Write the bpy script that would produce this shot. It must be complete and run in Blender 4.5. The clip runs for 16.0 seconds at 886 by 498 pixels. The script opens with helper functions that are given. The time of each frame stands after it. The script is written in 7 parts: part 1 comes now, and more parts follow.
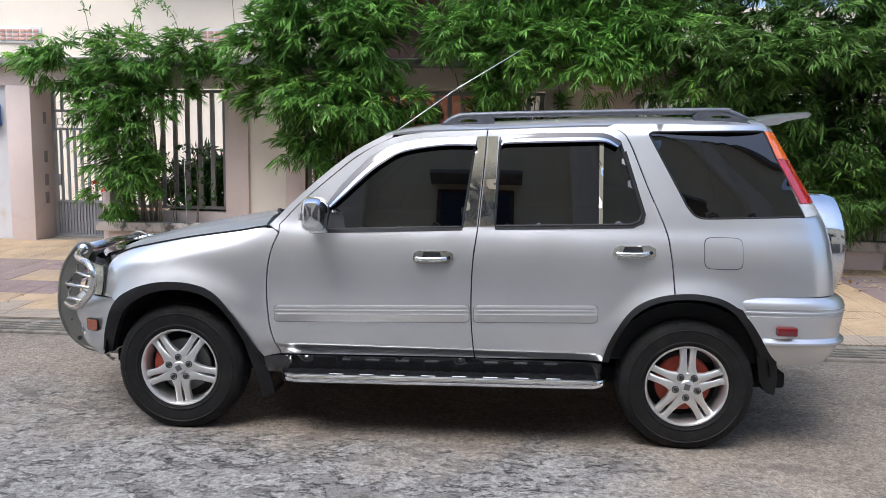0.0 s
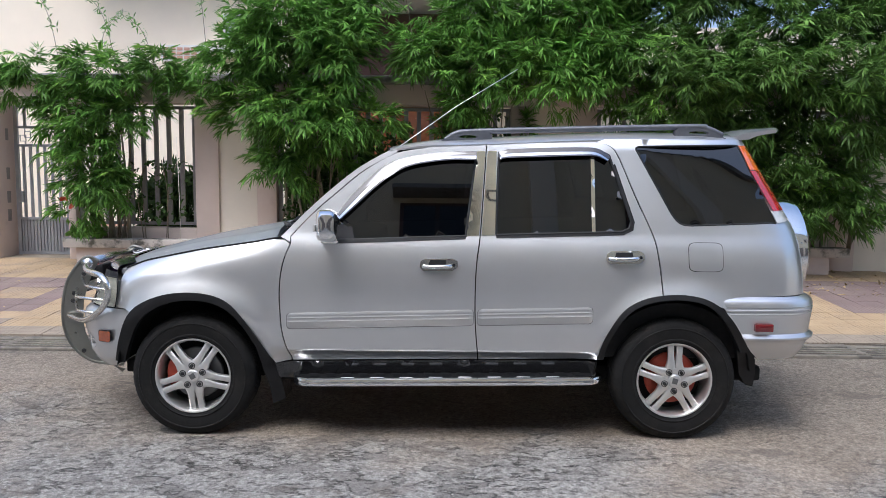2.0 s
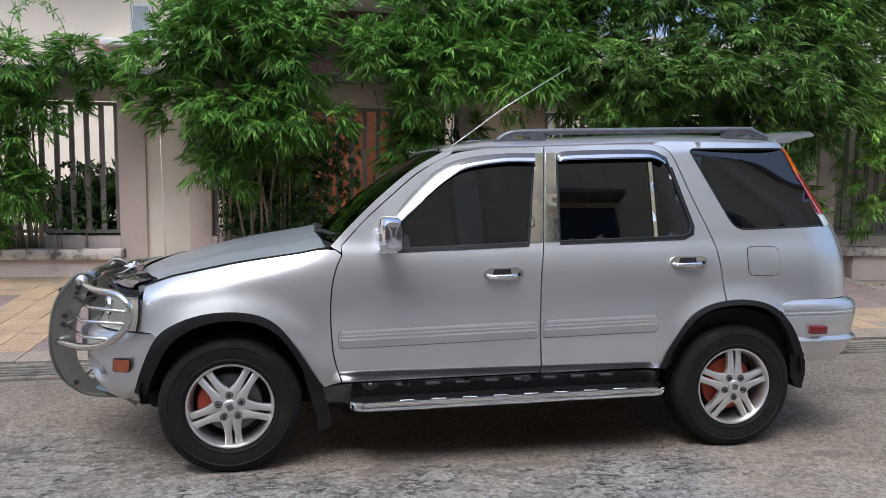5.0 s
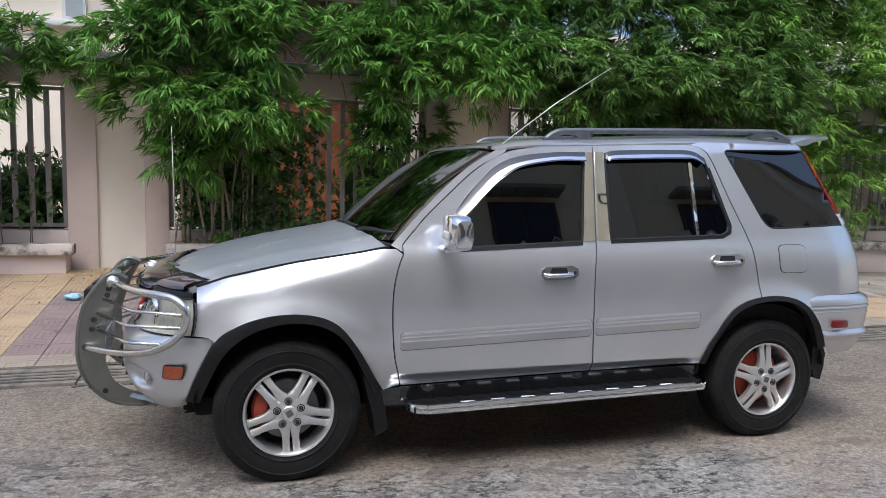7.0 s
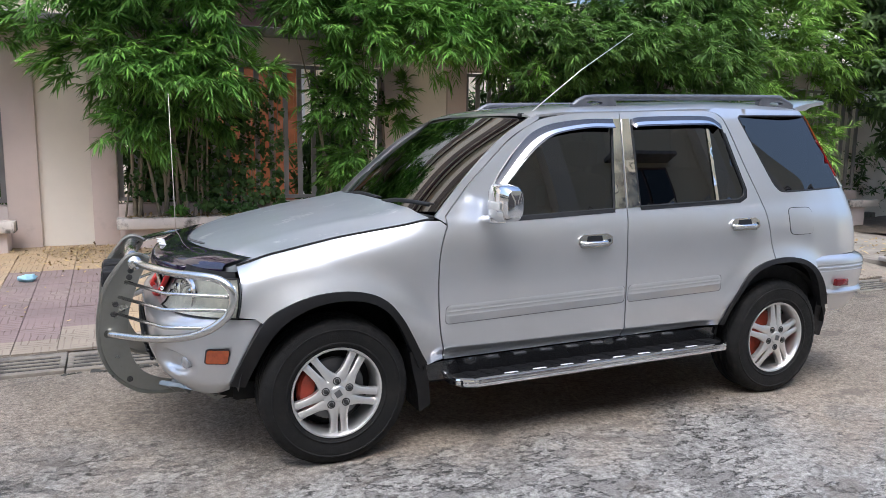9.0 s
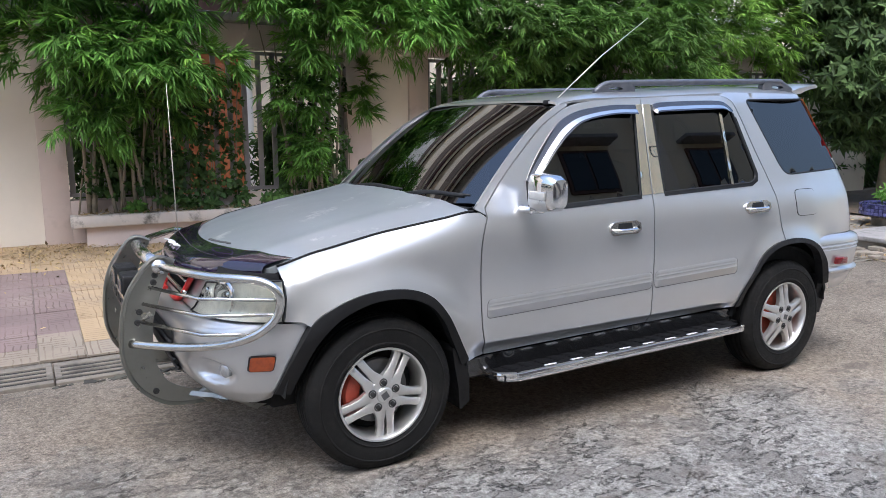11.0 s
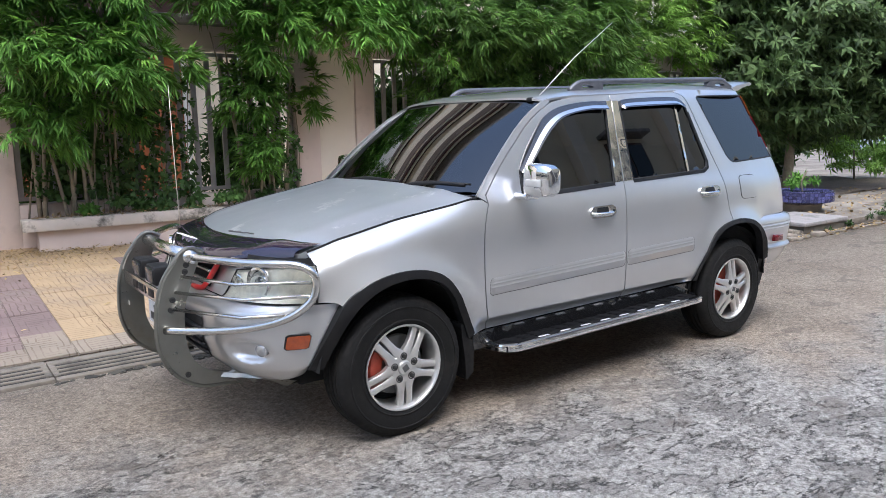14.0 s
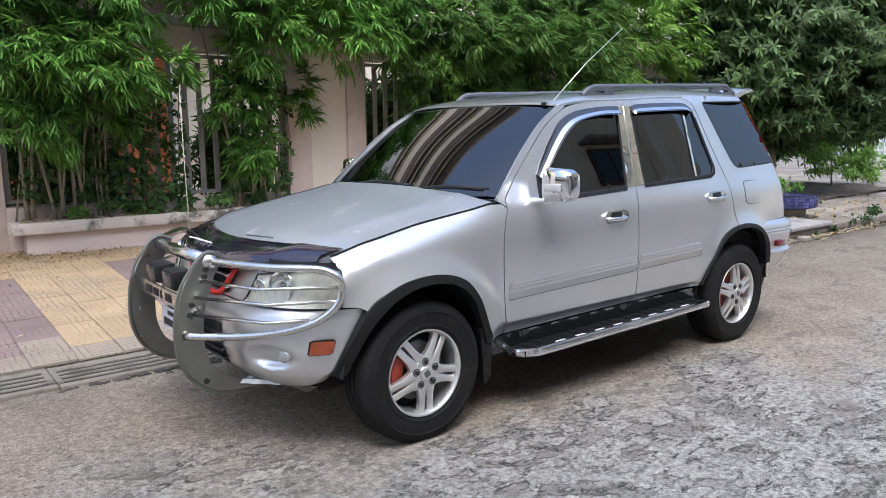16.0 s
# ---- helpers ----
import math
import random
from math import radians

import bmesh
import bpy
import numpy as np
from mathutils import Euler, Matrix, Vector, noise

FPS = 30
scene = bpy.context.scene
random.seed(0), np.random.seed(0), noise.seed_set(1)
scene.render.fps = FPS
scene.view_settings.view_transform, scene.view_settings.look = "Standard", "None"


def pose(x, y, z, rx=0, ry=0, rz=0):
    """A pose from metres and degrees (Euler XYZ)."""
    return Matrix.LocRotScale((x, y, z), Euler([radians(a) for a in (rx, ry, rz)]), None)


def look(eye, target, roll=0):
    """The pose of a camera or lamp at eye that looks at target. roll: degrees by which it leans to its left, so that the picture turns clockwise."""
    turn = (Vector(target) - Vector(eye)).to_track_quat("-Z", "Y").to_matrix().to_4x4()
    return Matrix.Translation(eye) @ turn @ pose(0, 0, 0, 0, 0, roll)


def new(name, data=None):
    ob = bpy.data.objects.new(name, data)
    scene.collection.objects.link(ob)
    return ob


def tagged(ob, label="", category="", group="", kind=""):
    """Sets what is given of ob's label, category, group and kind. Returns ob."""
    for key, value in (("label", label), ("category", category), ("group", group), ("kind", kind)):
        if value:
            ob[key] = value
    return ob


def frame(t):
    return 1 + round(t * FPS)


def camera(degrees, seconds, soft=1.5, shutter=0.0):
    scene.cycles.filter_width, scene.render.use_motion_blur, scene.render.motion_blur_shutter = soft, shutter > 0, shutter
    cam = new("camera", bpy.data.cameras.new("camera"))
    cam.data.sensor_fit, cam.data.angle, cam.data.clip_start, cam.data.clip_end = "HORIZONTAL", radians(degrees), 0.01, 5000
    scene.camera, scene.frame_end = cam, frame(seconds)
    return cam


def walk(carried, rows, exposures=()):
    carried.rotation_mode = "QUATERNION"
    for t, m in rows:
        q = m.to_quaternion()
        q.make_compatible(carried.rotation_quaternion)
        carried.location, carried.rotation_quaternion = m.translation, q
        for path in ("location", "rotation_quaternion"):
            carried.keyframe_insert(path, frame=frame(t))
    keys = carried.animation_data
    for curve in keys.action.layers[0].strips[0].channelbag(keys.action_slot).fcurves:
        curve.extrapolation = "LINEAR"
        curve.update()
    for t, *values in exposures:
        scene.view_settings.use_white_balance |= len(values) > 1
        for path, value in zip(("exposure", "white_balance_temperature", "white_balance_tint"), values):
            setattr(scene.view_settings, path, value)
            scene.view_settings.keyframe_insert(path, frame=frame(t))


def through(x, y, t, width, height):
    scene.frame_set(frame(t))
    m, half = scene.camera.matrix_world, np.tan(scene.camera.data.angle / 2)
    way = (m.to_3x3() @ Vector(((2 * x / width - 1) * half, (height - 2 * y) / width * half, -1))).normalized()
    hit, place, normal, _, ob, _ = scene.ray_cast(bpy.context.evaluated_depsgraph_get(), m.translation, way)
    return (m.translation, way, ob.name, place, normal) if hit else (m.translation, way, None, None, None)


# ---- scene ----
cam = camera(61.6, 16.0, soft=0.6)
PATH = [
    (0, (1.642, -3.703, 1.448), (1.504, -1.722, 1.21), 1.0),
    (0.5, (1.614, -3.743, 1.447), (1.492, -1.759, 1.222), 0.9),
    (1, (1.573, -3.823, 1.442), (1.485, -1.836, 1.225), 0.8),
    (1.5, (1.48, -3.927, 1.434), (1.44, -1.938, 1.229), 0.7),
    (2, (1.351, -3.952, 1.439), (1.353, -1.962, 1.241), 0.6),
    (2.5, (1.142, -3.939, 1.436), (1.189, -1.95, 1.234), 0.4),
    (3, (1.012, -3.906, 1.426), (1.104, -1.919, 1.214), 0.2),
    (3.5, (0.871, -3.799, 1.407), (1.012, -1.815, 1.194), 0.1),
    (4, (0.705, -3.719, 1.422), (0.918, -1.741, 1.221), 0.2),
    (6.5, (-0.095, -3.403, 1.44), (0.416, -1.479, 1.253), 1.2),
    (7, (-0.309, -3.359, 1.447), (0.272, -1.456, 1.243), 1.3),
    (7.5, (-0.467, -3.335, 1.441), (0.162, -1.449, 1.22), 1.0),
    (8, (-0.6, -3.248, 1.43), (0.074, -1.38, 1.192), 0.8),
    (8.5, (-0.712, -3.157, 1.443), (0.017, -1.314, 1.177), 0.8),
    (9, (-0.85, -3.074, 1.451), (-0.056, -1.262, 1.161), 0.7),
    (11.5, (-1.399, -2.673, 1.468), (-0.387, -0.981, 1.132), -0.4),
    (12, (-1.553, -2.626, 1.467), (-0.494, -0.964, 1.122), -0.5),
    (12.5, (-1.636, -2.634, 1.459), (-0.545, -0.993, 1.119), -0.4),
    (13, (-1.678, -2.691, 1.444), (-0.561, -1.064, 1.116), -0.3),
    (13.5, (-1.749, -2.778, 1.441), (-0.61, -1.167, 1.114), -0.6),
    (14, (-1.801, -2.796, 1.449), (-0.643, -1.199, 1.12), -0.9),
    (14.5, (-1.875, -2.739, 1.454), (-0.691, -1.161, 1.128), -1.1),
    (15, (-1.94, -2.683, 1.456), (-0.738, -1.119, 1.127), -1.0),
    (15.5, (-1.963, -2.653, 1.449), (-0.751, -1.096, 1.123), -0.8),
    (16, (-1.963, -2.648, 1.45), (-0.749, -1.09, 1.131), -0.5),
]
walk(cam, [(t, look(eye, target, roll)) for t, eye, target, roll in PATH],
     [(t, stops - 0.04, 5580, 10) for t, stops in ((0, 0.89), (2, 0.77), (3.5, 0.65), (6.5, 0.68), (7.5, 0.78), (9, 1.00), (11.5, 0.97), (12.5, 1.04), (14, 1.01), (16, 1.01))])

# ---- light: bright hazy daylight, soft high sun behind the camera ----
SUN_EL, SUN_AZ = 64.0, 212.0
world = bpy.data.worlds.new("sky")
world.use_nodes = True
scene.world = world
_n = world.node_tree.nodes
_sky = _n.new("ShaderNodeTexSky")
_sky.sky_type, _sky.sun_disc = "NISHITA", False
_sky.sun_elevation, _sky.sun_rotation = radians(SUN_EL), radians(SUN_AZ)
_sky.dust_density, _sky.air_density, _sky.ozone_density = 6.0, 1.25, 1.0
_n["Background"].inputs["Strength"].default_value = 0.15
world.node_tree.links.new(_sky.outputs["Color"], _n["Background"].inputs["Color"])
sun_data = bpy.data.lights.new("sun", "SUN")
sun_data.energy, sun_data.angle, sun_data.color = 0.8, radians(30), (1.0, 0.97, 0.92)
sun = new("sun", sun_data)
_az, _el = radians(SUN_AZ), radians(SUN_EL)
sun.matrix_world = look((math.sin(_az) * math.cos(_el) * 30, math.cos(_az) * math.cos(_el) * 30, math.sin(_el) * 30), (0, 0, 0))

# ---- materials ----
def material(name, color, rough=0.6, metal=0.0, scale=6.0, vary=0.15, bump=0.0, bump_scale=60.0, spot=None, spot_scale=2.0,
             spot_at=(0.5, 0.7), island=0.0, per_object=0.0, coat=0.0, spec=0.5, rough_vary=0.1):
    """A principled surface with broad and fine variation, optional stains of another colour and fine relief."""
    m = bpy.data.materials.new(name)
    m.use_nodes = True
    t, n, l = m.node_tree, m.node_tree.nodes, m.node_tree.links
    b = n["Principled BSDF"]
    b.inputs["Metallic"].default_value = metal
    b.inputs["Coat Weight"].default_value = coat
    b.inputs["Coat Roughness"].default_value = 0.04
    b.inputs["Specular IOR Level"].default_value = spec
    co = n.new("ShaderNodeTexCoord")
    geo = n.new("ShaderNodeNewGeometry")

    def noise_of(s, detail=4.0, rough_=0.6):
        k = n.new("ShaderNodeTexNoise")
        k.inputs["Scale"].default_value, k.inputs["Detail"].default_value, k.inputs["Roughness"].default_value = s, detail, rough_
        l.new(geo.outputs["Position"], k.inputs["Vector"])
        return k.outputs["Fac"]

    def ramp(fac, lo, hi, a, c):
        r = n.new("ShaderNodeMapRange")
        r.inputs["From Min"].default_value, r.inputs["From Max"].default_value = lo, hi
        r.inputs["To Min"].default_value, r.inputs["To Max"].default_value = a, c
        l.new(fac, r.inputs["Value"])
        return r.outputs["Result"]

    def mix(fac, a, c, kind="MIX"):
        x = n.new("ShaderNodeMix")
        x.data_type, x.blend_type = "RGBA", kind
        for sock, v in ((x.inputs["Factor"], fac), (x.inputs["A"], a), (x.inputs["B"], c)):
            if hasattr(v, "is_output"):
                l.new(v, sock)
            elif isinstance(v, (int, float)):
                sock.default_value = v
            else:
                sock.default_value = (*v, 1)
        return x.outputs["Result"]

    dark = tuple(c * (1 - vary) for c in color)
    lite = tuple(min(1, c * (1 + vary)) for c in color)
    col = mix(ramp(noise_of(scale), 0.3, 0.7, 0, 1), dark, lite)
    col = mix(ramp(noise_of(scale * 9), 0.3, 0.7, 0, vary), col, tuple(c * 0.6 for c in color))
    if spot:
        col = mix(ramp(noise_of(spot_scale, 6, 0.65), *spot_at, 0, 0.9), col, spot)
    for amount, socket in ((island, geo.outputs["Random Per Island"]),):
        if amount:
            col = mix(ramp(socket, 0, 1, 0, 1), mix(1.0, col, (1 - amount,) * 3, "MULTIPLY"), mix(1.0, col, (1 + amount, 1 + amount, 1 + amount * 0.6), "MULTIPLY"))
    if per_object:
        info = n.new("ShaderNodeObjectInfo")
        col = mix(info.outputs["Random"], mix(1.0, col, (1 - per_object,) * 3, "MULTIPLY"), mix(1.0, col, (1 + per_object,) * 3, "MULTIPLY"))
    l.new(col, b.inputs["Base Color"])
    l.new(ramp(noise_of(scale * 4), 0.3, 0.7, max(0.0, rough - rough_vary), min(1.0, rough + rough_vary)), b.inputs["Roughness"])
    if bump:
        k = n.new("ShaderNodeBump")
        k.inputs["Strength"].default_value, k.inputs["Distance"].default_value = bump, 0.01
        l.new(noise_of(bump_scale, 6, 0.65), k.inputs["Height"])
        l.new(k.outputs["Normal"], b.inputs["Normal"])
    return m


PAINT = material("silver_paint", (0.625, 0.634, 0.645), 0.31, 0.80, 2.0, 0.03, coat=1.0, rough_vary=0.03)
# body paint darkened and blued for sky reflected in the hood, plus real scuffs
HOOD_PAINT = material("scuffed_silver_paint", (0.47, 0.502, 0.535), 0.38, 0.66, 2.0, 0.04, coat=0.6, rough_vary=0.05, spot=(0.76, 0.77, 0.76), spot_scale=5.5, spot_at=(0.60, 0.70))
CHROME = material("chrome", (0.82, 0.82, 0.82), 0.08, 1.0, 10, 0.05, rough_vary=0.04)
STEEL = material("worn_stainless", (0.68, 0.67, 0.64), 0.21, 1.0, 8, 0.04, rough_vary=0.01)
PLATE = material("stainless_plate", (0.29, 0.29, 0.265), 0.34, 1.0, 5, 0.12, bump=0.05, rough_vary=0.08, spot=(0.25, 0.23, 0.19), spot_scale=9, spot_at=(0.55, 0.75))
RUBBER = material("tyre_rubber", (0.011, 0.0108, 0.0105), 0.66, 0, 12, 0.3, bump=0.25, bump_scale=160, spec=0.22, spot=(0.032, 0.029, 0.025), spot_scale=9, spot_at=(0.52, 0.78))
TRIM = material("black_plastic_trim", (0.012, 0.012, 0.013), 0.55, 0, 9, 0.25, bump=0.08, bump_scale=300, spec=0.35)
DARK = material("underbody_black", (0.008, 0.008, 0.008), 0.85, 0, 6, 0.2)
ALLOY = material("alloy", (0.74, 0.73, 0.71), 0.36, 0.85, 20, 0.06, rough_vary=0.06)
# darker alloy grey: colours in the shade behind the spokes on brake drums
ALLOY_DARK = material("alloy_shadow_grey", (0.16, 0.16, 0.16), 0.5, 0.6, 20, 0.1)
CALIPER = material("red_brake_paint", (0.42, 0.06, 0.03), 0.55, 0, 20, 0.25, spot=(0.12, 0.05, 0.03), spot_scale=20)
RAIL = material("grey_rack_coating", (0.13, 0.137, 0.155), 0.38, 0.35, 20, 0.15)
AMBER = material("amber_lens", (0.75, 0.14, 0.01), 0.12, 0, 40, 0.1, coat=1.0, rough_vary=0.03)
AMBER_DARK = material("dark_amber_lens", (0.30, 0.052, 0.006), 0.15, 0, 60, 0.2, coat=1.0, rough_vary=0.03)
RED_LENS = material("red_lens", (0.42, 0.012, 0.015), 0.12, 0, 40, 0.1, coat=1.0, rough_vary=0.03)
RED_DARK = material("dark_red_reflector", (0.14, 0.008, 0.011), 0.2, 0, 40, 0.1, coat=1.0, rough_vary=0.03)
ALLOY_NUT = material("dark_lug_nut", (0.06, 0.06, 0.06), 0.45, 0.6, 20, 0.1)
CLEAR_LENS = material("clear_lens", (0.55, 0.55, 0.53), 0.12, 0.1, 50, 0.1, coat=1.0, rough_vary=0.03)
LAMP_BOWL = material("headlamp_reflector", (0.80, 0.79, 0.72), 0.42, 0.45, 30, 0.15, coat=0.4)
PURPLE = material("purple_black_deflector", (0.014, 0.008, 0.024), 0.07, 0, 8, 0.2, coat=1.0, rough_vary=0.04)
VISOR = material("smoked_visor", (0.020, 0.022, 0.030), 0.05, 0.0, 8, 0.15, coat=1.0, rough_vary=0.03)
WHITE = material("white_print", (0.75, 0.75, 0.75), 0.5, 0, 20, 0.05)
BLACK_INK = material("black_print", (0.02, 0.02, 0.02), 0.5, 0, 20, 0.05)
RED_TRIM = material("red_grille_edge", (0.55, 0.03, 0.025), 0.35, 0, 20, 0.1)
STEP_BLACK = material("step_tread_rubber", (0.007, 0.007, 0.008), 0.7, 0, 20, 0.2, spec=0.15)
PAD = material("bright_step_pad", (0.80, 0.80, 0.82), 0.45, 0.15, 20, 0.05)
TRIM_LINE = material("moulding_groove_grey", (0.16, 0.16, 0.165), 0.6, 0, 9, 0.2)
SPOT_GLASS = material("spot_lamp_glass", (0.05, 0.055, 0.06), 0.1, 0.3, 9, 0.2)
SILL = material("glossy_black_sill", (0.012, 0.012, 0.013), 0.16, 0, 9, 0.2, coat=1.0, rough_vary=0.05)
# warm tint paints in the cream houses mirrored by the trim
POLISHED = material("polished_warm_trim", (0.92, 0.87, 0.74), 0.10, 1.0, 10, 0.05, rough_vary=0.04)
FOG = material("fog_lamp_glass", (0.42, 0.43, 0.44), 0.12, 0.5, 30, 0.25, coat=1.0)
POLE = material("cream_pole", (0.62, 0.56, 0.46), 0.5, 0, 20, 0.1)
SEAT = material("seat_cloth", (0.05, 0.05, 0.05), 0.9, 0, 20, 0.2)


def glass(name, tint, rough=0.0, ior=1.85):
    """Tinted film glass: a dark see-through pane with a clear reflection."""
    m = bpy.data.materials.new(name)
    m.use_nodes = True
    n, l = m.node_tree.nodes, m.node_tree.links
    n.remove(n["Principled BSDF"])
    a, g, f, x = n.new("ShaderNodeBsdfTransparent"), n.new("ShaderNodeBsdfGlossy"), n.new("ShaderNodeFresnel"), n.new("ShaderNodeMixShader")
    a.inputs["Color"].default_value = (*tint, 1)
    g.inputs["Roughness"].default_value = rough
    f.inputs["IOR"].default_value = ior
    l.new(f.outputs["Fac"], x.inputs["Fac"]), l.new(a.outputs["BSDF"], x.inputs[1]), l.new(g.outputs["BSDF"], x.inputs[2])
    l.new(x.outputs["Shader"], n["Material Output"].inputs["Surface"])
    return m


def road_surface():
    """Old concrete: sandy skin, worn grey aggregate nearer the middle of the road, dark flaked streaks, grit."""
    m = bpy.data.materials.new("worn_concrete_road")
    m.use_nodes = True
    n, l = m.node_tree.nodes, m.node_tree.links
    b = n["Principled BSDF"]
    geo = n.new("ShaderNodeNewGeometry")
    sep = n.new("ShaderNodeSeparateXYZ")
    l.new(geo.outputs["Position"], sep.inputs[0])

    def noise_of(s, detail, rough, stretch=(1, 1, 1), dist=0.0):
        mp = n.new("ShaderNodeMapping")
        mp.inputs["Scale"].default_value = stretch
        l.new(geo.outputs["Position"], mp.inputs["Vector"])
        k = n.new("ShaderNodeTexNoise")
        for key, v in (("Scale", s), ("Detail", detail), ("Roughness", rough), ("Distortion", dist)):
            k.inputs[key].default_value = v
        l.new(mp.outputs["Vector"], k.inputs["Vector"])
        return k.outputs["Fac"]

    def rng_(fac, lo, hi, a=0.0, c=1.0):
        r = n.new("ShaderNodeMapRange")
        for key, v in (("From Min", lo), ("From Max", hi), ("To Min", a), ("To Max", c)):
            r.inputs[key].default_value = v
        l.new(fac, r.inputs["Value"])
        return r.outputs["Result"]

    def calc(op, a, c):
        k = n.new("ShaderNodeMath")
        k.operation = op
        for i, v in enumerate((a, c)):
            if isinstance(v, (int, float)):
                k.inputs[i].default_value = v
            else:
                l.new(v, k.inputs[i])
        return k.outputs[0]

    def mix(fac, a, c, kind="MIX"):
        x = n.new("ShaderNodeMix")
        x.data_type, x.blend_type = "RGBA", kind
        for sock, v in ((x.inputs["Factor"], fac), (x.inputs["A"], a), (x.inputs["B"], c)):
            if hasattr(v, "is_output"):
                l.new(v, sock)
            elif isinstance(v, (int, float)):
                sock.default_value = v
            else:
                sock.default_value = (*v, 1)
        return x.outputs["Result"]

    sand = mix(rng_(noise_of(1.4, 5, 0.6), 0.3, 0.7), (0.352, 0.296, 0.237), (0.485, 0.416, 0.342))
    grey = mix(rng_(noise_of(2.2, 5, 0.6), 0.35, 0.65), (0.355, 0.338, 0.309), (0.490, 0.469, 0.431))
    worn = calc("ADD", calc("MULTIPLY", noise_of(0.75, 8, 0.62), 3.0), calc("ADD", calc("MULTIPLY", sep.outputs["Y"], -0.75), calc("ADD", calc("MULTIPLY", sep.outputs["X"], -0.15), 0.31)))
    worn = rng_(worn, 1.55, 2.15)
    col = mix(worn, sand, grey)
    grit = noise_of(34, 10, 0.82)
    rough_skin = mix(rng_(grit, 0.40, 0.62), (0.40, 0.39, 0.38), (1.25, 1.25, 1.24))
    coarse = noise_of(75, 4, 0.7)
    fine_skin = mix(rng_(grit, 0.36, 0.60), (0.52, 0.51, 0.50), (1.20, 1.20, 1.19))
    fine_skin = mix(1.0, fine_skin, mix(rng_(coarse, 0.36, 0.62), (0.72, 0.71, 0.70), (1.16, 1.16, 1.15)), "MULTIPLY")
    col = mix(1.0, col, mix(worn, fine_skin, rough_skin), "MULTIPLY")
    fleck = noise_of(55, 5, 0.65)
    col = mix(calc("MULTIPLY", rng_(fleck, 0.60, 0.66, 0, 0.75), rng_(noise_of(1.1, 4, 0.6), 0.42, 0.58, 0.2, 1.0)), col, (0.11, 0.10, 0.09))
    chip = noise_of(28, 6, 0.7)
    col = mix(calc("MULTIPLY", rng_(chip, 0.60, 0.66, 0, 0.8), calc("ADD", calc("MULTIPLY", worn, 0.7), 0.2)), col, (0.66, 0.645, 0.615))
    flake = noise_of(4.2, 12, 0.63, (0.9, 1.35, 1.0), 0.25)
    zone = rng_(noise_of(0.9, 4, 0.55), 0.40, 0.55)
    hollow = calc("MULTIPLY", rng_(flake, 0.535, 0.555), calc("MULTIPLY", calc("ADD", calc("MULTIPLY", worn, 0.9), 0.1), zone))
    col = mix(calc("MULTIPLY", hollow, 0.55), col, (0.185, 0.172, 0.155))
    rim = calc("MULTIPLY", calc("MULTIPLY", rng_(flake, 0.522, 0.538), rng_(flake, 0.538, 0.560, 1, 0)), calc("MULTIPLY", calc("ADD", calc("MULTIPLY", worn, 0.85), 0.15), rng_(noise_of(6.0, 4, 0.6), 0.44, 0.58)))
    col = mix(calc("MULTIPLY", rim, 0.92), col, (0.050, 0.048, 0.044))
    pit = calc("MULTIPLY", rng_(noise_of(15, 8, 0.72, (0.8, 1.3, 1.0), 0.2), 0.595, 0.635), calc("ADD", calc("MULTIPLY", worn, 0.6), 0.4))
    col = mix(calc("MULTIPLY", pit, 0.68), col, (0.075, 0.072, 0.066))
    scale_ = noise_of(10.0, 12, 0.68, (0.65, 1.5, 1.0), 0.2)
    where = rng_(noise_of(1.6, 5, 0.6), 0.44, 0.58)
    edge = calc("MULTIPLY", calc("MULTIPLY", rng_(scale_, 0.560, 0.568), rng_(scale_, 0.570, 0.600, 1, 0)), calc("MULTIPLY", calc("ADD", calc("MULTIPLY", worn, 0.92), 0.08), where))
    col = mix(calc("MULTIPLY", edge, 0.9), col, (0.042, 0.040, 0.036))
    stain = calc("MULTIPLY", rng_(noise_of(2.6, 9, 0.6, (0.8, 1.4, 1.0), 0.5), 0.60, 0.625), 0.55)
    col = mix(stain, col, (0.20, 0.175, 0.15))
    speck = noise_of(150, 3, 0.6)
    col = mix(1.0, col, mix(rng_(speck, 0.35, 0.65), (0.80, 0.80, 0.80), (1.18, 1.18, 1.17)), "MULTIPLY")
    l.new(col, b.inputs["Base Color"])
    b.inputs["Roughness"].default_value = 0.92
    b.inputs["Specular IOR Level"].default_value = 0.25
    height = calc("ADD", calc("MULTIPLY", grit, 0.5), calc("ADD", calc("ADD", calc("MULTIPLY", hollow, -0.35), calc("MULTIPLY", edge, -0.5)), calc("MULTIPLY", pit, -0.35)))
    bump = n.new("ShaderNodeBump")
    bump.inputs["Strength"].default_value, bump.inputs["Distance"].default_value = 1.0, 0.02
    l.new(height, bump.inputs["Height"])
    l.new(bump.outputs["Normal"], b.inputs["Normal"])
    return m


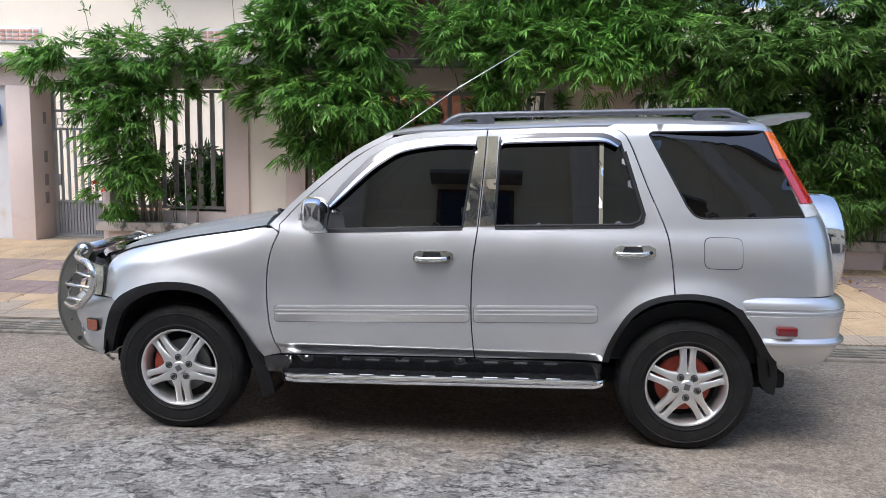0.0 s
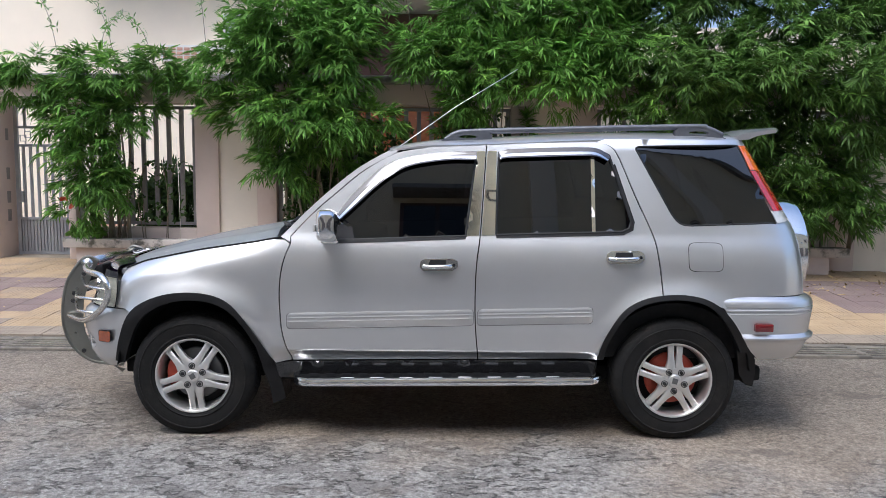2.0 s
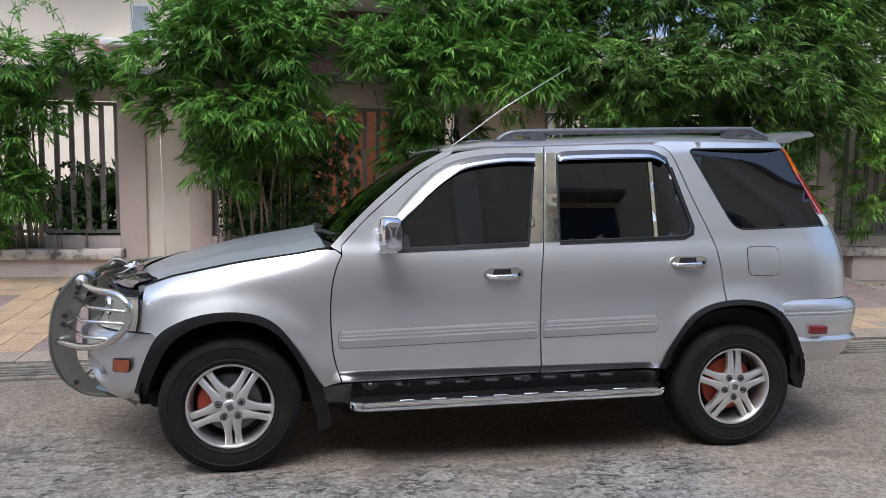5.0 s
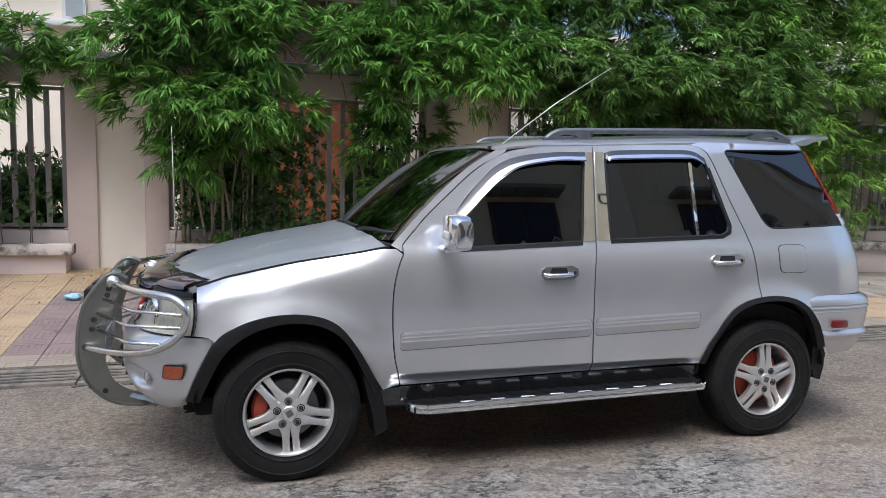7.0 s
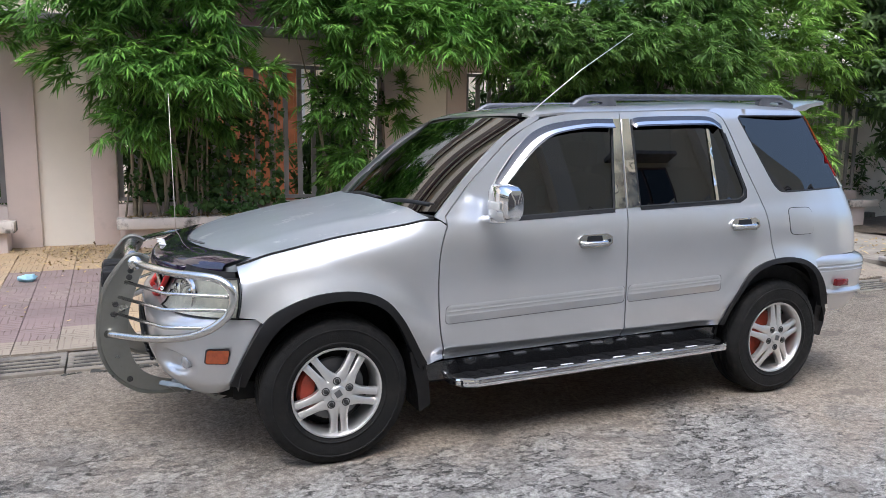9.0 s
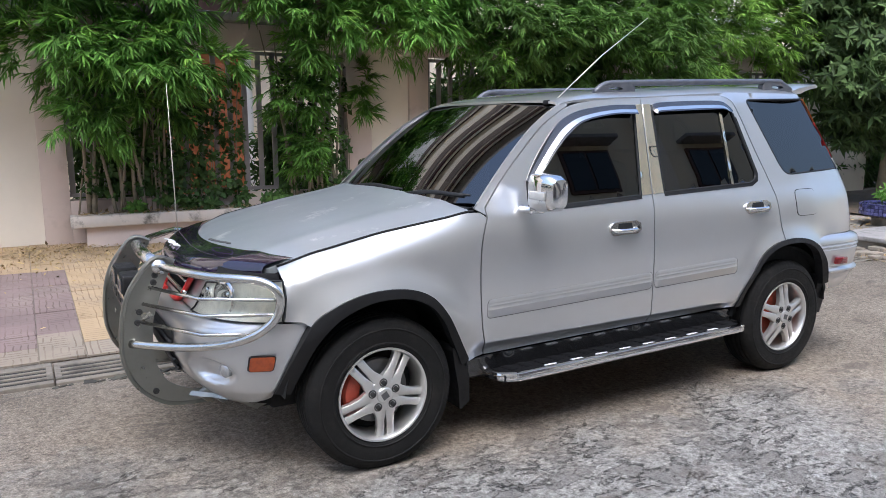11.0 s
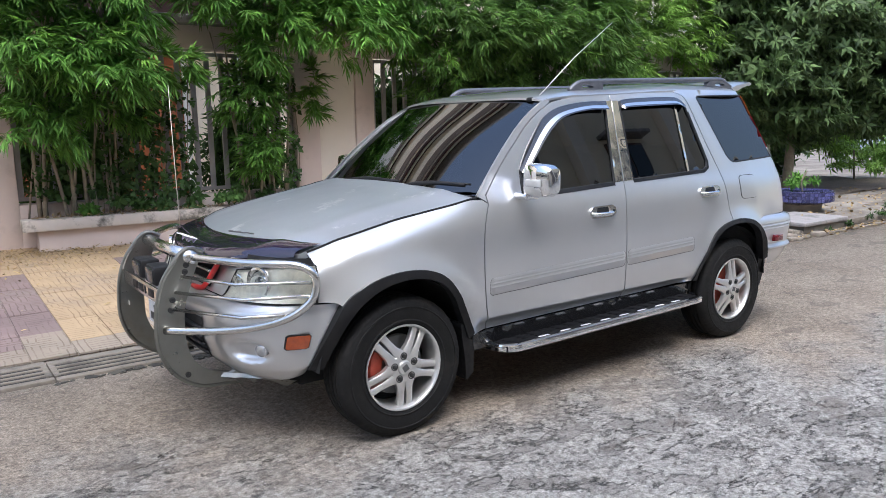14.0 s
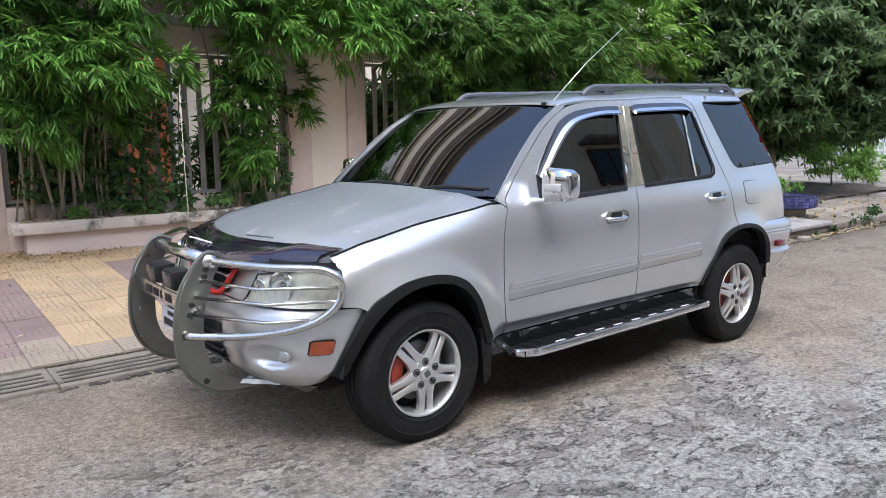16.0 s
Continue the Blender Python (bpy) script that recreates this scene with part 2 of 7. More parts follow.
def paver(name, color, dust):
    """Pressed paving tile: a maze of short pressed grooves that turn from block to block, grime and dust."""
    m = material(name, color, 0.88, 0, 3, 0.12, spot=dust, spot_scale=1.6, spot_at=(0.50, 0.68), per_object=0.06)
    n, l = m.node_tree.nodes, m.node_tree.links
    b = n["Principled BSDF"]
    geo = n.new("ShaderNodeNewGeometry")
    k = n.new("ShaderNodeTexNoise")
    k.inputs["Scale"].default_value = 7.0
    l.new(geo.outputs["Position"], k.inputs["Vector"])
    warp = n.new("ShaderNodeVectorMath")
    warp.operation = "MULTIPLY_ADD"
    warp.inputs[1].default_value = (0.03, 0.03, 0.0)
    l.new(k.outputs["Color"], warp.inputs[0]), l.new(geo.outputs["Position"], warp.inputs[2])
    sep = n.new("ShaderNodeSeparateXYZ")
    l.new(warp.outputs[0], sep.inputs[0])

    def calc(op, a, c=0.0):
        q = n.new("ShaderNodeMath")
        q.operation = op
        for i, v in enumerate((a, c)):
            if isinstance(v, (int, float)):
                q.inputs[i].default_value = v
            else:
                l.new(v, q.inputs[i])
        return q.outputs[0]

    def groove(axis, step, phase):
        f = calc("FRACT", calc("ADD", calc("DIVIDE", sep.outputs[axis], step), phase))
        return calc("GREATER_THAN", calc("ABSOLUTE", calc("SUBTRACT", f, 0.5)), 0.395)

    cell = n.new("ShaderNodeCombineXYZ")
    for i, axis in enumerate("XY"):
        l.new(calc("FLOOR", calc("DIVIDE", sep.outputs[axis], 0.0895)), cell.inputs[i])
    pick = n.new("ShaderNodeTexWhiteNoise")
    pick.noise_dimensions = "2D"
    l.new(cell.outputs[0], pick.inputs["Vector"])
    turn = calc("GREATER_THAN", pick.outputs["Value"], 0.5)
    lines = calc("ADD", calc("MULTIPLY", groove("X", 0.0447, 0.25), turn), calc("MULTIPLY", groove("Y", 0.0447, 0.25), calc("SUBTRACT", 1.0, turn)))
    fade = n.new("ShaderNodeTexNoise")
    fade.inputs["Scale"].default_value, fade.inputs["Detail"].default_value = 3.2, 5.0
    l.new(geo.outputs["Position"], fade.inputs["Vector"])
    fr = n.new("ShaderNodeMapRange")
    fr.inputs["From Min"].default_value, fr.inputs["From Max"].default_value = 0.36, 0.56
    fr.inputs["To Min"].default_value = 0.25
    l.new(fade.outputs["Fac"], fr.inputs["Value"])
    lines = calc("MULTIPLY", lines, fr.outputs["Result"])
    old = b.inputs["Base Color"].links[0].from_socket
    x = n.new("ShaderNodeMix")
    x.data_type, x.blend_type = "RGBA", "MULTIPLY"
    l.new(calc("MULTIPLY", lines, 0.62), x.inputs["Factor"])
    l.new(old, x.inputs["A"])
    x.inputs["B"].default_value = (0.42, 0.36, 0.32, 1)
    l.new(x.outputs["Result"], b.inputs["Base Color"])
    bump = n.new("ShaderNodeBump")
    bump.inputs["Strength"].default_value, bump.inputs["Distance"].default_value = 0.5, 0.004
    l.new(calc("SUBTRACT", 1.0, lines), bump.inputs["Height"])
    l.new(bump.outputs["Normal"], b.inputs["Normal"])
    return m


def leaf(name, color, vary=0.3, through=0.35):
    """A leaf surface that lets some light through."""
    m = material(name, color, 0.5, 0, 1.3, vary, island=0.45, spec=0.18)
    n, l = m.node_tree.nodes, m.node_tree.links
    b = n["Principled BSDF"]
    t, x = n.new("ShaderNodeBsdfTranslucent"), n.new("ShaderNodeMixShader")
    l.new(b.inputs["Base Color"].links[0].from_socket, t.inputs["Color"])
    x.inputs["Fac"].default_value = through
    l.new(b.outputs["BSDF"], x.inputs[1]), l.new(t.outputs["BSDF"], x.inputs[2])
    l.new(x.outputs["Shader"], n["Material Output"].inputs["Surface"])
    return m


TINT = glass("tinted_window_film", (0.02, 0.019, 0.019), 0.004, 1.92)
SCREEN = glass("tinted_windscreen", (0.02, 0.019, 0.019), 0.004, 2.3)
LENS = glass("headlamp_lens", (0.93, 0.93, 0.89), 0.02, 1.42)


# ---- building blocks ----
def thing(name, at, label, category, group="", kind=""):
    e = new(name)
    e.empty_display_size = 0.1
    e.location = at
    e.matrix_world = Matrix.Translation(at)
    return tagged(e, label, category, group, kind)


def world_of(ob):
    m = ob.matrix_basis.copy()
    while ob.parent:
        ob = ob.parent
        m = ob.matrix_basis @ m
    return m


def part(name, bm, mat, parent=None, label="", smooth=True, sharp=35.0, kind=""):
    """Links a bmesh given in world metres as one mesh object, under a thing or a part."""
    for f in bm.faces:
        f.smooth = smooth
    if smooth:
        lim = radians(sharp)
        for e in bm.edges:
            if len(e.link_faces) == 2 and e.calc_face_angle(0) > lim:
                e.smooth = False
    me = bpy.data.meshes.new(name)
    if parent is not None:
        bm.transform(world_of(parent).inverted())
    bm.to_mesh(me)
    bm.free()
    me.materials.append(mat)
    ob = new(name, me)
    if parent is not None:
        ob.parent = parent
    if label or kind:
        tagged(ob, label, "", "", kind)
    return ob


def solid(name, bm, mat, label, category, group="", kind="", smooth=True):
    return tagged(part(name, bm, mat, None, "", smooth), label, category, group, kind)


def bake(bm, m):
    bm.transform(m)
    return bm


def box(x0, x1, y0, y1, z0, z1, bevel=0.0, bm=None, m=None):
    b = bm or bmesh.new()
    made = bmesh.ops.create_cube(b, size=1.0)["verts"]
    for v in made:
        v.co = Vector((x0 + (v.co.x + 0.5) * (x1 - x0), y0 + (v.co.y + 0.5) * (y1 - y0), z0 + (v.co.z + 0.5) * (z1 - z0)))
        if m:
            v.co = m @ v.co
    if bevel:
        es = {e for v in made for e in v.link_edges}
        bmesh.ops.bevel(b, geom=list(es), offset=bevel, segments=2, affect="EDGES", profile=0.5)
    return b


def lathe(profile, m, steps=48, bm=None, close=False):
    """Turns (radius, along) pairs about the local z axis, then places them by m."""
    b = bm or bmesh.new()
    rings = []
    for r, a in profile:
        if r < 1e-6:
            rings.append([b.verts.new(m @ Vector((0, 0, a)))])
        else:
            rings.append([b.verts.new(m @ Vector((r * math.cos(2 * math.pi * i / steps), r * math.sin(2 * math.pi * i / steps), a))) for i in range(steps)])
    pairs = list(zip(rings, rings[1:])) + ([(rings[-1], rings[0])] if close else [])
    for p, q in pairs:
        for i in range(steps):
            j = (i + 1) % steps
            vs = [p[i % len(p)], p[j % len(p)], q[j % len(q)], q[i % len(q)]]
            vs = list(dict.fromkeys(vs))
            if len(vs) > 2:
                b.faces.new(vs)
    bmesh.ops.recalc_face_normals(b, faces=b.faces)
    return b


def smooth_line(pts, per=8):
    """Catmull-Rom through the points."""
    p = [Vector(q) for q in pts]
    p = [p[0] * 2 - p[1]] + p + [p[-1] * 2 - p[-2]]
    out = []
    for i in range(1, len(p) - 2):
        for k in range(per):
            t = k / per
            a, b, c, d = p[i - 1:i + 3]
            out.append(0.5 * ((2 * b) + (c - a) * t + (2 * a - 5 * b + 4 * c - d) * t * t + (3 * b - a - 3 * c + d) * t ** 3))
    out.append(p[-2])
    return out


def tube(pts, r, steps=12, bm=None, taper=None, caps=True):
    """A round bar along the points; taper: the radius at the far end."""
    b = bm or bmesh.new()
    pts = [Vector(p) for p in pts]
    rings, up = [], None
    for i, p in enumerate(pts):
        d = (pts[min(i + 1, len(pts) - 1)] - pts[max(i - 1, 0)]).normalized()
        if up is None:
            up = d.orthogonal().normalized()
        up = (up - d * up.dot(d)).normalized()
        side = d.cross(up)
        rr = r if taper is None else r + (taper - r) * i / (len(pts) - 1)
        rings.append([b.verts.new(p + (up * math.cos(2 * math.pi * k / steps) + side * math.sin(2 * math.pi * k / steps)) * rr) for k in range(steps)])
    for p, q in zip(rings, rings[1:]):
        for k in range(steps):
            b.faces.new((p[k], p[(k + 1) % steps], q[(k + 1) % steps], q[k]))
    if caps:
        b.faces.new(rings[0][::-1]), b.faces.new(rings[-1])
    return b


def sheet(rows, bm=None, flip=False, close=False):
    """A grid of points as a surface."""
    b = bm or bmesh.new()
    vs = [[b.verts.new(p) for p in row] for row in rows]
    n = len(vs[0])
    for p, q in zip(vs, vs[1:]):
        for k in range(n if close else n - 1):
            j = (k + 1) % n
            f = (p[k], p[j], q[j], q[k])
            b.faces.new(f[::-1] if flip else f)
    return b


def thicken(b, vec):
    """Extrudes the border of an open surface along vec, to give it an edge."""
    es = [e for e in b.edges if len(e.link_faces) == 1]
    ex = bmesh.ops.extrude_edge_only(b, edges=es)["geom"]
    for v in ex:
        if isinstance(v, bmesh.types.BMVert):
            v.co += vec
    return b

# ---- ground, gutter, pavement ----
CONCRETE = road_surface()
DRIVE = material("littered_drive_concrete", (0.26, 0.235, 0.20), 0.92, 0, 1.5, 0.25, bump=0.5, bump_scale=40, spot=(0.13, 0.105, 0.08), spot_scale=1.8, spot_at=(0.45, 0.65))
KERB = material("gutter_concrete", (0.215, 0.19, 0.155), 0.9, 0, 4, 0.2, bump=0.5, bump_scale=60, spot=(0.09, 0.082, 0.07), spot_scale=4, spot_at=(0.45, 0.62))
CHIPS = material("crumbled_asphalt", (0.06, 0.057, 0.052), 0.92, 0, 12, 0.35, island=0.5)
# near-black: slot dirt with the shade of deep slots painted in
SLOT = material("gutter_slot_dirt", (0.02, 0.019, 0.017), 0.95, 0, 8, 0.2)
TILE_Y = paver("yellow_paving", (0.37, 0.272, 0.162), (0.275, 0.215, 0.155))
TILE_D = paver("dusty_paving", (0.265, 0.222, 0.172), (0.235, 0.20, 0.16))
TILE_R = paver("purple_red_paving", (0.198, 0.146, 0.136), (0.24, 0.195, 0.165))
DIRT = material("pavement_bed", (0.26, 0.225, 0.18), 0.95, 0, 5, 0.25, bump=0.4)
PINK = material("pink_plaster", (0.64, 0.54, 0.49), 0.85, 0, 1.5, 0.06, bump=0.12, bump_scale=90, spot=(0.42, 0.35, 0.31), spot_scale=2.5, spot_at=(0.6, 0.85))
CREAM = material("cream_plaster", (0.76, 0.70, 0.61), 0.85, 0, 1.2, 0.05, bump=0.12, bump_scale=90, spot=(0.52, 0.46, 0.38), spot_scale=2.0, spot_at=(0.62, 0.9))
CAPSTONE = material("planter_cap_stone", (0.58, 0.53, 0.48), 0.8, 0, 3, 0.1, bump=0.15, spot=(0.07, 0.068, 0.055), spot_scale=3.2, spot_at=(0.49, 0.60))
COPING = material("grey_coping", (0.33, 0.31, 0.30), 0.9, 0, 4, 0.2, bump=0.4, spot=(0.12, 0.12, 0.11), spot_scale=4)
FENCE = material("grey_fence_paint", (0.27, 0.26, 0.255), 0.5, 0.2, 5, 0.15, bump=0.05)
GATE = material("silver_gate_paint", (0.33, 0.34, 0.36), 0.5, 0.3, 5, 0.1)
WOOD = material("orange_door_wood", (0.36, 0.12, 0.045), 0.4, 0, 6, 0.25, bump=0.1)
FACADE = material("pale_cream_facade", (0.90, 0.80, 0.65), 0.85, 0, 0.8, 0.04)
FACADE_B = material("cream_row_facade", (0.86, 0.75, 0.55), 0.85, 0, 0.8, 0.06)
BROWN = material("brown_window_shade", (0.12, 0.06, 0.045), 0.4, 0, 3, 0.2)
PALE_PANE = material("pale_curtained_pane", (0.42, 0.46, 0.47), 0.2, 0, 3, 0.1)
PANE = material("dark_window_pane", (0.03, 0.035, 0.04), 0.08, 0, 3, 0.2)
BARK = material("cane_bark", (0.235, 0.20, 0.145), 0.8, 0, 12, 0.3, bump=0.3, bump_scale=80)
STAINED = material("stained_white_wall", (0.60, 0.60, 0.60), 0.85, 0, 1.2, 0.05, bump=0.12, spot=(0.50, 0.36, 0.20), spot_scale=1.3, spot_at=(0.55, 0.75))
BLUE = material("blue_enamel", (0.02, 0.12, 0.42), 0.35, 0, 6, 0.1)
WHITEWASH = material("whitewash", (0.75, 0.74, 0.70), 0.8, 0, 2, 0.05, bump=0.1)
TERRACOTTA = material("terracotta", (0.60, 0.36, 0.28), 0.85, 0, 8, 0.15, per_object=0.15)
SOIL = material("planter_soil", (0.11, 0.085, 0.06), 0.95, 0, 8, 0.3, bump=0.5)
LITTER = material("dry_leaf_litter", (0.33, 0.24, 0.13), 0.9, 0, 8, 0.2, island=0.5)
LEAF = leaf("bamboo_leaf", (0.140, 0.292, 0.056), 0.40, 0.25)
LEAF_Y = leaf("fresh_bamboo_leaf", (0.215, 0.400, 0.075), 0.30, 0.30)
# deeper green leaf, with the dense thicket's shade also put into the colour
LEAF_M = leaf("deep_bamboo_leaf", (0.112, 0.212, 0.048), 0.4, 0.24)
LEAF_T = leaf("glossy_tree_leaf", (0.102, 0.160, 0.062), 0.35, 0.12)
LEAF_D = leaf("dark_tree_leaf", (0.060, 0.115, 0.034), 0.3, 0.15)
FLOWER = material("red_petal", (0.55, 0.05, 0.03), 0.5, 0, 8, 0.15)
MOSAIC = material("blue_mosaic", (0.085, 0.088, 0.22), 0.25, 0, 20, 0.2, per_object=0.6)
SCRAP = material("light_blue_plastic", (0.30, 0.52, 0.62), 0.5, 0, 8, 0.2)
TRIM_G = material("grey_grille", (0.10, 0.10, 0.10), 0.6, 0, 9, 0.2)
FACADE_T = material("taupe_facade", (0.24, 0.19, 0.155), 0.8, 0, 1, 0.1)
FACADE_G = material("grey_blue_facade", (0.42, 0.46, 0.50), 0.8, 0, 1, 0.06)
LEAF_L = leaf("light_shrub_leaf", (0.215, 0.375, 0.074), 0.3, 0.30)

WALL = Matrix.Translation((-1.6, 5.93, 0)) @ Matrix.Rotation(radians(-1.72), 4, "Z") @ Matrix.Translation((1.6, 0, 0))


def wbox(x0, x1, y0, y1, z0, z1, bevel=0.0, bm=None):
    """A block in the wall's own frame: x along it, y = 0 its street face."""
    return box(x0, x1, y0, y1, z0, z1, bevel, bm, WALL)


def pave_z(y):
    return 0.045 + (y - 2.3) * 0.058


# one sheet of ground out to the horizon, with the gutter channel let into it
g = bmesh.new()
ys = [-400, -60, -12, -3, 1.86, 1.861, 2.30, 2.301, 6, 60, 400]
zs = [0, 0, 0, 0, 0.012, -0.10, -0.10, 0.02, 0.1, 0.1, 0.1]
sheet([[Vector((x, y, z)) for x in (-400, -60, -15, -6, 0, 6, 15, 60, 400)] for y, z in zip(ys, zs)], bm=g, flip=True)
solid("ground", g, CONCRETE, "worn patchy grey and sandy concrete road surface", "road", kind="structure")


def strip(name, pts, width, z, mat, label, rng_):
    """A ragged crack along the points."""
    line = smooth_line([(x, y, 0) for x, y in pts], 10)
    rows = []
    for i, p in enumerate(line):
        d = (line[min(i + 1, len(line) - 1)] - line[max(i - 1, 0)]).normalized()
        n_ = Vector((-d.y, d.x, 0))
        w = width * rng_.uniform(0.3, 1.0)
        c = p + n_ * rng_.uniform(-0.012, 0.012)
        rows.append([c - n_ * w + Vector((0, 0, z)), c + n_ * w + Vector((0, 0, z))])
    return solid(name, sheet(rows), mat, label, "crack", kind="structure")


crng = random.Random(3)
strip("road_crack", [(-4.5, 0.95), (-2.6, 0.55), (-1.55, 0.29), (-1.03, 0.145), (-0.75, -0.05), (-0.45, -0.35), (-0.3, -0.8)], 0.011, 0.0035, SLOT, "ragged dark crack across the concrete", crng)
strip("road_joint", [(3.9, 0.78), (5.0, 0.48), (6.2, 0.12), (7.6, -0.3), (10, -1.0)], 0.007, 0.0035, SLOT, "thin dark joint in the concrete", crng)
for pts in ([(3.35, -0.62), (3.5, -0.72), (3.62, -0.69), (3.75, -0.74)], [(4.4, 0.9), (4.65, 0.84), (4.8, 0.86)], [(3.85, -1.05), (3.98, -1.12), (4.1, -1.1)]):
    strip("road_crack", pts, 0.006, 0.0035, SLOT, "short curved crack in the concrete", crng)

# gutter: slotted concrete covers laid end to end
dirt = []
for i in range(16):
    x0 = -6.2 + i * 1.0
    jx, jz = crng.uniform(-0.012, 0.012), crng.uniform(-0.006, 0.006)
    cover = bmesh.new()
    for y0, y1 in ((1.865, 1.925), (1.970, 2.002), (2.047, 2.079), (2.124, 2.156), (2.201, 2.295)):
        box(x0 + 0.004, x0 + 0.996, y0, y1, -0.05 + jz, 0.030 + jz, 0.007, bm=cover)
    for x1 in (x0 + 0.004, x0 + 0.961):
        box(x1, x1 + 0.035, 1.96, 2.21, -0.06 + jz, 0.0285 + jz, 0.004, bm=cover)
    # dark fill just under the top paints in the slots' dirt and depth shade
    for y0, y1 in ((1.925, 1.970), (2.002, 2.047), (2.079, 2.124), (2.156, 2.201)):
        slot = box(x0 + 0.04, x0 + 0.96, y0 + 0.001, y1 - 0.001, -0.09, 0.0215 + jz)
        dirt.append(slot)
    solid("gutter_cover", cover, KERB, "worn slotted concrete gutter cover with dirt in its slots", "drain cover", "gutter covers along the road")


chips = bmesh.new()
for k in range(230):
    r = crng.uniform(0.006, 0.026)
    x, y = crng.triangular(-1.25, 0.9, -0.6), 1.855 - abs(crng.gauss(0, 0.035))
    turn = Matrix.Translation((x, y, r * 0.25)) @ Matrix.Rotation(crng.uniform(0, 3.1), 4, "Z") @ Matrix.Rotation(crng.uniform(-0.4, 0.4), 4, "X")
    box(-r, r, -r * 0.7, r * 0.7, -r * 0.5, r * 0.5, bm=chips, m=turn)
tagged(solid("broken_asphalt", chips, CHIPS, "dark crumbled asphalt along the gutter edge", "rubble", smooth=False), kind="stuff")
slot_shade = bmesh.new()
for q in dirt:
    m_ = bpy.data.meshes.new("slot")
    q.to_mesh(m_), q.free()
    slot_shade.from_mesh(m_)
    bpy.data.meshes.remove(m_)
tagged(solid("gutter_dirt", slot_shade, SLOT, "black damp dirt lying in the gutter slots", "dirt"), kind="stuff")


def is_red(x, y):
    if -1.82 < x < -1.0:
        return y < 4.62
    if -0.2 < x < 0.9:
        return y < 4.88
    if x < -2.5:
        return 3.22 < y < 3.70 or 4.20 < y < 4.72 or (3.6 < y < 4.3 and (-2.95 < x or x < -3.55))
    return x > 5.35 and 3.4 < y < 5.1


bed = bmesh.new()
sheet([[Vector((x, y, pave_z(y) - 0.012)) for x in (-7, 0, 7.3)] for y in (2.30, 4.0, 6.4)], bm=bed, flip=True)
solid("pavement", bed, DIRT, "sandy bed between worn paving tiles", "pavement", kind="structure")
pavement = bpy.data.objects["pavement"]

# wall, columns, coping
COLS = ((-1.93, -0.85), (2.23, 3.34), (6.40, 7.5))
for k, (a, b) in enumerate(COLS):
    e = thing("wall_%d" % (k + 1), WALL @ Vector((a, 0, 0.2)), "pink rendered wall column with cream panel", "wall", kind="structure")
    w = b - a
    part("pier", wbox(a, a + w * 0.29, 0.0, 0.30, 0.1, 2.34, 0.008), PINK, e)
    part("panel", wbox(a + w * 0.29, a + w * 0.76, 0.05, 0.28, 0.1, 2.34), CREAM, e)
    part("pier", wbox(a + w * 0.76, b, 0.0, 0.30, 0.1, 2.34, 0.008), PINK, e)
BAYS = ((-3.55, -1.93), (-0.85, 2.23), (3.34, 6.40), (7.5, 10.5))
solid("beam", wbox(-5.6, 10.5, 0.0, 0.30, 2.34, 2.60, 0.01), PINK, "pink rendered wall beam over the fence", "wall beam", kind="structure")
solid("coping", wbox(-5.6, 10.5, -0.16, 0.40, 2.604, 2.70, 0.02), COPING, "weathered grey coping on the wall", "coping", kind="structure")
for k, (a, b) in enumerate(BAYS):
    e = thing("planter_bed", WALL @ Vector((a, -0.2, 0.2)), "pink rendered planter with pale stained stone cap and soil", "planter", "planters along the wall")
    part("body", wbox(a + 0.12, b - 0.12 if k else b + 0.02, -0.27, -0.0, 0.1, 0.45, 0.006), PINK, e)
    part("cap", wbox(a - 0.02, b + 0.10, -0.34, -0.12, 0.452, 0.57, 0.012), CAPSTONE, e)
    part("soil", wbox(a + 0.02, b - 0.02, -0.12, -0.003, 0.452, 0.555), SOIL, e)
    part("back_wall", wbox(a, b, 0.003, 0.25, 0.1, 0.70, 0.004), PINK, e)
    f = thing("fence", WALL @ Vector((a, 0.1, 0.7)), "grey painted flat-bar metal fence panel", "fence", "fence panels in the wall")
    part("bottom_rail", wbox(a, b, 0.08, 0.12, 0.735, 0.775), FENCE, f)
    part("top_rail", wbox(a, b, 0.08, 0.12, 2.27, 2.31), FENCE, f)
    n = int((b - a) / 0.165)
    for i in range(n + 1):
        x = a + 0.035 + (b - a - 0.07) * i / n
        part("bar", wbox(x - 0.028, x + 0.028, 0.085, 0.115, 0.776, 2.269), FENCE, f, smooth=False)

# gate and its piers
e = thing("wall_4", WALL @ Vector((-5.0, 0, 0.2)), "pink rendered gate piers with stained pale boundary wall", "wall", kind="structure")
part("pier", wbox(-4.97, -4.62, -0.02, 0.55, 0.1, 2.34, 0.008), PINK, e)
part("pier", wbox(-3.66, -3.552, 0.003, 0.30, 0.1, 2.34, 0.008), PINK, e)
part("panel", wbox(-10.0, -4.972, 0.05, 0.30, 0.1, 2.34), STAINED, e)
for z in (0.75, 1.0, 1.32, 1.85):
    part("chipped_plaster", wbox(-4.618, -4.612, 0.20 + 0.02 * z, 0.30, z, z + 0.16, 0.003), COPING, e)
e = thing("mail_box", WALL @ Vector((-5.16, 0.0, 1.8)), "blue wall-mounted mail box", "mail box")
part("body", wbox(-5.22, -5.08, -0.06, 0.048, 1.80, 2.10, 0.02), BLUE, e)
part("flap", wbox(-5.21, -5.09, -0.068, -0.062, 2.0, 2.06, 0.002), BLUE, e)

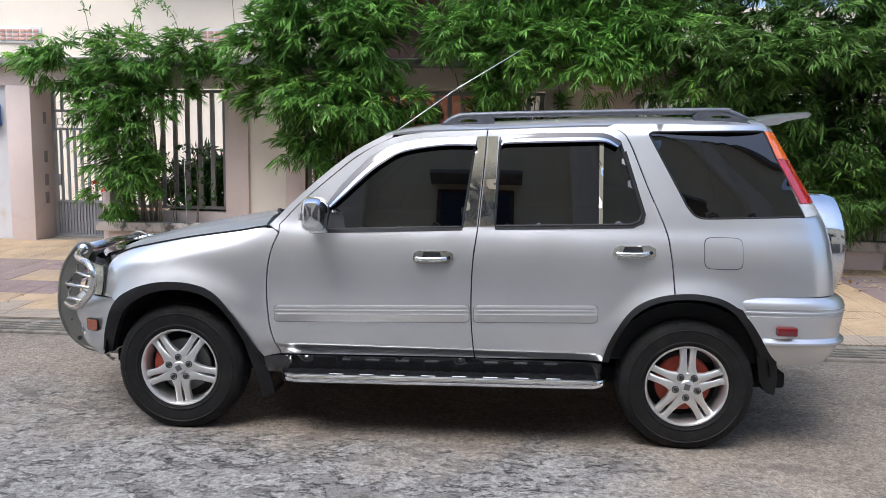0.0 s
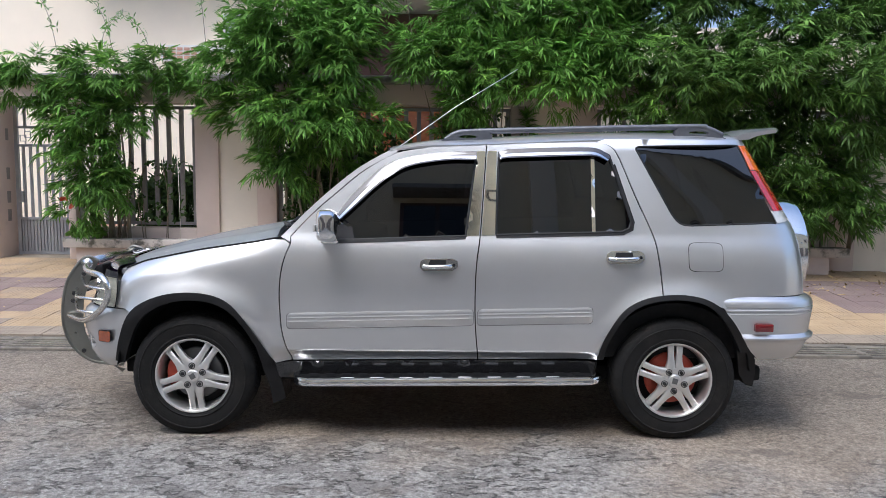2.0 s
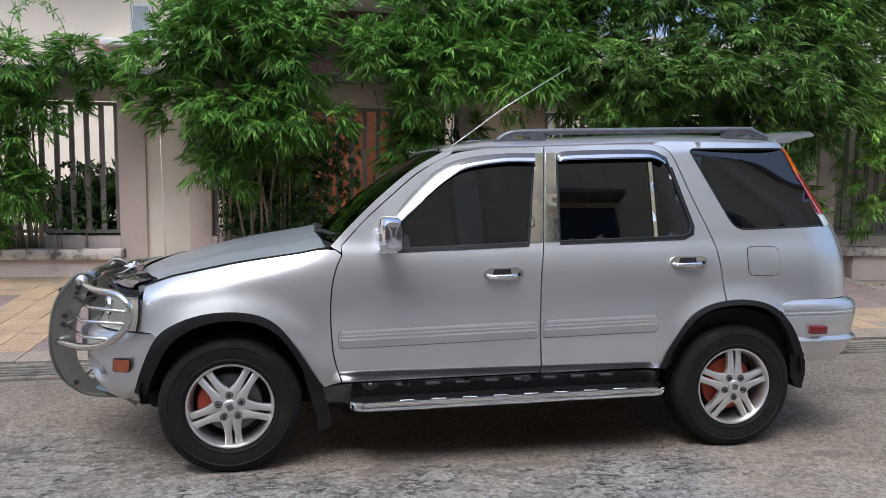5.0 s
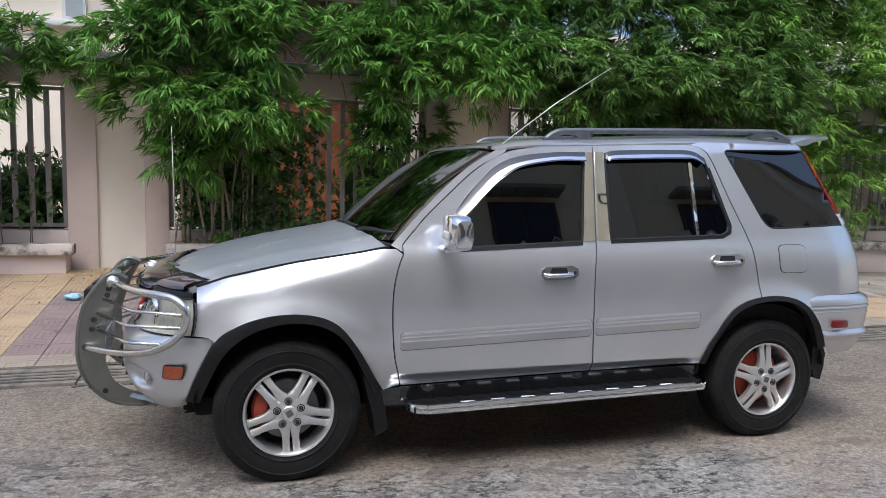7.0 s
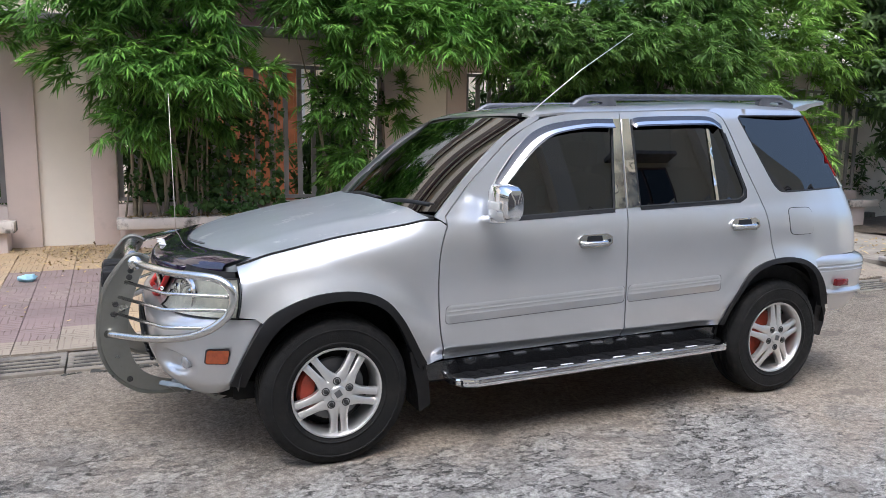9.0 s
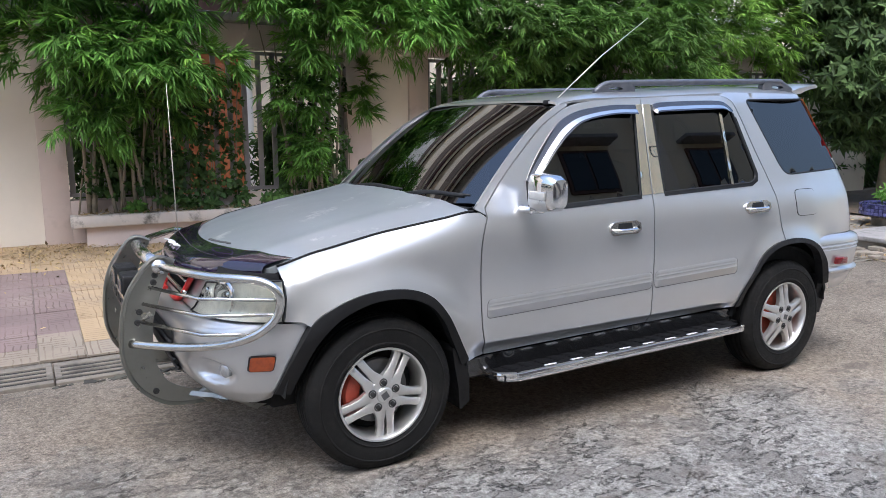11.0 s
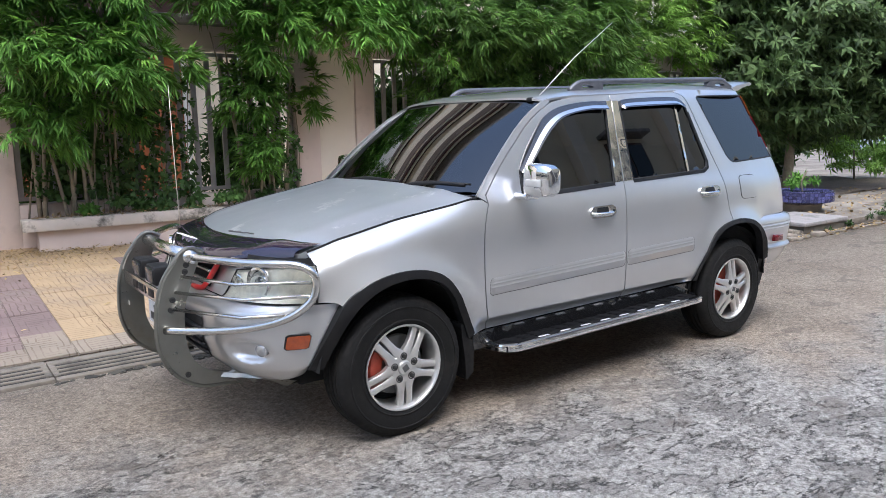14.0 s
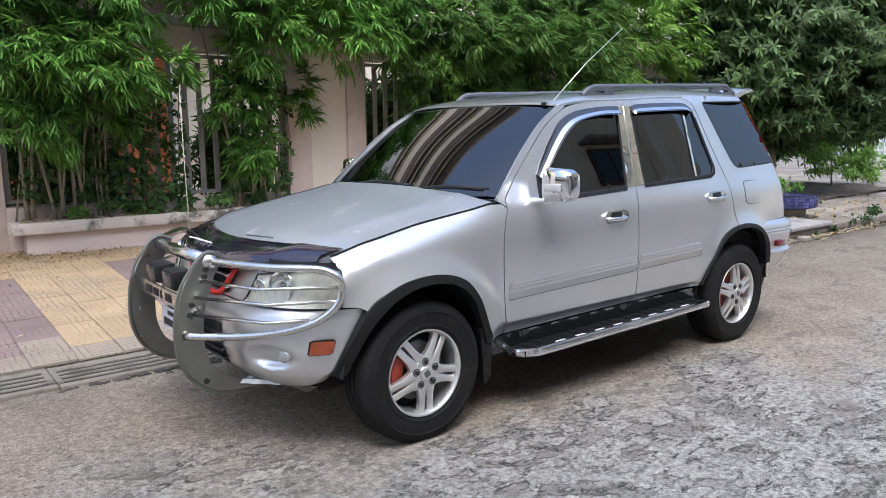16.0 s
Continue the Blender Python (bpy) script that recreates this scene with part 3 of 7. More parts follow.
e = thing("gate", WALL @ Vector((-4.1, 0.4, 0.3)), "grey metal gate with square ornaments and ribbed lower panel", "gate")
GX0, GX1 = -4.60, -3.67
part("stile", wbox(GX0, GX0 + 0.05, 0.40, 0.44, 0.27, 2.33), GATE, e)
part("stile", wbox(GX1 - 0.05, GX1, 0.40, 0.44, 0.27, 2.33), GATE, e)
for z in (0.28, 0.76, 1.77, 2.02, 2.30):
    part("rail", wbox(GX0 + 0.05, GX1 - 0.05, 0.402, 0.438, z, z + 0.035), GATE, e)
part("lower_panel", wbox(GX0 + 0.05, GX1 - 0.05, 0.425, 0.432, 0.315, 0.76), GATE, e)
for i in range(18):
    x = GX0 + 0.07 + i * (GX1 - GX0 - 0.14) / 17
    part("rib", wbox(x - 0.009, x + 0.009, 0.412, 0.425, 0.316, 0.759), GATE, e, smooth=False)
for i in range(8):
    x = GX0 + 0.115 + i * (GX1 - GX0 - 0.23) / 7
    part("bar", wbox(x - 0.017, x + 0.017, 0.408, 0.434, 0.796, 1.769), GATE, e, smooth=False)
for i in range(4):
    x = GX0 + 0.15 + i * (GX1 - GX0 - 0.30) / 3
    part("upper_bar", wbox(x - 0.017, x + 0.017, 0.408, 0.434, 2.056, 2.299), GATE, e, smooth=False)
    for dx, dz in ((-0.03, -0.025), (0.03, 0.025)):
        ring = bmesh.new()
        for q in ((-0.045, 0.045, 0.036, 0.045), (-0.045, 0.045, -0.045, -0.036), (-0.045, -0.036, -0.036, 0.036), (0.036, 0.045, -0.036, 0.036)):
            wbox(x + dx + q[0], x + dx + q[1], 0.412 + 0.006 * (dx > 0), 0.424 + 0.006 * (dx > 0), 1.912 + dz + q[2], 1.912 + dz + q[3], bm=ring)
        part("square_ornament", ring, GATE, e, smooth=False)
    part("link", wbox(x - 0.006, x + 0.006, 0.41, 0.42, 1.806, 1.845), GATE, e, smooth=False)
    part("link", wbox(x - 0.006, x + 0.006, 0.41, 0.42, 1.985, 2.019), GATE, e, smooth=False)
part("latch", wbox(GX0 + 0.045, GX0 + 0.11, 0.385, 0.405, 1.0, 1.16, 0.006), GATE, e)

# house behind the wall: three storeys, balcony, timber door
e = thing("house", (0, 9.5, 0), "cream three-storey house with brown recessed storeys and timber door", "house")
part("wall", box(-16, 2.9, 9.4, 9.6, 0, 5.0), FACADE, e)
part("wall", box(2.9, 9.0, 9.1, 9.3, 0, 4.0), FACADE, e)
part("upper_wall", box(-5.0, 9.0, 9.1, 9.4, 5.2, 9.9), BROWN, e)
part("upper_wall", box(-16, -5.0, 9.2, 9.4, 5.0, 9.9), FACADE, e)
part("porch_wall", box(-1.2, 4.4, 8.5, 8.6, 2.95, 4.05), BROWN, e)
part("balcony", box(-1.25, 4.5, 7.5, 8.7, 4.06, 4.20, 0.01), WHITEWASH, e)
part("balcony_wall", box(-1.25, 4.5, 7.5, 7.62, 4.20, 4.95, 0.01), WHITEWASH, e)
for z, h_, y in ((5.05, 0.30, 8.7), (5.62, 0.06, 8.95), (6.02, 0.10, 8.95), (6.30, 0.34, 8.75), (6.78, 0.05, 8.95), (7.25, 0.05, 8.95), (7.66, 0.09, 8.95), (7.95, 0.36, 8.7), (8.44, 0.05, 8.95), (9.10, 0.05, 8.95), (9.55, 0.10, 8.95)):
    part("floor_slab", box(-5.0, 9.0, y, 9.095, z, z + h_, 0.01), FACADE, e)
for z, h_ in ((5.72, 0.26), (6.86, 0.34), (8.55, 0.5)):
    part("curtain_wall", box(-5.0, 9.0, 9.0, 9.095, z, z + h_, 0.01), FACADE_T, e)
part("roof", box(-5.4, 9.4, 8.5, 12, 9.9, 10.15, 0.02), COPING, e)
door = part("door", box(-0.45, 1.95, 9.34, 9.395, 0.25, 2.62, 0.01), WOOD, e, "varnished orange timber double door")
for x in (-0.35, 0.25, 0.85, 1.45):
    for z in (0.45, 1.15, 1.85):
        part("door_panel", box(x, x + 0.42, 9.315, 9.34, z, z + 0.58, 0.012), WOOD, door)
part("door_frame", box(1.955, 2.05, 9.32, 9.395, 0.25, 2.74, 0.006), WHITEWASH, e)
part("door_frame", box(-0.55, -0.455, 9.32, 9.395, 0.25, 2.74, 0.006), WHITEWASH, e)
part("door_frame", box(-0.45, 1.95, 9.32, 9.395, 2.63, 2.74, 0.006), WHITEWASH, e)
for x0, x1, z0, z1 in ((-7.3, -6.56, 3.43, 3.65), (-3.6, -2.86, 3.41, 3.63)):
    v = part("vent", box(x0 - 0.03, x1 + 0.03, 9.375, 9.398, z0 - 0.03, z1 + 0.03, 0.004), WHITEWASH, e, "terracotta vent block grid")
    n_ = 6
    for i in range(n_):
        for j in range(3):
            w_, h_ = (x1 - x0) / n_, (z1 - z0) / 3
            part("vent_block", box(x0 + i * w_ + 0.012, x0 + (i + 1) * w_ - 0.012, 9.362, 9.375, z0 + j * h_ + 0.012, z0 + (j + 1) * h_ - 0.010, 0.004), TERRACOTTA, v)
w = part("window", box(-2.52, -2.18, 9.33, 9.399, 3.62, 4.20, 0.01), WHITEWASH, e, "white framed window over a moulded ledge")
part("pane", box(-2.47, -2.23, 9.322, 9.33, 3.67, 4.15), PALE_PANE, w)
part("ledge", box(-2.95, -2.05, 9.15, 9.40, 3.50, 3.60, 0.015), WHITEWASH, w)
e = thing("neighbour_house", (12.5, 9.6, 0), "pale cream two-storey house beside a grey wall, behind the trees", "house")
part("wall", box(9.02, 17.0, 9.5, 9.8, 0, 7.6), FACADE, e)
part("grey_wall", box(9.05, 17.0, 8.4, 8.6, 0, 3.0, 0.01), COPING, e)
part("floor_band", box(9.02, 17.1, 9.36, 9.495, 3.7, 3.95, 0.01), WHITEWASH, e)
part("roof", box(8.9, 17.3, 9.0, 13, 7.6, 7.85, 0.02), COPING, e)
for x in (9.8, 12.2, 14.6):
    w = part("window", box(x, x + 1.1, 9.44, 9.495, 4.5, 6.0, 0.01), WHITEWASH, e)
    part("pane", box(x + 0.08, x + 0.52, 9.425, 9.44, 4.6, 5.9), PANE, w)
    part("pane", box(x + 0.58, x + 1.02, 9.425, 9.44, 4.6, 5.9), PANE, w)
solid("yard_floor", box(-16, 12, 6.3, 9.4, 0.1, 0.22), KERB, "pale paved yard behind the wall", "yard floor", kind="structure")
# low brick edging seen through the gate
e = thing("brick_edging", (-5.5, 8.6, 0.22), "low pinkish brick edging in the yard", "brick edging")
for j in range(4):
    for i in range(12):
        part("brick", box(-7.0 + i * 0.24 + 0.12 * (j % 2), -6.775 + i * 0.24 + 0.12 * (j % 2), 8.6, 8.72, 0.225 + j * 0.085, 0.30 + j * 0.085, 0.005), TERRACOTTA, e)

# side of the street behind the camera
e = thing("building", (0, -9, 0), "cream row houses across the street with dark windows and shutters", "building")
part("wall", box(-24, 18.4, -10.2, -9.2, 0, 10.4), FACADE_B, e)
part("parapet", box(-24.2, 18.6, -10.3, -9.0, 10.4, 10.6, 0.02), COPING, e)
part("floor_band", box(-24, 18.4, -9.2, -8.95, 4.1, 4.4, 0.02), FACADE, e)
for x in (-22, -17.5, -13, -8.5, -4, 0.5, 5, 9.5, 13.6):
    w = part("window", box(x, x + 1.5, -9.2, -9.14, 5.9, 6.95, 0.01), BROWN, e)
    part("pane", box(x + 0.08, x + 0.71, -9.14, -9.12, 5.98, 6.87), PANE, w)
    part("pane", box(x + 0.79, x + 1.42, -9.14, -9.12, 5.98, 6.87), PANE, w)
    part("window_hood", box(x - 0.15, x + 1.65, -9.2, -8.8, 7.1, 7.2, 0.01), COPING, e)
    part("shutter", box(x - 0.6, x + 2.4, -9.2, -9.14, 0.1, 3.2, 0.01), FACADE_T, e)
    part("pier", box(x + 2.6, x + 3.1, -9.2, -8.9, 0.1, 10.4, 0.02), FACADE, e)
    ac = part("air_conditioner", box(x + 1.75, x + 2.5, -9.2, -8.85, 5.0, 5.55, 0.02), WHITEWASH, e)
    part("fan_grille", lathe([(0.0, 0.0), (0.2, 0.0), (0.21, 0.012), (0.19, 0.016)], Matrix.Translation((x + 2.0, -8.848, 5.27)) @ Matrix.Rotation(radians(-90), 4, "X"), 20), TRIM_G, ac)
# walls that close the ends of the street far off
for nm, x in (("building", -34), ("building", 60)):
    e = thing(nm, (x, 0, 0), "plain pale end-of-street building with dark window bands", "building")
    part("wall", box(x - 1, x + 1, -30, 40, 0, 7.0), FACADE_B, e)
    for z in (1.2, 4.2):
        part("window", box(x - 1.05, x + 1.05, -20, 30, z, z + 1.2), PANE, e)

# ---- foliage ----
def leaves(name, centres, size, mat, parent, rng, fingers=9, slim=0.11, droop=0.35, label=""):
    """Many small leaf fans, one fan of slim leaves at each centre."""
    c = np.asarray(centres, float)
    n = len(c)
    if fingers == 1:
        axis = rng.normal(size=(n, 3)) * 0.22 + np.array([0.0, 0.001, 1.0])
    else:
        axis = rng.normal(size=(n, 3)) * np.array([0.55, 0.5, 0.40]) + np.array([0, -0.75, 0.42])
    axis /= np.linalg.norm(axis, axis=1, keepdims=True)
    ref = np.tile([0, 0, 1.0], (n, 1))
    u = np.cross(axis, ref)
    u /= np.linalg.norm(u, axis=1, keepdims=True)
    w = np.cross(u, axis)
    sz = size * rng.uniform(0.6, 1.25, n)
    verts, faces = [], []
    for k in range(fingers):
        a = (k + rng.uniform(-0.3, 0.3, n)) / fingers * 2 * np.pi
        d = u * np.cos(a)[:, None] + w * np.sin(a)[:, None] + axis * rng.uniform(-0.1, 0.5, n)[:, None]
        d[:, 2] -= droop * rng.uniform(0.3, 1.0, n)
        d /= np.linalg.norm(d, axis=1, keepdims=True)
        s = np.cross(d, axis)
        s /= np.linalg.norm(s, axis=1, keepdims=True) + 1e-9
        ln = (sz * rng.uniform(0.6, 1.1, n))[:, None]
        p0 = c
        p1 = c + d * ln * 0.42 + s * ln * slim
        p2 = c + d * ln - np.array([0, 0, 0.10]) * ln
        p3 = c + d * ln * 0.42 - s * ln * slim
        verts += [p0, p1, p2, p3]
        i = np.arange(n)
        b0 = (k * 4) * n
        faces.append(np.stack([b0 + i, b0 + n + i, b0 + 2 * n + i, b0 + 3 * n + i], 1))
    V, F = np.concatenate(verts), np.concatenate(faces)
    if parent is not None:
        V = V - np.array(world_of(parent).translation)
    me = bpy.data.meshes.new(name)
    me.vertices.add(len(V)), me.loops.add(F.size), me.polygons.add(len(F))
    me.vertices.foreach_set("co", V.astype(np.float32).ravel())
    me.loops.foreach_set("vertex_index", F.astype(np.int32).ravel())
    me.polygons.foreach_set("loop_start", np.arange(0, F.size, 4, dtype=np.int32))
    me.update(calc_edges=True)
    me.materials.append(mat)
    ob = new(name, me)
    if parent is not None:
        ob.parent = parent
    if label:
        tagged(ob, label)
    return ob


def cloud(rng, blobs, per):
    """Points spread through soft blobs (x, y, z, rx, ry, rz), most of them near the outside."""
    out = []
    for x, y, z, rx, ry, rz in blobs:
        n = int(per * rx * rz)
        sprays = max(1, n // 15)
        d = rng.normal(size=(sprays, 3))
        d /= np.linalg.norm(d, axis=1, keepdims=True)
        r = rng.uniform(0.3, 1.0, (sprays, 1)) ** 0.5
        mid = np.array([x, y, z]) + d * r * np.array([rx, ry, rz])
        core = rng.normal(size=(sprays // 2, 3)) * np.array([rx, ry * 0.6, rz]) * 0.38 + np.array([x, y + ry * 0.3, z])
        mid = np.concatenate([mid, core])
        sprays = len(mid)
        fall = np.array([0.17, 0.12, 0.030]) * min(1.0, 1.6 * min(rx, rz))
        out.append(np.repeat(mid, 15, axis=0) + rng.normal(size=(sprays * 15, 3)) * fall)
    return np.concatenate(out)


def unit(v):
    return v / (np.linalg.norm(v, axis=1, keepdims=True) + 1e-9)


def plumes(rng, blobs, per, core=0.40):
    """Feet and directions of leafy branchlets, gathered into plumes that lean out of soft blobs."""
    feet, ways = [], []
    for x, y, z, rx, ry, rz in blobs:
        n = max(3, int(per * rx * rz))
        d = unit(rng.normal(size=(n, 3)) + np.array([0, -0.35, 0.25]))
        r = rng.uniform(0.45, 1.0, (n, 1)) ** 0.5
        k = int(n * core)
        r[:k] = rng.uniform(0.1, 0.7, (k, 1))
        at = np.array([x, y, z]) + d * r * np.array([rx, ry, rz])
        way = unit(d * np.array([1.0, 0.9, 0.45]) + np.array([0, -0.30, 0.05]) + rng.normal(size=(n, 3)) * 0.28)
        m = 9
        feet.append(np.repeat(at, m, axis=0) + rng.normal(size=(n * m, 3)) * np.array([0.085, 0.075, 0.055]) * min(1.0, 2.4 * min(rx, rz)))
        ways.append(unit(np.repeat(way, m, axis=0) + rng.normal(size=(n * m, 3)) * 0.38))
    return np.concatenate(feet), np.concatenate(ways)


def branchlets(name, feet, ways, size, mat, parent, rng, per=11, slim=0.070, droop=0.42, label=""):
    """Drooping branchlets, each with slim pointed leaves set alternately along a short arching twig."""
    n = len(feet)
    up = np.array([0, 0, 1.0])
    side = unit(np.cross(ways, up) + rng.normal(size=(n, 3)) * 0.25)
    reach = size * rng.uniform(0.6, 1.2, (n, 1))
    verts, faces = [], []
    for k in range(per):
        t = 0.15 + 0.85 * k / (per - 1)
        q = feet + ways * reach * t - up * reach * droop * 0.55 * t * t
        along = unit(ways - up * droop * 1.1 * t)
        spread = (1 if k % 2 else -1) * (0.45 + 0.95 * (1 - t)) * rng.uniform(0.6, 1.3, (n, 1))
        if k == per - 1:
            spread = spread * 0.2
        d = unit(along + side * spread - up * rng.uniform(-0.05, 0.35, (n, 1)) + rng.normal(size=(n, 3)) * 0.16)
        flat = unit(np.cross(d, up) + rng.normal(size=(n, 3)) * 0.45)
        flat = unit(flat - d * np.sum(flat * d, axis=1, keepdims=True))
        ln = size * rng.uniform(0.65, 1.15, (n, 1)) * (1.05 - 0.25 * abs(t - 0.6))
        tip = q + d * ln - up * ln * rng.uniform(0.03, 0.22, (n, 1))
        b0 = k * 4 * n
        i = np.arange(n)
        verts += [q, q + d * ln * 0.38 + flat * ln * slim, tip, q + d * ln * 0.38 - flat * ln * slim]
        faces.append(np.stack([b0 + i, b0 + n + i, b0 + 2 * n + i, b0 + 3 * n + i], 1))
    V, F = np.concatenate(verts), np.concatenate(faces)
    V = V - np.array(world_of(parent).translation)
    me = bpy.data.meshes.new(name)
    me.vertices.add(len(V)), me.loops.add(F.size), me.polygons.add(len(F))
    me.vertices.foreach_set("co", V.astype(np.float32).ravel())
    me.loops.foreach_set("vertex_index", F.astype(np.int32).ravel())
    me.polygons.foreach_set("loop_start", np.arange(0, F.size, 4, dtype=np.int32))
    me.update(calc_edges=True)
    me.materials.append(mat)
    ob = new(name, me)
    ob.parent = parent
    return tagged(ob, label) if label else ob


rng = np.random.default_rng(5)
def bamboo(label, blobs, canes, per=190, fresh=0.14):
    """A clump: masses of leaves (x, y, z and half sizes), and the feet of its canes with their number."""
    cx = canes[0][0]
    e = thing("bamboo", (cx, 5.75, 0.55), label, "bamboo", "bamboo along the wall")
    feet, ways = plumes(rng, blobs, per)
    young = np.repeat(rng.random(len(feet) // 9) < fresh, 9) & (ways[:, 2] > -0.15)
    branchlets("foliage", feet[~young], ways[~young], 0.150, LEAF_M if "dark" in label else LEAF, e, rng)
    branchlets("fresh_foliage", feet[young], ways[young], 0.155, LEAF_Y, e, rng, label="fresh light green leaves")
    for x, n in canes:
        for k in range(n):
            x0, lean = x + rng.uniform(-0.30, 0.30), rng.uniform(-0.45, 0.45)
            y0 = 5.83 - (x0 + 1.6) * 0.03 + rng.uniform(-0.04, 0.03)
            part("cane", tube(smooth_line([(x0, y0, 0.53), (x0 + lean * 0.3, y0 - 0.03, 1.3), (x0 + lean, y0 - 0.2, 2.5)], 4), rng.uniform(0.010, 0.027), 7, taper=0.006), BARK, e)


bamboo("slender bamboo clump drooping over the gate and fence",
       [(-3.75, 5.45, 2.58, 0.55, 0.4, 0.26), (-2.95, 5.45, 2.66, 0.55, 0.4, 0.28), (-2.25, 5.5, 2.72, 0.35, 0.3, 0.26), (-1.9, 5.6, 2.42, 0.32, 0.3, 0.18), (-3.2, 5.45, 2.05, 0.42, 0.32, 0.42), (-3.1, 5.5, 1.42, 0.36, 0.28, 0.48), (-3.3, 5.5, 0.98, 0.2, 0.2, 0.22), (-2.5, 5.6, 2.25, 0.3, 0.2, 0.14), (-2.78, 5.5, 2.0, 0.26, 0.22, 0.36), (-2.8, 5.55, 1.3, 0.2, 0.18, 0.3)],
       [(-3.05, 6), (-2.8, 4)])
bamboo("dense bamboo clump spilling over a wall column",
       [(-1.05, 5.3, 2.72, 0.52, 0.5, 0.48), (-0.45, 5.2, 3.12, 0.72, 0.55, 0.52), (0.1, 5.25, 2.85, 0.48, 0.5, 0.48), (-0.78, 5.25, 2.15, 0.62, 0.5, 0.42), (-0.12, 5.2, 2.2, 0.58, 0.5, 0.42), (0.42, 5.15, 2.08, 0.36, 0.35, 0.16), (-0.58, 5.35, 1.56, 0.42, 0.32, 0.28), (0.0, 5.45, 1.68, 0.30, 0.25, 0.2), (-0.45, 5.5, 3.8, 0.72, 0.5, 0.4), (0.25, 5.5, 3.45, 0.42, 0.4, 0.35)],
       [(-0.5, 11), (0.0, 6)])
bamboo("bamboo clump arching over fence and column",
       [(1.02, 5.4, 3.0, 0.34, 0.35, 0.28), (1.3, 5.35, 2.85, 0.45, 0.4, 0.34), (1.95, 5.3, 2.72, 0.62, 0.5, 0.36), (2.7, 5.2, 2.66, 0.68, 0.5, 0.42), (3.35, 5.25, 2.82, 0.68, 0.55, 0.5), (1.75, 5.4, 2.3, 0.36, 0.35, 0.22), (1.62, 5.65, 1.8, 0.30, 0.2, 0.46), (1.72, 5.65, 1.2, 0.26, 0.18, 0.34), (2.42, 5.72, 1.8, 0.11, 0.1, 0.42), (1.75, 5.5, 3.4, 0.62, 0.5, 0.36), (2.7, 5.4, 3.45, 0.8, 0.5, 0.4), (3.6, 5.4, 3.6, 0.8, 0.5, 0.4)],
       [(1.75, 10)], fresh=0.10)
bamboo("large dark bamboo thicket in the planter behind the car",
       [(4.2, 5.1, 2.6, 0.9, 0.8, 0.65), (5.2, 5.0, 2.6, 1.0, 0.8, 0.8), (6.3, 5.0, 2.5, 0.85, 0.8, 0.85), (4.5, 5.3, 1.8, 0.9, 0.5, 0.6), (5.5, 5.2, 1.4, 0.9, 0.5, 0.7), (6.2, 5.2, 1.2, 0.5, 0.5, 0.5), (4.6, 5.3, 3.5, 1.3, 0.7, 0.5), (6.2, 5.3, 3.5, 1.2, 0.7, 0.5), (5.0, 5.4, 4.1, 1.8, 0.7, 0.4), (6.9, 5.3, 4.2, 1.2, 0.6, 0.5), (5.6, 5.5, 4.7, 1.6, 0.6, 0.4), (6.9, 5.4, 3.2, 0.6, 0.6, 0.6)],
       [(4.4, 6), (5.6, 7), (6.3, 4)], per=150, fresh=0.08)

# thin shoots standing out of the clumps
shoot_rng = random.Random(8)
for owner, x, z in (("bamboo", -3.4, 2.75), ("bamboo", -2.7, 2.85), ("bamboo", -2.2, 2.8), ("bamboo", -3.0, 2.8), ("bamboo.001", -1.2, 3.6), ("bamboo.001", -1.6, 3.1), ("bamboo.002", 1.0, 3.1)):
    lean, up = shoot_rng.uniform(-0.5, 0.35), shoot_rng.uniform(0.45, 0.95)
    line = smooth_line([(x, 5.5, z - 0.3), (x + lean * 0.4, 5.45, z + up * 0.6), (x + lean, 5.4, z + up)], 6)
    shoot = part("shoot", tube(line, 0.005, 5, taper=0.002), BARK, bpy.data.objects[owner])
    leaves("shoot_leaves", np.array([p for p in line[5:] for k in range(2)]) + rng.normal(size=(2 * len(line[5:]), 3)) * 0.02, 0.085, LEAF, bpy.data.objects[owner], rng, fingers=3, slim=0.12, droop=0.3)

# dark plants in the yard, close behind the fence
for x0, x1, z1 in ((-3.0, -2.0, 1.35), (-0.8, 0.3, 2.2), (3.5, 6.2, 2.2), (1.35, 2.2, 1.5)):
    e = thing("yard_shrub", ((x0 + x1) / 2, 6.5, 0.22), "dark green shrub growing behind the fence", "shrub", "shrubs behind the fence")
    leaves("foliage", cloud(rng, [((x0 + x1) / 2, 6.55, 0.22 + z1 / 2, (x1 - x0) / 2, 0.22, z1 / 2)], 1500), 0.20, LEAF_D, e, rng, fingers=5, slim=0.10)
    part("stem", tube([((x0 + x1) / 2, 6.55, 0.22), ((x0 + x1) / 2 + 0.05, 6.55, 0.22 + z1 * 0.6)], 0.02, 6), BARK, e)

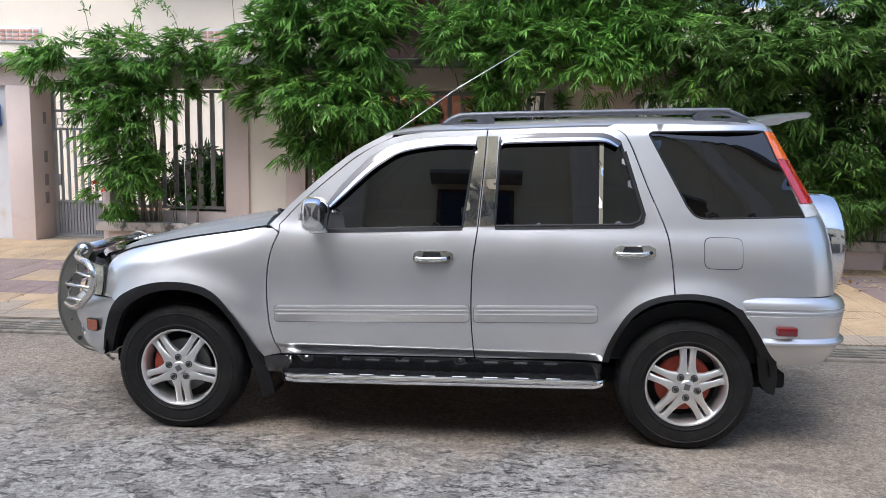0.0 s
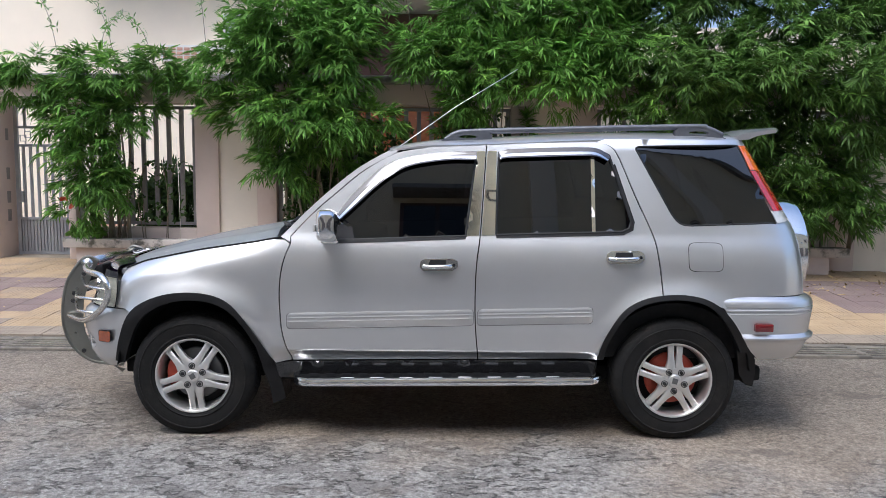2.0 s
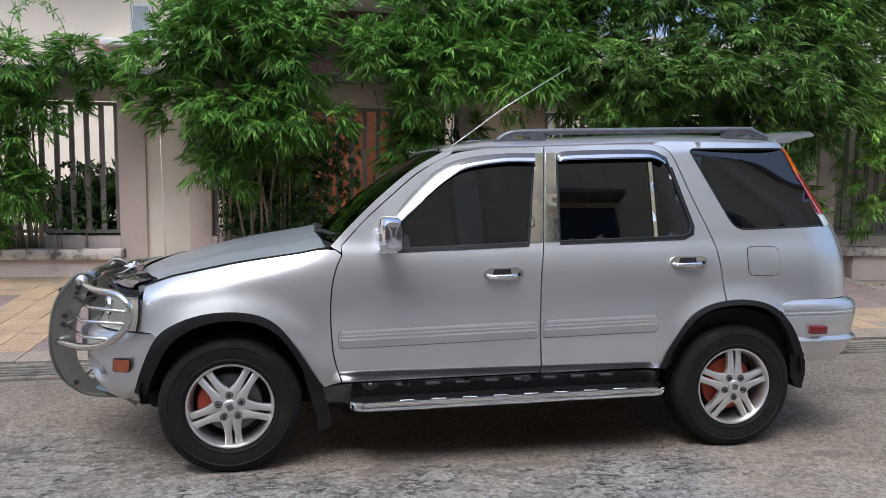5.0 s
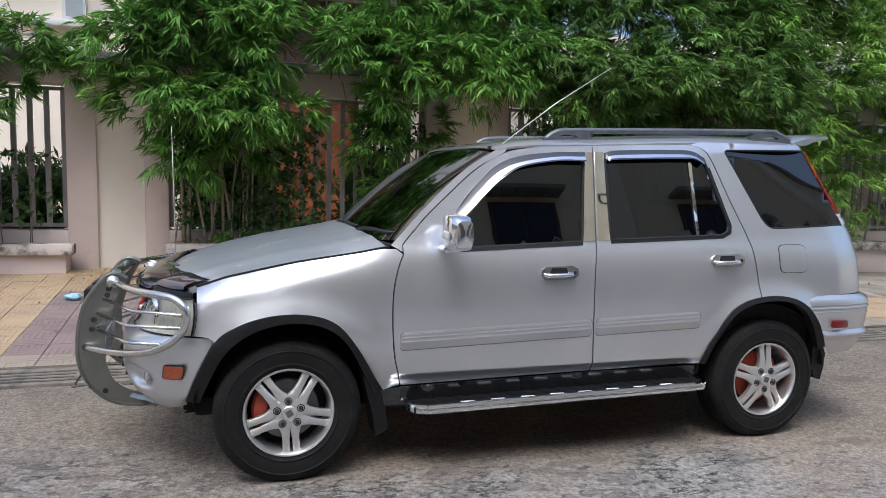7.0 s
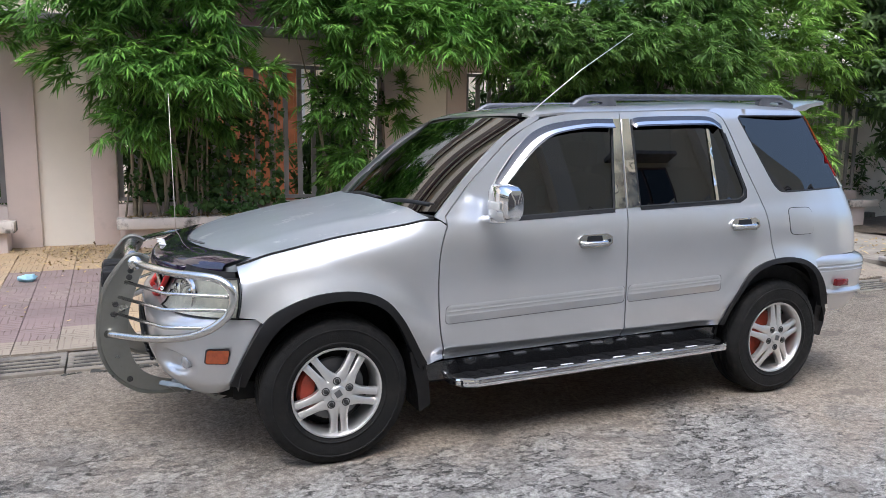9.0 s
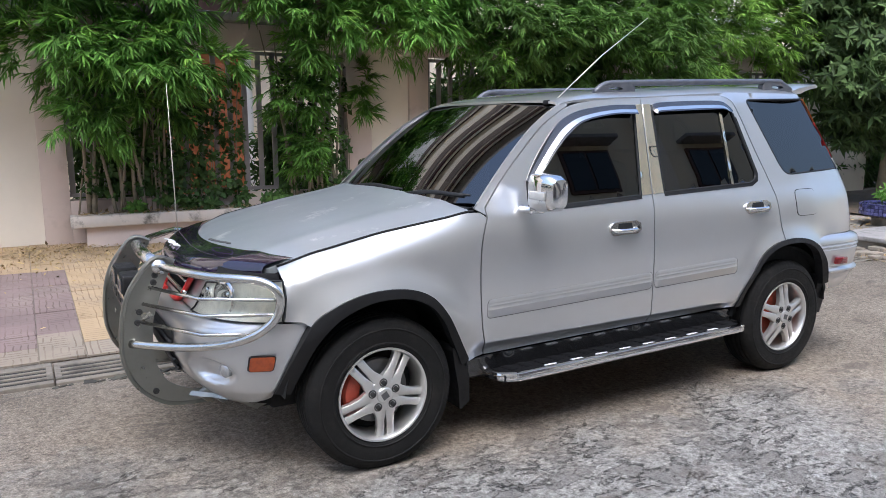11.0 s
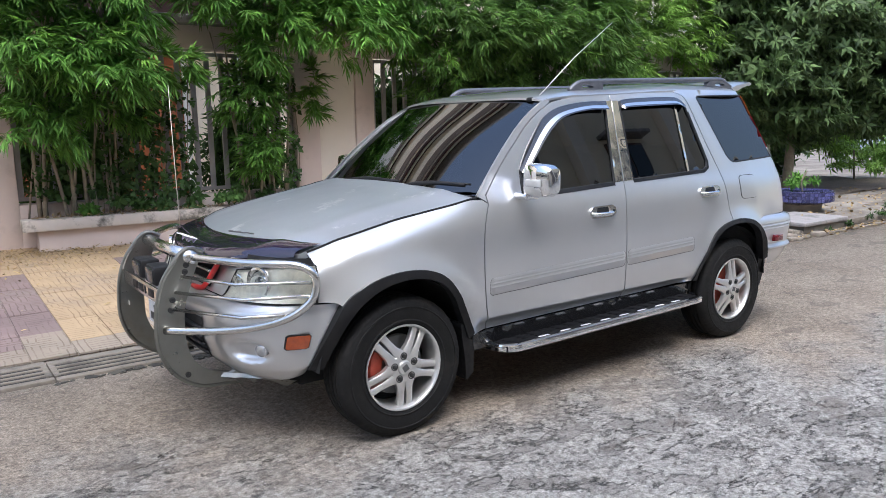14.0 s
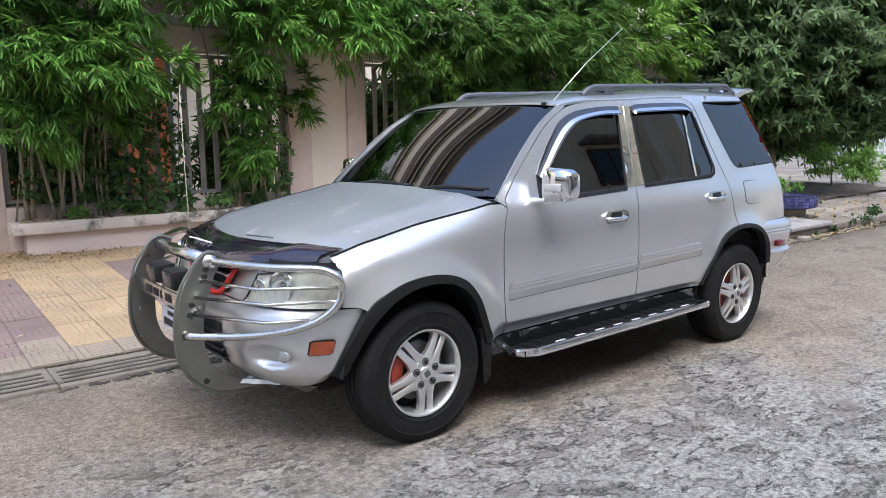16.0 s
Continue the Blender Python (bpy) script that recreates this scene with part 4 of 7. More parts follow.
# leafy creepers on the fence bars
for x0, x1, z0, z1, n in ((-0.7, 0.55, 0.75, 2.1, 700), (0.40, 0.95, 0.7, 2.1, 260), (1.35, 2.2, 0.75, 2.2, 420), (-2.9, -2.0, 0.8, 1.6, 60)):
    e = thing("creeper", ((x0 + x1) / 2, 5.85, z0), "dark green creeper with small leaves on fence bars", "creeper")
    c = np.stack([rng.uniform(x0, x1, n), 5.84 - (rng.uniform(x0, x1, n) + 1.6) * 0.03 + rng.uniform(-0.05, 0.06, n), z0 + (z1 - z0) * rng.uniform(0, 1, n) ** 1.3], 1)
    leaves("foliage", c, 0.075, LEAF_D, e, rng, fingers=3, slim=0.38)
    for k in range(5):
        xx = rng.uniform(x0, x1)
        part("stem", tube(smooth_line([(xx, 5.85 - (xx + 1.6) * 0.03, 0.56), (xx + rng.uniform(-0.1, 0.1), 5.86 - (xx + 1.6) * 0.03, 1.2), (xx + rng.uniform(-0.2, 0.2), 5.86 - (xx + 1.6) * 0.03, z1)], 4), 0.006, 5), BARK, e)

# planter weeds, shrubs, flowers
for x in (-3.4, -3.2, 0.35, 0.55, 0.85, 1.15, 1.32, 1.7, 2.1, 0.1, -0.2):
    e = thing("weed", (x, 5.70 - (x + 1.6) * 0.03, 0.555), "small leafy green weed growing in the planter", "weed", "weeds in the planters")
    leaves("foliage", cloud(rng, [(x, 5.70 - (x + 1.6) * 0.03, 0.65, 0.14, 0.09, 0.10)], 3000), 0.09, LEAF_D if x > 0 else LEAF, e, rng, fingers=4, slim=0.25)
for x, z in ((-2.93, 1.28), (-3.42, 1.10), (-3.33, 1.0)):
    e = thing("flower", (x, 5.5, z), "small red hibiscus flower on the shrub", "flower", "red flowers")
    leaves("petals", np.array([[x, 5.42, z]]), 0.055, FLOWER, e, rng, fingers=6, slim=0.45)

# right-hand side: sunlit shrubs, broad-leaved tree, planter pot, drive
e = thing("shrub", (8.6, 5.2, 0.2), "light green feathery bush beside the wall", "shrub")
feet, ways = plumes(rng, [(8.4, 5.3, 2.9, 1.1, 0.8, 0.9), (9.3, 5.6, 2.6, 1.0, 0.8, 0.9), (8.2, 5.3, 1.6, 0.9, 0.7, 0.9), (8.4, 5.6, 4.1, 1.3, 0.8, 0.7), (9.6, 5.8, 3.9, 1.2, 0.8, 0.8), (7.4, 5.5, 3.7, 0.9, 0.7, 0.7), (7.4, 5.3, 2.6, 0.8, 0.6, 0.8), (7.6, 5.4, 4.7, 1.6, 0.8, 0.6), (9.5, 5.7, 5.0, 1.5, 0.8, 0.6)], 60)
branchlets("foliage", feet, ways, 0.16, LEAF_L, e, rng)
for k in range(4):
    part("stem", tube(smooth_line([(8.3 + 0.2 * k, 5.4, 0.15), (8.25 + 0.25 * k, 5.35, 1.4), (8.2 + 0.35 * k, 5.3, 2.6)], 4), 0.02, 6, taper=0.008), BARK, e)
e = thing("tree", (11.5, 4.6, 0.15), "dark broad-leaved fruit tree with forked trunk", "tree")
leaves("crown", cloud(rng, [(11.6, 4.6, 3.3, 2.0, 1.6, 1.2), (12.3, 4.0, 2.4, 1.7, 1.3, 1.0), (10.8, 4.5, 2.4, 1.3, 1.0, 1.0), (11.9, 4.6, 4.6, 1.9, 1.5, 0.8), (12.9, 3.9, 1.7, 1.0, 0.9, 0.6), (13.3, 4.0, 3.3, 1.2, 1.2, 1.2), (10.6, 4.6, 3.8, 1.1, 1.0, 0.9), (11.3, 4.5, 1.5, 1.1, 0.9, 0.5)], 1700), 0.20, LEAF_T, e, rng, fingers=6, slim=0.15, droop=0.1)
part("trunk", tube(smooth_line([(11.45, 4.6, 0.12), (11.4, 4.55, 0.8), (11.5, 4.6, 1.6), (11.6, 4.6, 3.0)], 5), 0.10, 10, taper=0.04), BARK, e)
for dx, dy in ((0.7, -0.4), (-0.6, 0.1), (0.5, 0.6)):
    part("limb", tube(smooth_line([(11.45, 4.58, 1.0), (11.45 + dx * 0.5, 4.6 + dy * 0.5, 1.7), (11.5 + dx * 1.3, 4.6 + dy * 1.3, 2.8)], 5), 0.05, 8, taper=0.02), BARK, e)
e = thing("shrub", (15.5, 5.2, 0.1), "sparse light green bush beside the drive", "shrub")
leaves("foliage", cloud(rng, [(15.3, 5.2, 0.9, 1.0, 0.7, 0.7), (14.6, 5.4, 1.2, 0.9, 0.6, 0.7), (16.0, 4.8, 0.55, 0.6, 0.5, 0.45)], 700), 0.16, LEAF_L, e, rng, fingers=4, slim=0.16)
part("stem", tube([(15.3, 5.2, 0.1), (15.2, 5.2, 0.8)], 0.02, 6), BARK, e)
for x, y, r in ((8.95, 1.90, 0.13), (7.9, 2.0, 0.10), (9.5, 1.95, 0.2), (8.3, 1.97, 0.08)):
    e = thing("weed", (x, y, 0.01), "scraggly weed at the kerb", "weed", "weeds at the kerb")
    leaves("foliage", cloud(rng, [(x, y, r * 0.75, r, r * 0.6, r)], 1500), 0.07, LEAF_D, e, rng, fingers=4, slim=0.18)

pot = thing("planter_pot", (8.95, 2.95, 0.11), "low round planter with a blue mosaic rim and brown foot", "planter pot")
at = Matrix.Translation((8.95, 2.95, 0.11))
part("foot", lathe([(0.26, 0.0), (0.27, 0.10), (0.30, 0.12), (0, 0.12)], at, 28), DIRT, pot)
part("bowl", lathe([(0.30, 0.121), (0.40, 0.15), (0.42, 0.30), (0.39, 0.31), (0.36, 0.29), (0, 0.27)], at, 32), MOSAIC, pot, "blue mosaic bowl")
for j in range(3):
    for i in range(48):
        a = 2 * math.pi * i / 48
        part("mosaic_tile", box(-0.022, 0.022, -0.004, 0.004, -0.019, 0.019, m=Matrix.Translation((8.95 + 0.424 * math.cos(a), 2.95 + 0.424 * math.sin(a), 0.29 + j * 0.045)) @ Matrix.Rotation(a + math.pi / 2, 4, "Z")), MOSAIC, pot, smooth=False)
part("shrub_twigs", tube(smooth_line([(8.95, 2.95, 0.38), (8.9, 2.95, 0.55), (8.98, 2.92, 0.70)], 4), 0.012, 6), BARK, pot)
leaves("small_plant", cloud(rng, [(8.95, 2.95, 0.55, 0.22, 0.2, 0.14)], 2500), 0.10, LEAF, pot, rng, fingers=4, slim=0.14)
solid("drive", box(7.3, 40, 2.02, 14, 0.02, 0.115, 0.01), DRIVE, "pale concrete drive with a raised edge and litter", "drive", kind="structure")
b = bmesh.new()
sheet([[Vector((x, y, 0.122 + 0.03 * noise.noise(Vector((x * 2, y * 2, 0))) + 0.02)) for x in np.linspace(9.6, 15.5, 30)] for y in np.linspace(3.7, 6.3, 14)], bm=b, flip=True)
solid("planting_bed", b, SOIL, "dark bare soil under the tree", "soil", kind="structure")
solid("slab", box(7.25, 8.35, 1.98, 2.75, 0.116, 0.17, 0.015), COPING, "loose pale concrete slab lying on the drive edge", "slab")
b = bmesh.new()
for k in range(26):
    a, r = crng.uniform(0, 6.28), crng.uniform(0.03, 0.10)
    x, y = 6.9 + crng.uniform(-0.35, 0.45), 2.0 + crng.uniform(-0.16, 0.2)
    box(x - r, x + r, y - r * 0.7, y + r * 0.7, 0.0, r * 0.8, r * 0.25, bm=b)
tagged(solid("rubble", b, DIRT, "heap of broken earth and rubble at the kerb", "rubble"), kind="stuff")

e = thing("balustrade", (8.5, 6.6, 2.2), "white baluster railing on a far terrace", "balustrade")
part("top_rail", box(6.5, 14, 6.5, 6.62, 2.56, 2.64), WHITEWASH, e)
part("base", box(6.5, 14, 6.45, 6.65, 0.1, 2.2), CREAM, e)
for i in range(44):
    part("baluster", box(6.6 + i * 0.17, 6.67 + i * 0.17, 6.52, 6.60, 2.2, 2.56), WHITEWASH, e, smooth=False)
for x0 in (10.2, 12.0, 13.8):
    e = thing("hedge_shrub", (x0 + 0.9, 6.8, 0.1), "dark green shrub in the hedge behind the tree", "shrub", "hedge behind the tree")
    leaves("foliage", cloud(rng, [(x0 + 0.9, 6.8, 0.95, 1.1, 0.35, 0.85)], 1500), 0.17, LEAF_D, e, rng, fingers=5, slim=0.14)
    part("stem", tube([(x0 + 0.9, 6.8, 0.1), (x0 + 0.95, 6.8, 1.1)], 0.025, 6), BARK, e)
e = thing("far_gate", (29, 9.9, 0.1), "white far-off driveway gate with vertical bars", "gate")
for i in range(20):
    part("bar", box(28.0, 28.06, 6.0 + i * 0.22, 6.1 + i * 0.22, 0.12, 1.75), WHITEWASH, e, smooth=False)
part("top_rail", box(27.98, 28.08, 5.9, 10.4, 1.75, 1.82), WHITEWASH, e)
part("bottom_rail", box(27.98, 28.08, 5.9, 10.4, 0.5, 0.58), WHITEWASH, e)
e = thing("far_building", (34, 8, 0), "pale grey-blue house at the end of the drive", "building")
part("wall", box(32, 33, -2, 22, 0, 8), FACADE_G, e)
part("window", box(31.95, 32.05, 5, 6.2, 3.2, 5.5), PANE, e)
part("window", box(31.95, 32.05, 8.5, 9.7, 3.2, 5.5), PANE, e)

# leaf litter, scraps
def scatter(name, label, n, area, mat, size, zoff=0.004):
    c, zz = [], []
    for k in range(n):
        x, y = area(crng)
        c.append((x, y, pave_z(y) + zoff + crng.uniform(0, 0.012)))
    return tagged(leaves(name, np.array(c), size, mat, None, rng, fingers=1, slim=0.17, droop=0.0), label, "leaf litter", kind="stuff")


scatter("leaf_litter", "dry brown leaves heaped below the wall", 800, lambda r: (r.triangular(-1.95, 0.3, -1.2), 5.78 - abs(r.gauss(0, 0.50))), LITTER, 0.065, 0.012)
scatter("leaf_litter", "dry leaves scattered along the planter foot", 420, lambda r: (r.uniform(-0.9, 2.3), 5.56 - abs(r.gauss(0, 0.30))), LITTER, 0.055, 0.008)
scatter("leaf_litter", "dry brown leaves scattered on paving", 260, lambda r: (r.uniform(4.2, 7.3), r.uniform(4.1, 5.6)), LITTER, 0.10, 0.008)
c = np.array([(x, 5.72 - (x + 1.6) * 0.03 - abs(crng.gauss(0, 0.06)), 0.574 + crng.uniform(0, 0.02)) for x in (crng.uniform(-0.8, 2.2) for k in range(420))])
tagged(leaves("leaf_litter", c, 0.08, LITTER, None, rng, fingers=1, slim=0.16, droop=0.0), "dry leaves and straw lying on the planter cap", "leaf litter", kind="stuff")


def drive_litter(r):
    return r.uniform(7.5, 13), r.uniform(2.1, 4.2)


c = np.array([(x, y, 0.122 + crng.uniform(0, 0.012)) for x, y in (drive_litter(crng) for k in range(700))])
tagged(leaves("leaf_litter", c, 0.10, LITTER, None, rng, fingers=1, slim=0.24, droop=0.0), "brown leaves strewn over the drive", "leaf litter", kind="stuff")
c = np.array([(crng.uniform(6.6, 10), 1.96 - abs(crng.gauss(0, 0.08)), 0.012 + crng.uniform(0, 0.015)) for k in range(350)])
tagged(leaves("leaf_litter", c, 0.09, LITTER, None, rng, fingers=1, slim=0.26, droop=0.0), "brown leaves and grit along the kerb", "leaf litter", kind="stuff")
scatter("leaf_litter", "few dry leaves lying on the paving", 130, lambda r: (r.uniform(-5, 2), r.uniform(2.6, 5.4)), LITTER, 0.07, 0.008)
b = bmesh.new()
bmesh.ops.create_icosphere(b, subdivisions=3, radius=0.06)
for v in b.verts:
    k = 1 + 0.45 * noise.noise(v.co * 30)
    v.co = Vector((-1.62 + v.co.x * 1.3 * k, 4.35 + v.co.y * k, pave_z(4.35) + 0.03 + v.co.z * 0.55 * k))
solid("paper_scrap", b, SCRAP, "crumpled light blue plastic scrap on the paving", "litter")


# ---- the parked car: x runs to its tail, the street side is near y = 0 ----
from mathutils.geometry import delaunay_2d_cdt
MID = 0.87                    # the car's centre line
FLIP = Matrix.Translation((0, 2 * MID, 0)) @ Matrix.Diagonal((1, -1, 1, 1))


def table(xs, ys, soft):
    g = np.linspace(xs[0] - 0.3, xs[-1] + 0.3, 1600)
    v = np.interp(g, xs, ys)
    k = np.exp(-0.5 * (np.linspace(-3, 3, 2 * max(2, int(3 * soft / (g[1] - g[0]))) + 1)) ** 2)
    w = np.convolve(np.pad(v, len(k) // 2, mode="edge"), k / k.sum(), "valid")
    return lambda q: float(np.interp(q, g, w))


BASE = table([0.2, 0.40, 0.50, 0.60, 0.68, 0.77, 0.85, 0.92, 0.98, 1.03, 1.07, 1.10, 1.13, 1.60, 1.66, 1.70],
             [0.075, 0.036, 0.018, 0.004, -0.002, -0.004, -0.001, 0.005, 0.013, 0.023, 0.036, 0.049, 0.061, 0.203, 0.235, 0.30], 0.014)
HOOD_EDGE = table([-0.60, -0.42, -0.274, -0.116, 0.036, 0.188, 0.338, 0.44, 0.60, 4.0],
                  [0.86, 0.900, 0.956, 0.990, 1.021, 1.045, 1.068, 1.09, 1.10, 1.10], 0.02)
REAR_END = table([0.7, 0.88, 1.08, 1.16, 1.22, 1.30, 1.48, 1.62, 1.8], [3.36, 3.352, 3.335, 3.32, 3.285, 3.245, 3.15, 3.08, 3.0], 0.02)
REAR_PLAN = table([-2.0, -0.5, -0.25, -0.12, -0.05, 0.0, 0.05], [0, 0, 0.012, 0.035, 0.07, 0.13, 0.22], 0.02)
LEAN = table([0.30, 0.36, 0.42, 0.50, 0.62, 0.665, 0.69, 0.72, 0.80, 0.90, 1.1], [0.13, 0.07, 0.03, 0.0, 0.0, 0.012, 0.05, 0.085, 0.115, 0.15, 0.2], 0.008)


def nose_y(x, z):
    u = min(1.0, max(0.0, (-0.15 - x) / (0.61 - LEAN(z))))
    return MID * (1 - (1 - u ** 2.2) ** (1 / 4.5)) if u < 1 else MID


def nose_x(y, z):
    w = min(1.0, abs(MID - y) / MID)
    return -0.15 - (0.61 - LEAN(z)) * (1 - w ** 4.5) ** (1 / 2.2)


TUCK = table([0.2, 0.425, 0.450, 0.483, 0.495, 1.0], [0.030, 0.030, 0.028, 0.0, 0.0, 0.0], 0.003)


def flank(x, z):
    """The outer skin on the street side: y at a place along the car and a height."""
    top = HOOD_EDGE(x)
    zz = z if z < 0.75 else (0.75 + (z - 0.75) * 0.35 / (top - 0.75) if z < top else 1.10 + z - top)
    y = BASE(zz) + REAR_PLAN(x - REAR_END(z))
    y += 0.05 * min(1, max(0, (0.5 - x) / 0.5)) * min(1, max(0, (zz - 0.96) / 0.14)) ** 2
    for cx in (0.0, 2.62):
        d = math.hypot(x - cx, z - 0.33)
        y -= 0.036 * math.exp(-((d - 0.455) / 0.075) ** 2) * min(1.0, max(0.0, (z - 0.42) / 0.22))
    if z < 0.5:
        y += TUCK(z) * min(1.0, max(0.0, (x - 0.42) / 0.08)) * min(1.0, max(0.0, (2.24 - x) / 0.16))
    return y + (nose_y(x, z) if x < -0.15 else 0)


def refine(loop, step):
    out = []
    for a, b in zip(loop, loop[1:] + loop[:1]):
        n = max(1, int(math.dist(a, b) / step))
        out += [(a[0] + (b[0] - a[0]) * k / n, a[1] + (b[1] - a[1]) * k / n) for k in range(n)]
    return out


def curve2(pts, per=6):
    return [(p.x, p.y) for p in smooth_line([(a, b, 0) for a, b in pts], per)]


def inside(p, loop):
    c = False
    for (ax, ay), (bx, by) in zip(loop, loop[1:] + loop[:1]):
        if (ay > p[1]) != (by > p[1]) and p[0] < (bx - ax) * (p[1] - ay) / (by - ay) + ax:
            c = not c
    return c


def panel(loop, holes=(), step=0.035, off=0.0, depth=0.014, skin=flank, lines=()):
    """A piece of skin bounded by an outline in (x, z), with holes, its border folded inwards."""
    verts, edges = [], []
    loops = [refine(list(c), step) for c in (loop, *holes)]
    for c in loops:
        k = len(verts)
        verts += c
        edges += [(k + i, k + (i + 1) % len(c)) for i in range(len(c))]
    xs, zs = [p[0] for p in loops[0]], [p[1] for p in loops[0]]
    border = np.array(verts)
    nx, nz = int((max(xs) - min(xs)) / step), int((max(zs) - min(zs)) / step)
    for i in range(1, nx + 1):
        for j in range(1, nz + 1):
            p = (min(xs) + i * step, min(zs) + (j + 0.5 * (i % 2)) * step * 0.95)
            if lines and p[1] < lines[-1] + 0.012:
                continue
            if inside(p, loops[0]) and not any(inside(p, h) for h in loops[1:]) and np.min(np.hypot(border[:, 0] - p[0], border[:, 1] - p[1])) > step * 0.6:
                verts.append(p)
    for z in lines:
        for x in np.arange(min(xs) + 0.011, max(xs), 0.022):
            if inside((x, z), loops[0]) and np.min(np.hypot(border[:, 0] - x, border[:, 1] - z)) > 0.006:
                verts.append((float(x), z))
    vs, _, fs, *_ = delaunay_2d_cdt([Vector(v) for v in verts], edges, [], 0, 1e-6)
    mids = [(sum(vs[i][0] for i in f) / len(f), sum(vs[i][1] for i in f) / len(f)) for f in fs]
    fs = [f for f, c in zip(fs, mids) if inside(c, loops[0]) and not any(inside(c, h) for h in loops[1:])]
    b = bmesh.new()
    made = [b.verts.new((v[0], skin(v[0], v[1]) + off, v[1])) for v in vs]
    for f in fs:
        p = [vs[i] for i in f]
        area = sum(p[i][0] * p[(i + 1) % len(p)][1] - p[(i + 1) % len(p)][0] * p[i][1] for i in range(len(p)))
        try:
            b.faces.new([made[i] for i in (f if area > 0 else f[::-1])])
        except ValueError:
            pass
    if depth:
        thicken(b, Vector((0, depth, 0)))
    return b


def both(name, make, mat, parent, label="", **k):
    """The same part on the street side and, mirrored, on the kerb side."""
    a = part(name, make(), mat, parent, label, **k)
    m = make()
    m.transform(FLIP)
    bmesh.ops.reverse_faces(m, faces=m.faces)
    return a, part(name, m, mat, parent, label, **k)


def nose_sheet(z_list, edge, off=0.0, half=None, n_side=10, n_front=26):
    """The front skin, wrapped from wheel arch to wheel arch; half: (y0, y1) for a piece of the front alone."""
    rows = []
    for z in z_list:
        row = []
        span = 0.61 - LEAN(z)
        if half is None:
            x1 = -0.15 - 0.72 * span
            side = [(edge(z) + (x1 - edge(z)) * k / n_side) for k in range(n_side)]
            pts = [(x, nose_y(x, z)) for x in side]
            y1 = nose_y(x1, z)
            pts += [(nose_x(y, z), y) for y in (y1 + (2 * MID - 2 * y1) * k / n_front for k in range(n_front + 1))]
            pts += [(x, 2 * MID - y) for x, y in [(x, nose_y(x, z)) for x in side][::-1]]
        else:
            pts = [(nose_x(y, z), y) for y in (half[0] + (half[1] - half[0]) * k / n_front for k in range(n_front + 1))]
        for x, y in pts:
            w = (MID - y) / MID
            row.append(Vector((x - off * (1 - abs(w) ** 3), y + BASE(min(z, 0.8)) * w - off * (w ** 3), z)))
        rows.append(row)
    return sheet(rows, flip=True)


car = thing("suv", (1.3, MID, 0.0), "silver four-door off-road wagon parked on concrete, tinted windows, chrome trim", "car")

SEAM_F = [(0.533, 0.419), (0.495, 0.552), (0.482, 0.657), (0.477, 0.791), (0.485, 0.909), (0.506, 0.997), (0.533, 1.06)]
SEAM_A = [(0.533, 1.10), (0.65, 1.225), (0.778, 1.34), (0.929, 1.465), (1.10, 1.558), (1.275, 1.591)]
SEAM_M = [(1.591, 1.606), (1.578, 1.41), (1.557, 1.13), (1.538, 0.98), (1.531, 0.85), (1.531, 0.70), (1.538, 0.58), (1.553, 0.436)]
SEAM_R = [(2.20, 1.630), (2.271, 1.610), (2.319, 1.55), (2.406, 1.329), (2.490, 1.128), (2.513, 1.023), (2.529, 0.90), (2.533, 0.806)]
ARCH_F = [(-0.466, 0.392), (-0.414, 0.53), (-0.338, 0.680), (-0.246, 0.748), (-0.130, 0.787), (0.0, 0.798), (0.119, 0.782), (0.208, 0.738), (0.28, 0.655), (0.345, 0.55), (0.391, 0.469), (0.428, 0.412)]
ARCH_F_IN = [(-0.380, 0.385), (-0.345, 0.47), (-0.283, 0.59), (-0.207, 0.672), (-0.105, 0.722), (0.0, 0.738), (0.110, 0.725), (0.198, 0.679), (0.266, 0.600), (0.318, 0.50), (0.352, 0.43), (0.372, 0.38)]
ARCH_R = [(2.205, 0.438), (2.224, 0.529), (2.261, 0.619), (2.314, 0.701), (2.38, 0.758), (2.476, 0.796), (2.60, 0.812), (2.697, 0.806), (2.78, 0.785), (2.852, 0.742), (2.913, 0.678), (2.96, 0.613), (3.0, 0.553), (3.03, 0.50)]
ARCH_R_IN = [(2.252, 0.437), (2.267, 0.523), (2.304, 0.613), (2.349, 0.682), (2.423, 0.737), (2.505, 0.764), (2.602, 0.773), (2.699, 0.767), (2.768, 0.745), (2.826, 0.705), (2.87, 0.65), (2.91, 0.59), (2.945, 0.53), (2.97, 0.48)]
ARCH_F, ARCH_F_IN, ARCH_R, ARCH_R_IN = ([(x + (1.64 - x) * 0.007, z + (1.45 - z) * 0.007) for x, z in q] for q in (ARCH_F, ARCH_F_IN, ARCH_R, ARCH_R_IN))
ARCH_F_IN, ARCH_R_IN = ([(a[0] * 0.7 + b[0] * 0.3, a[1] * 0.7 + b[1] * 0.3) for a, b in zip(p, q)] for p, q in ((ARCH_F_IN, ARCH_F), (ARCH_R_IN, ARCH_R)))
G = 0.0032                    # half of a shut line


def shift(pts, dx, dz=0.0):
    return [(a + dx, b + dz) for a, b in pts]


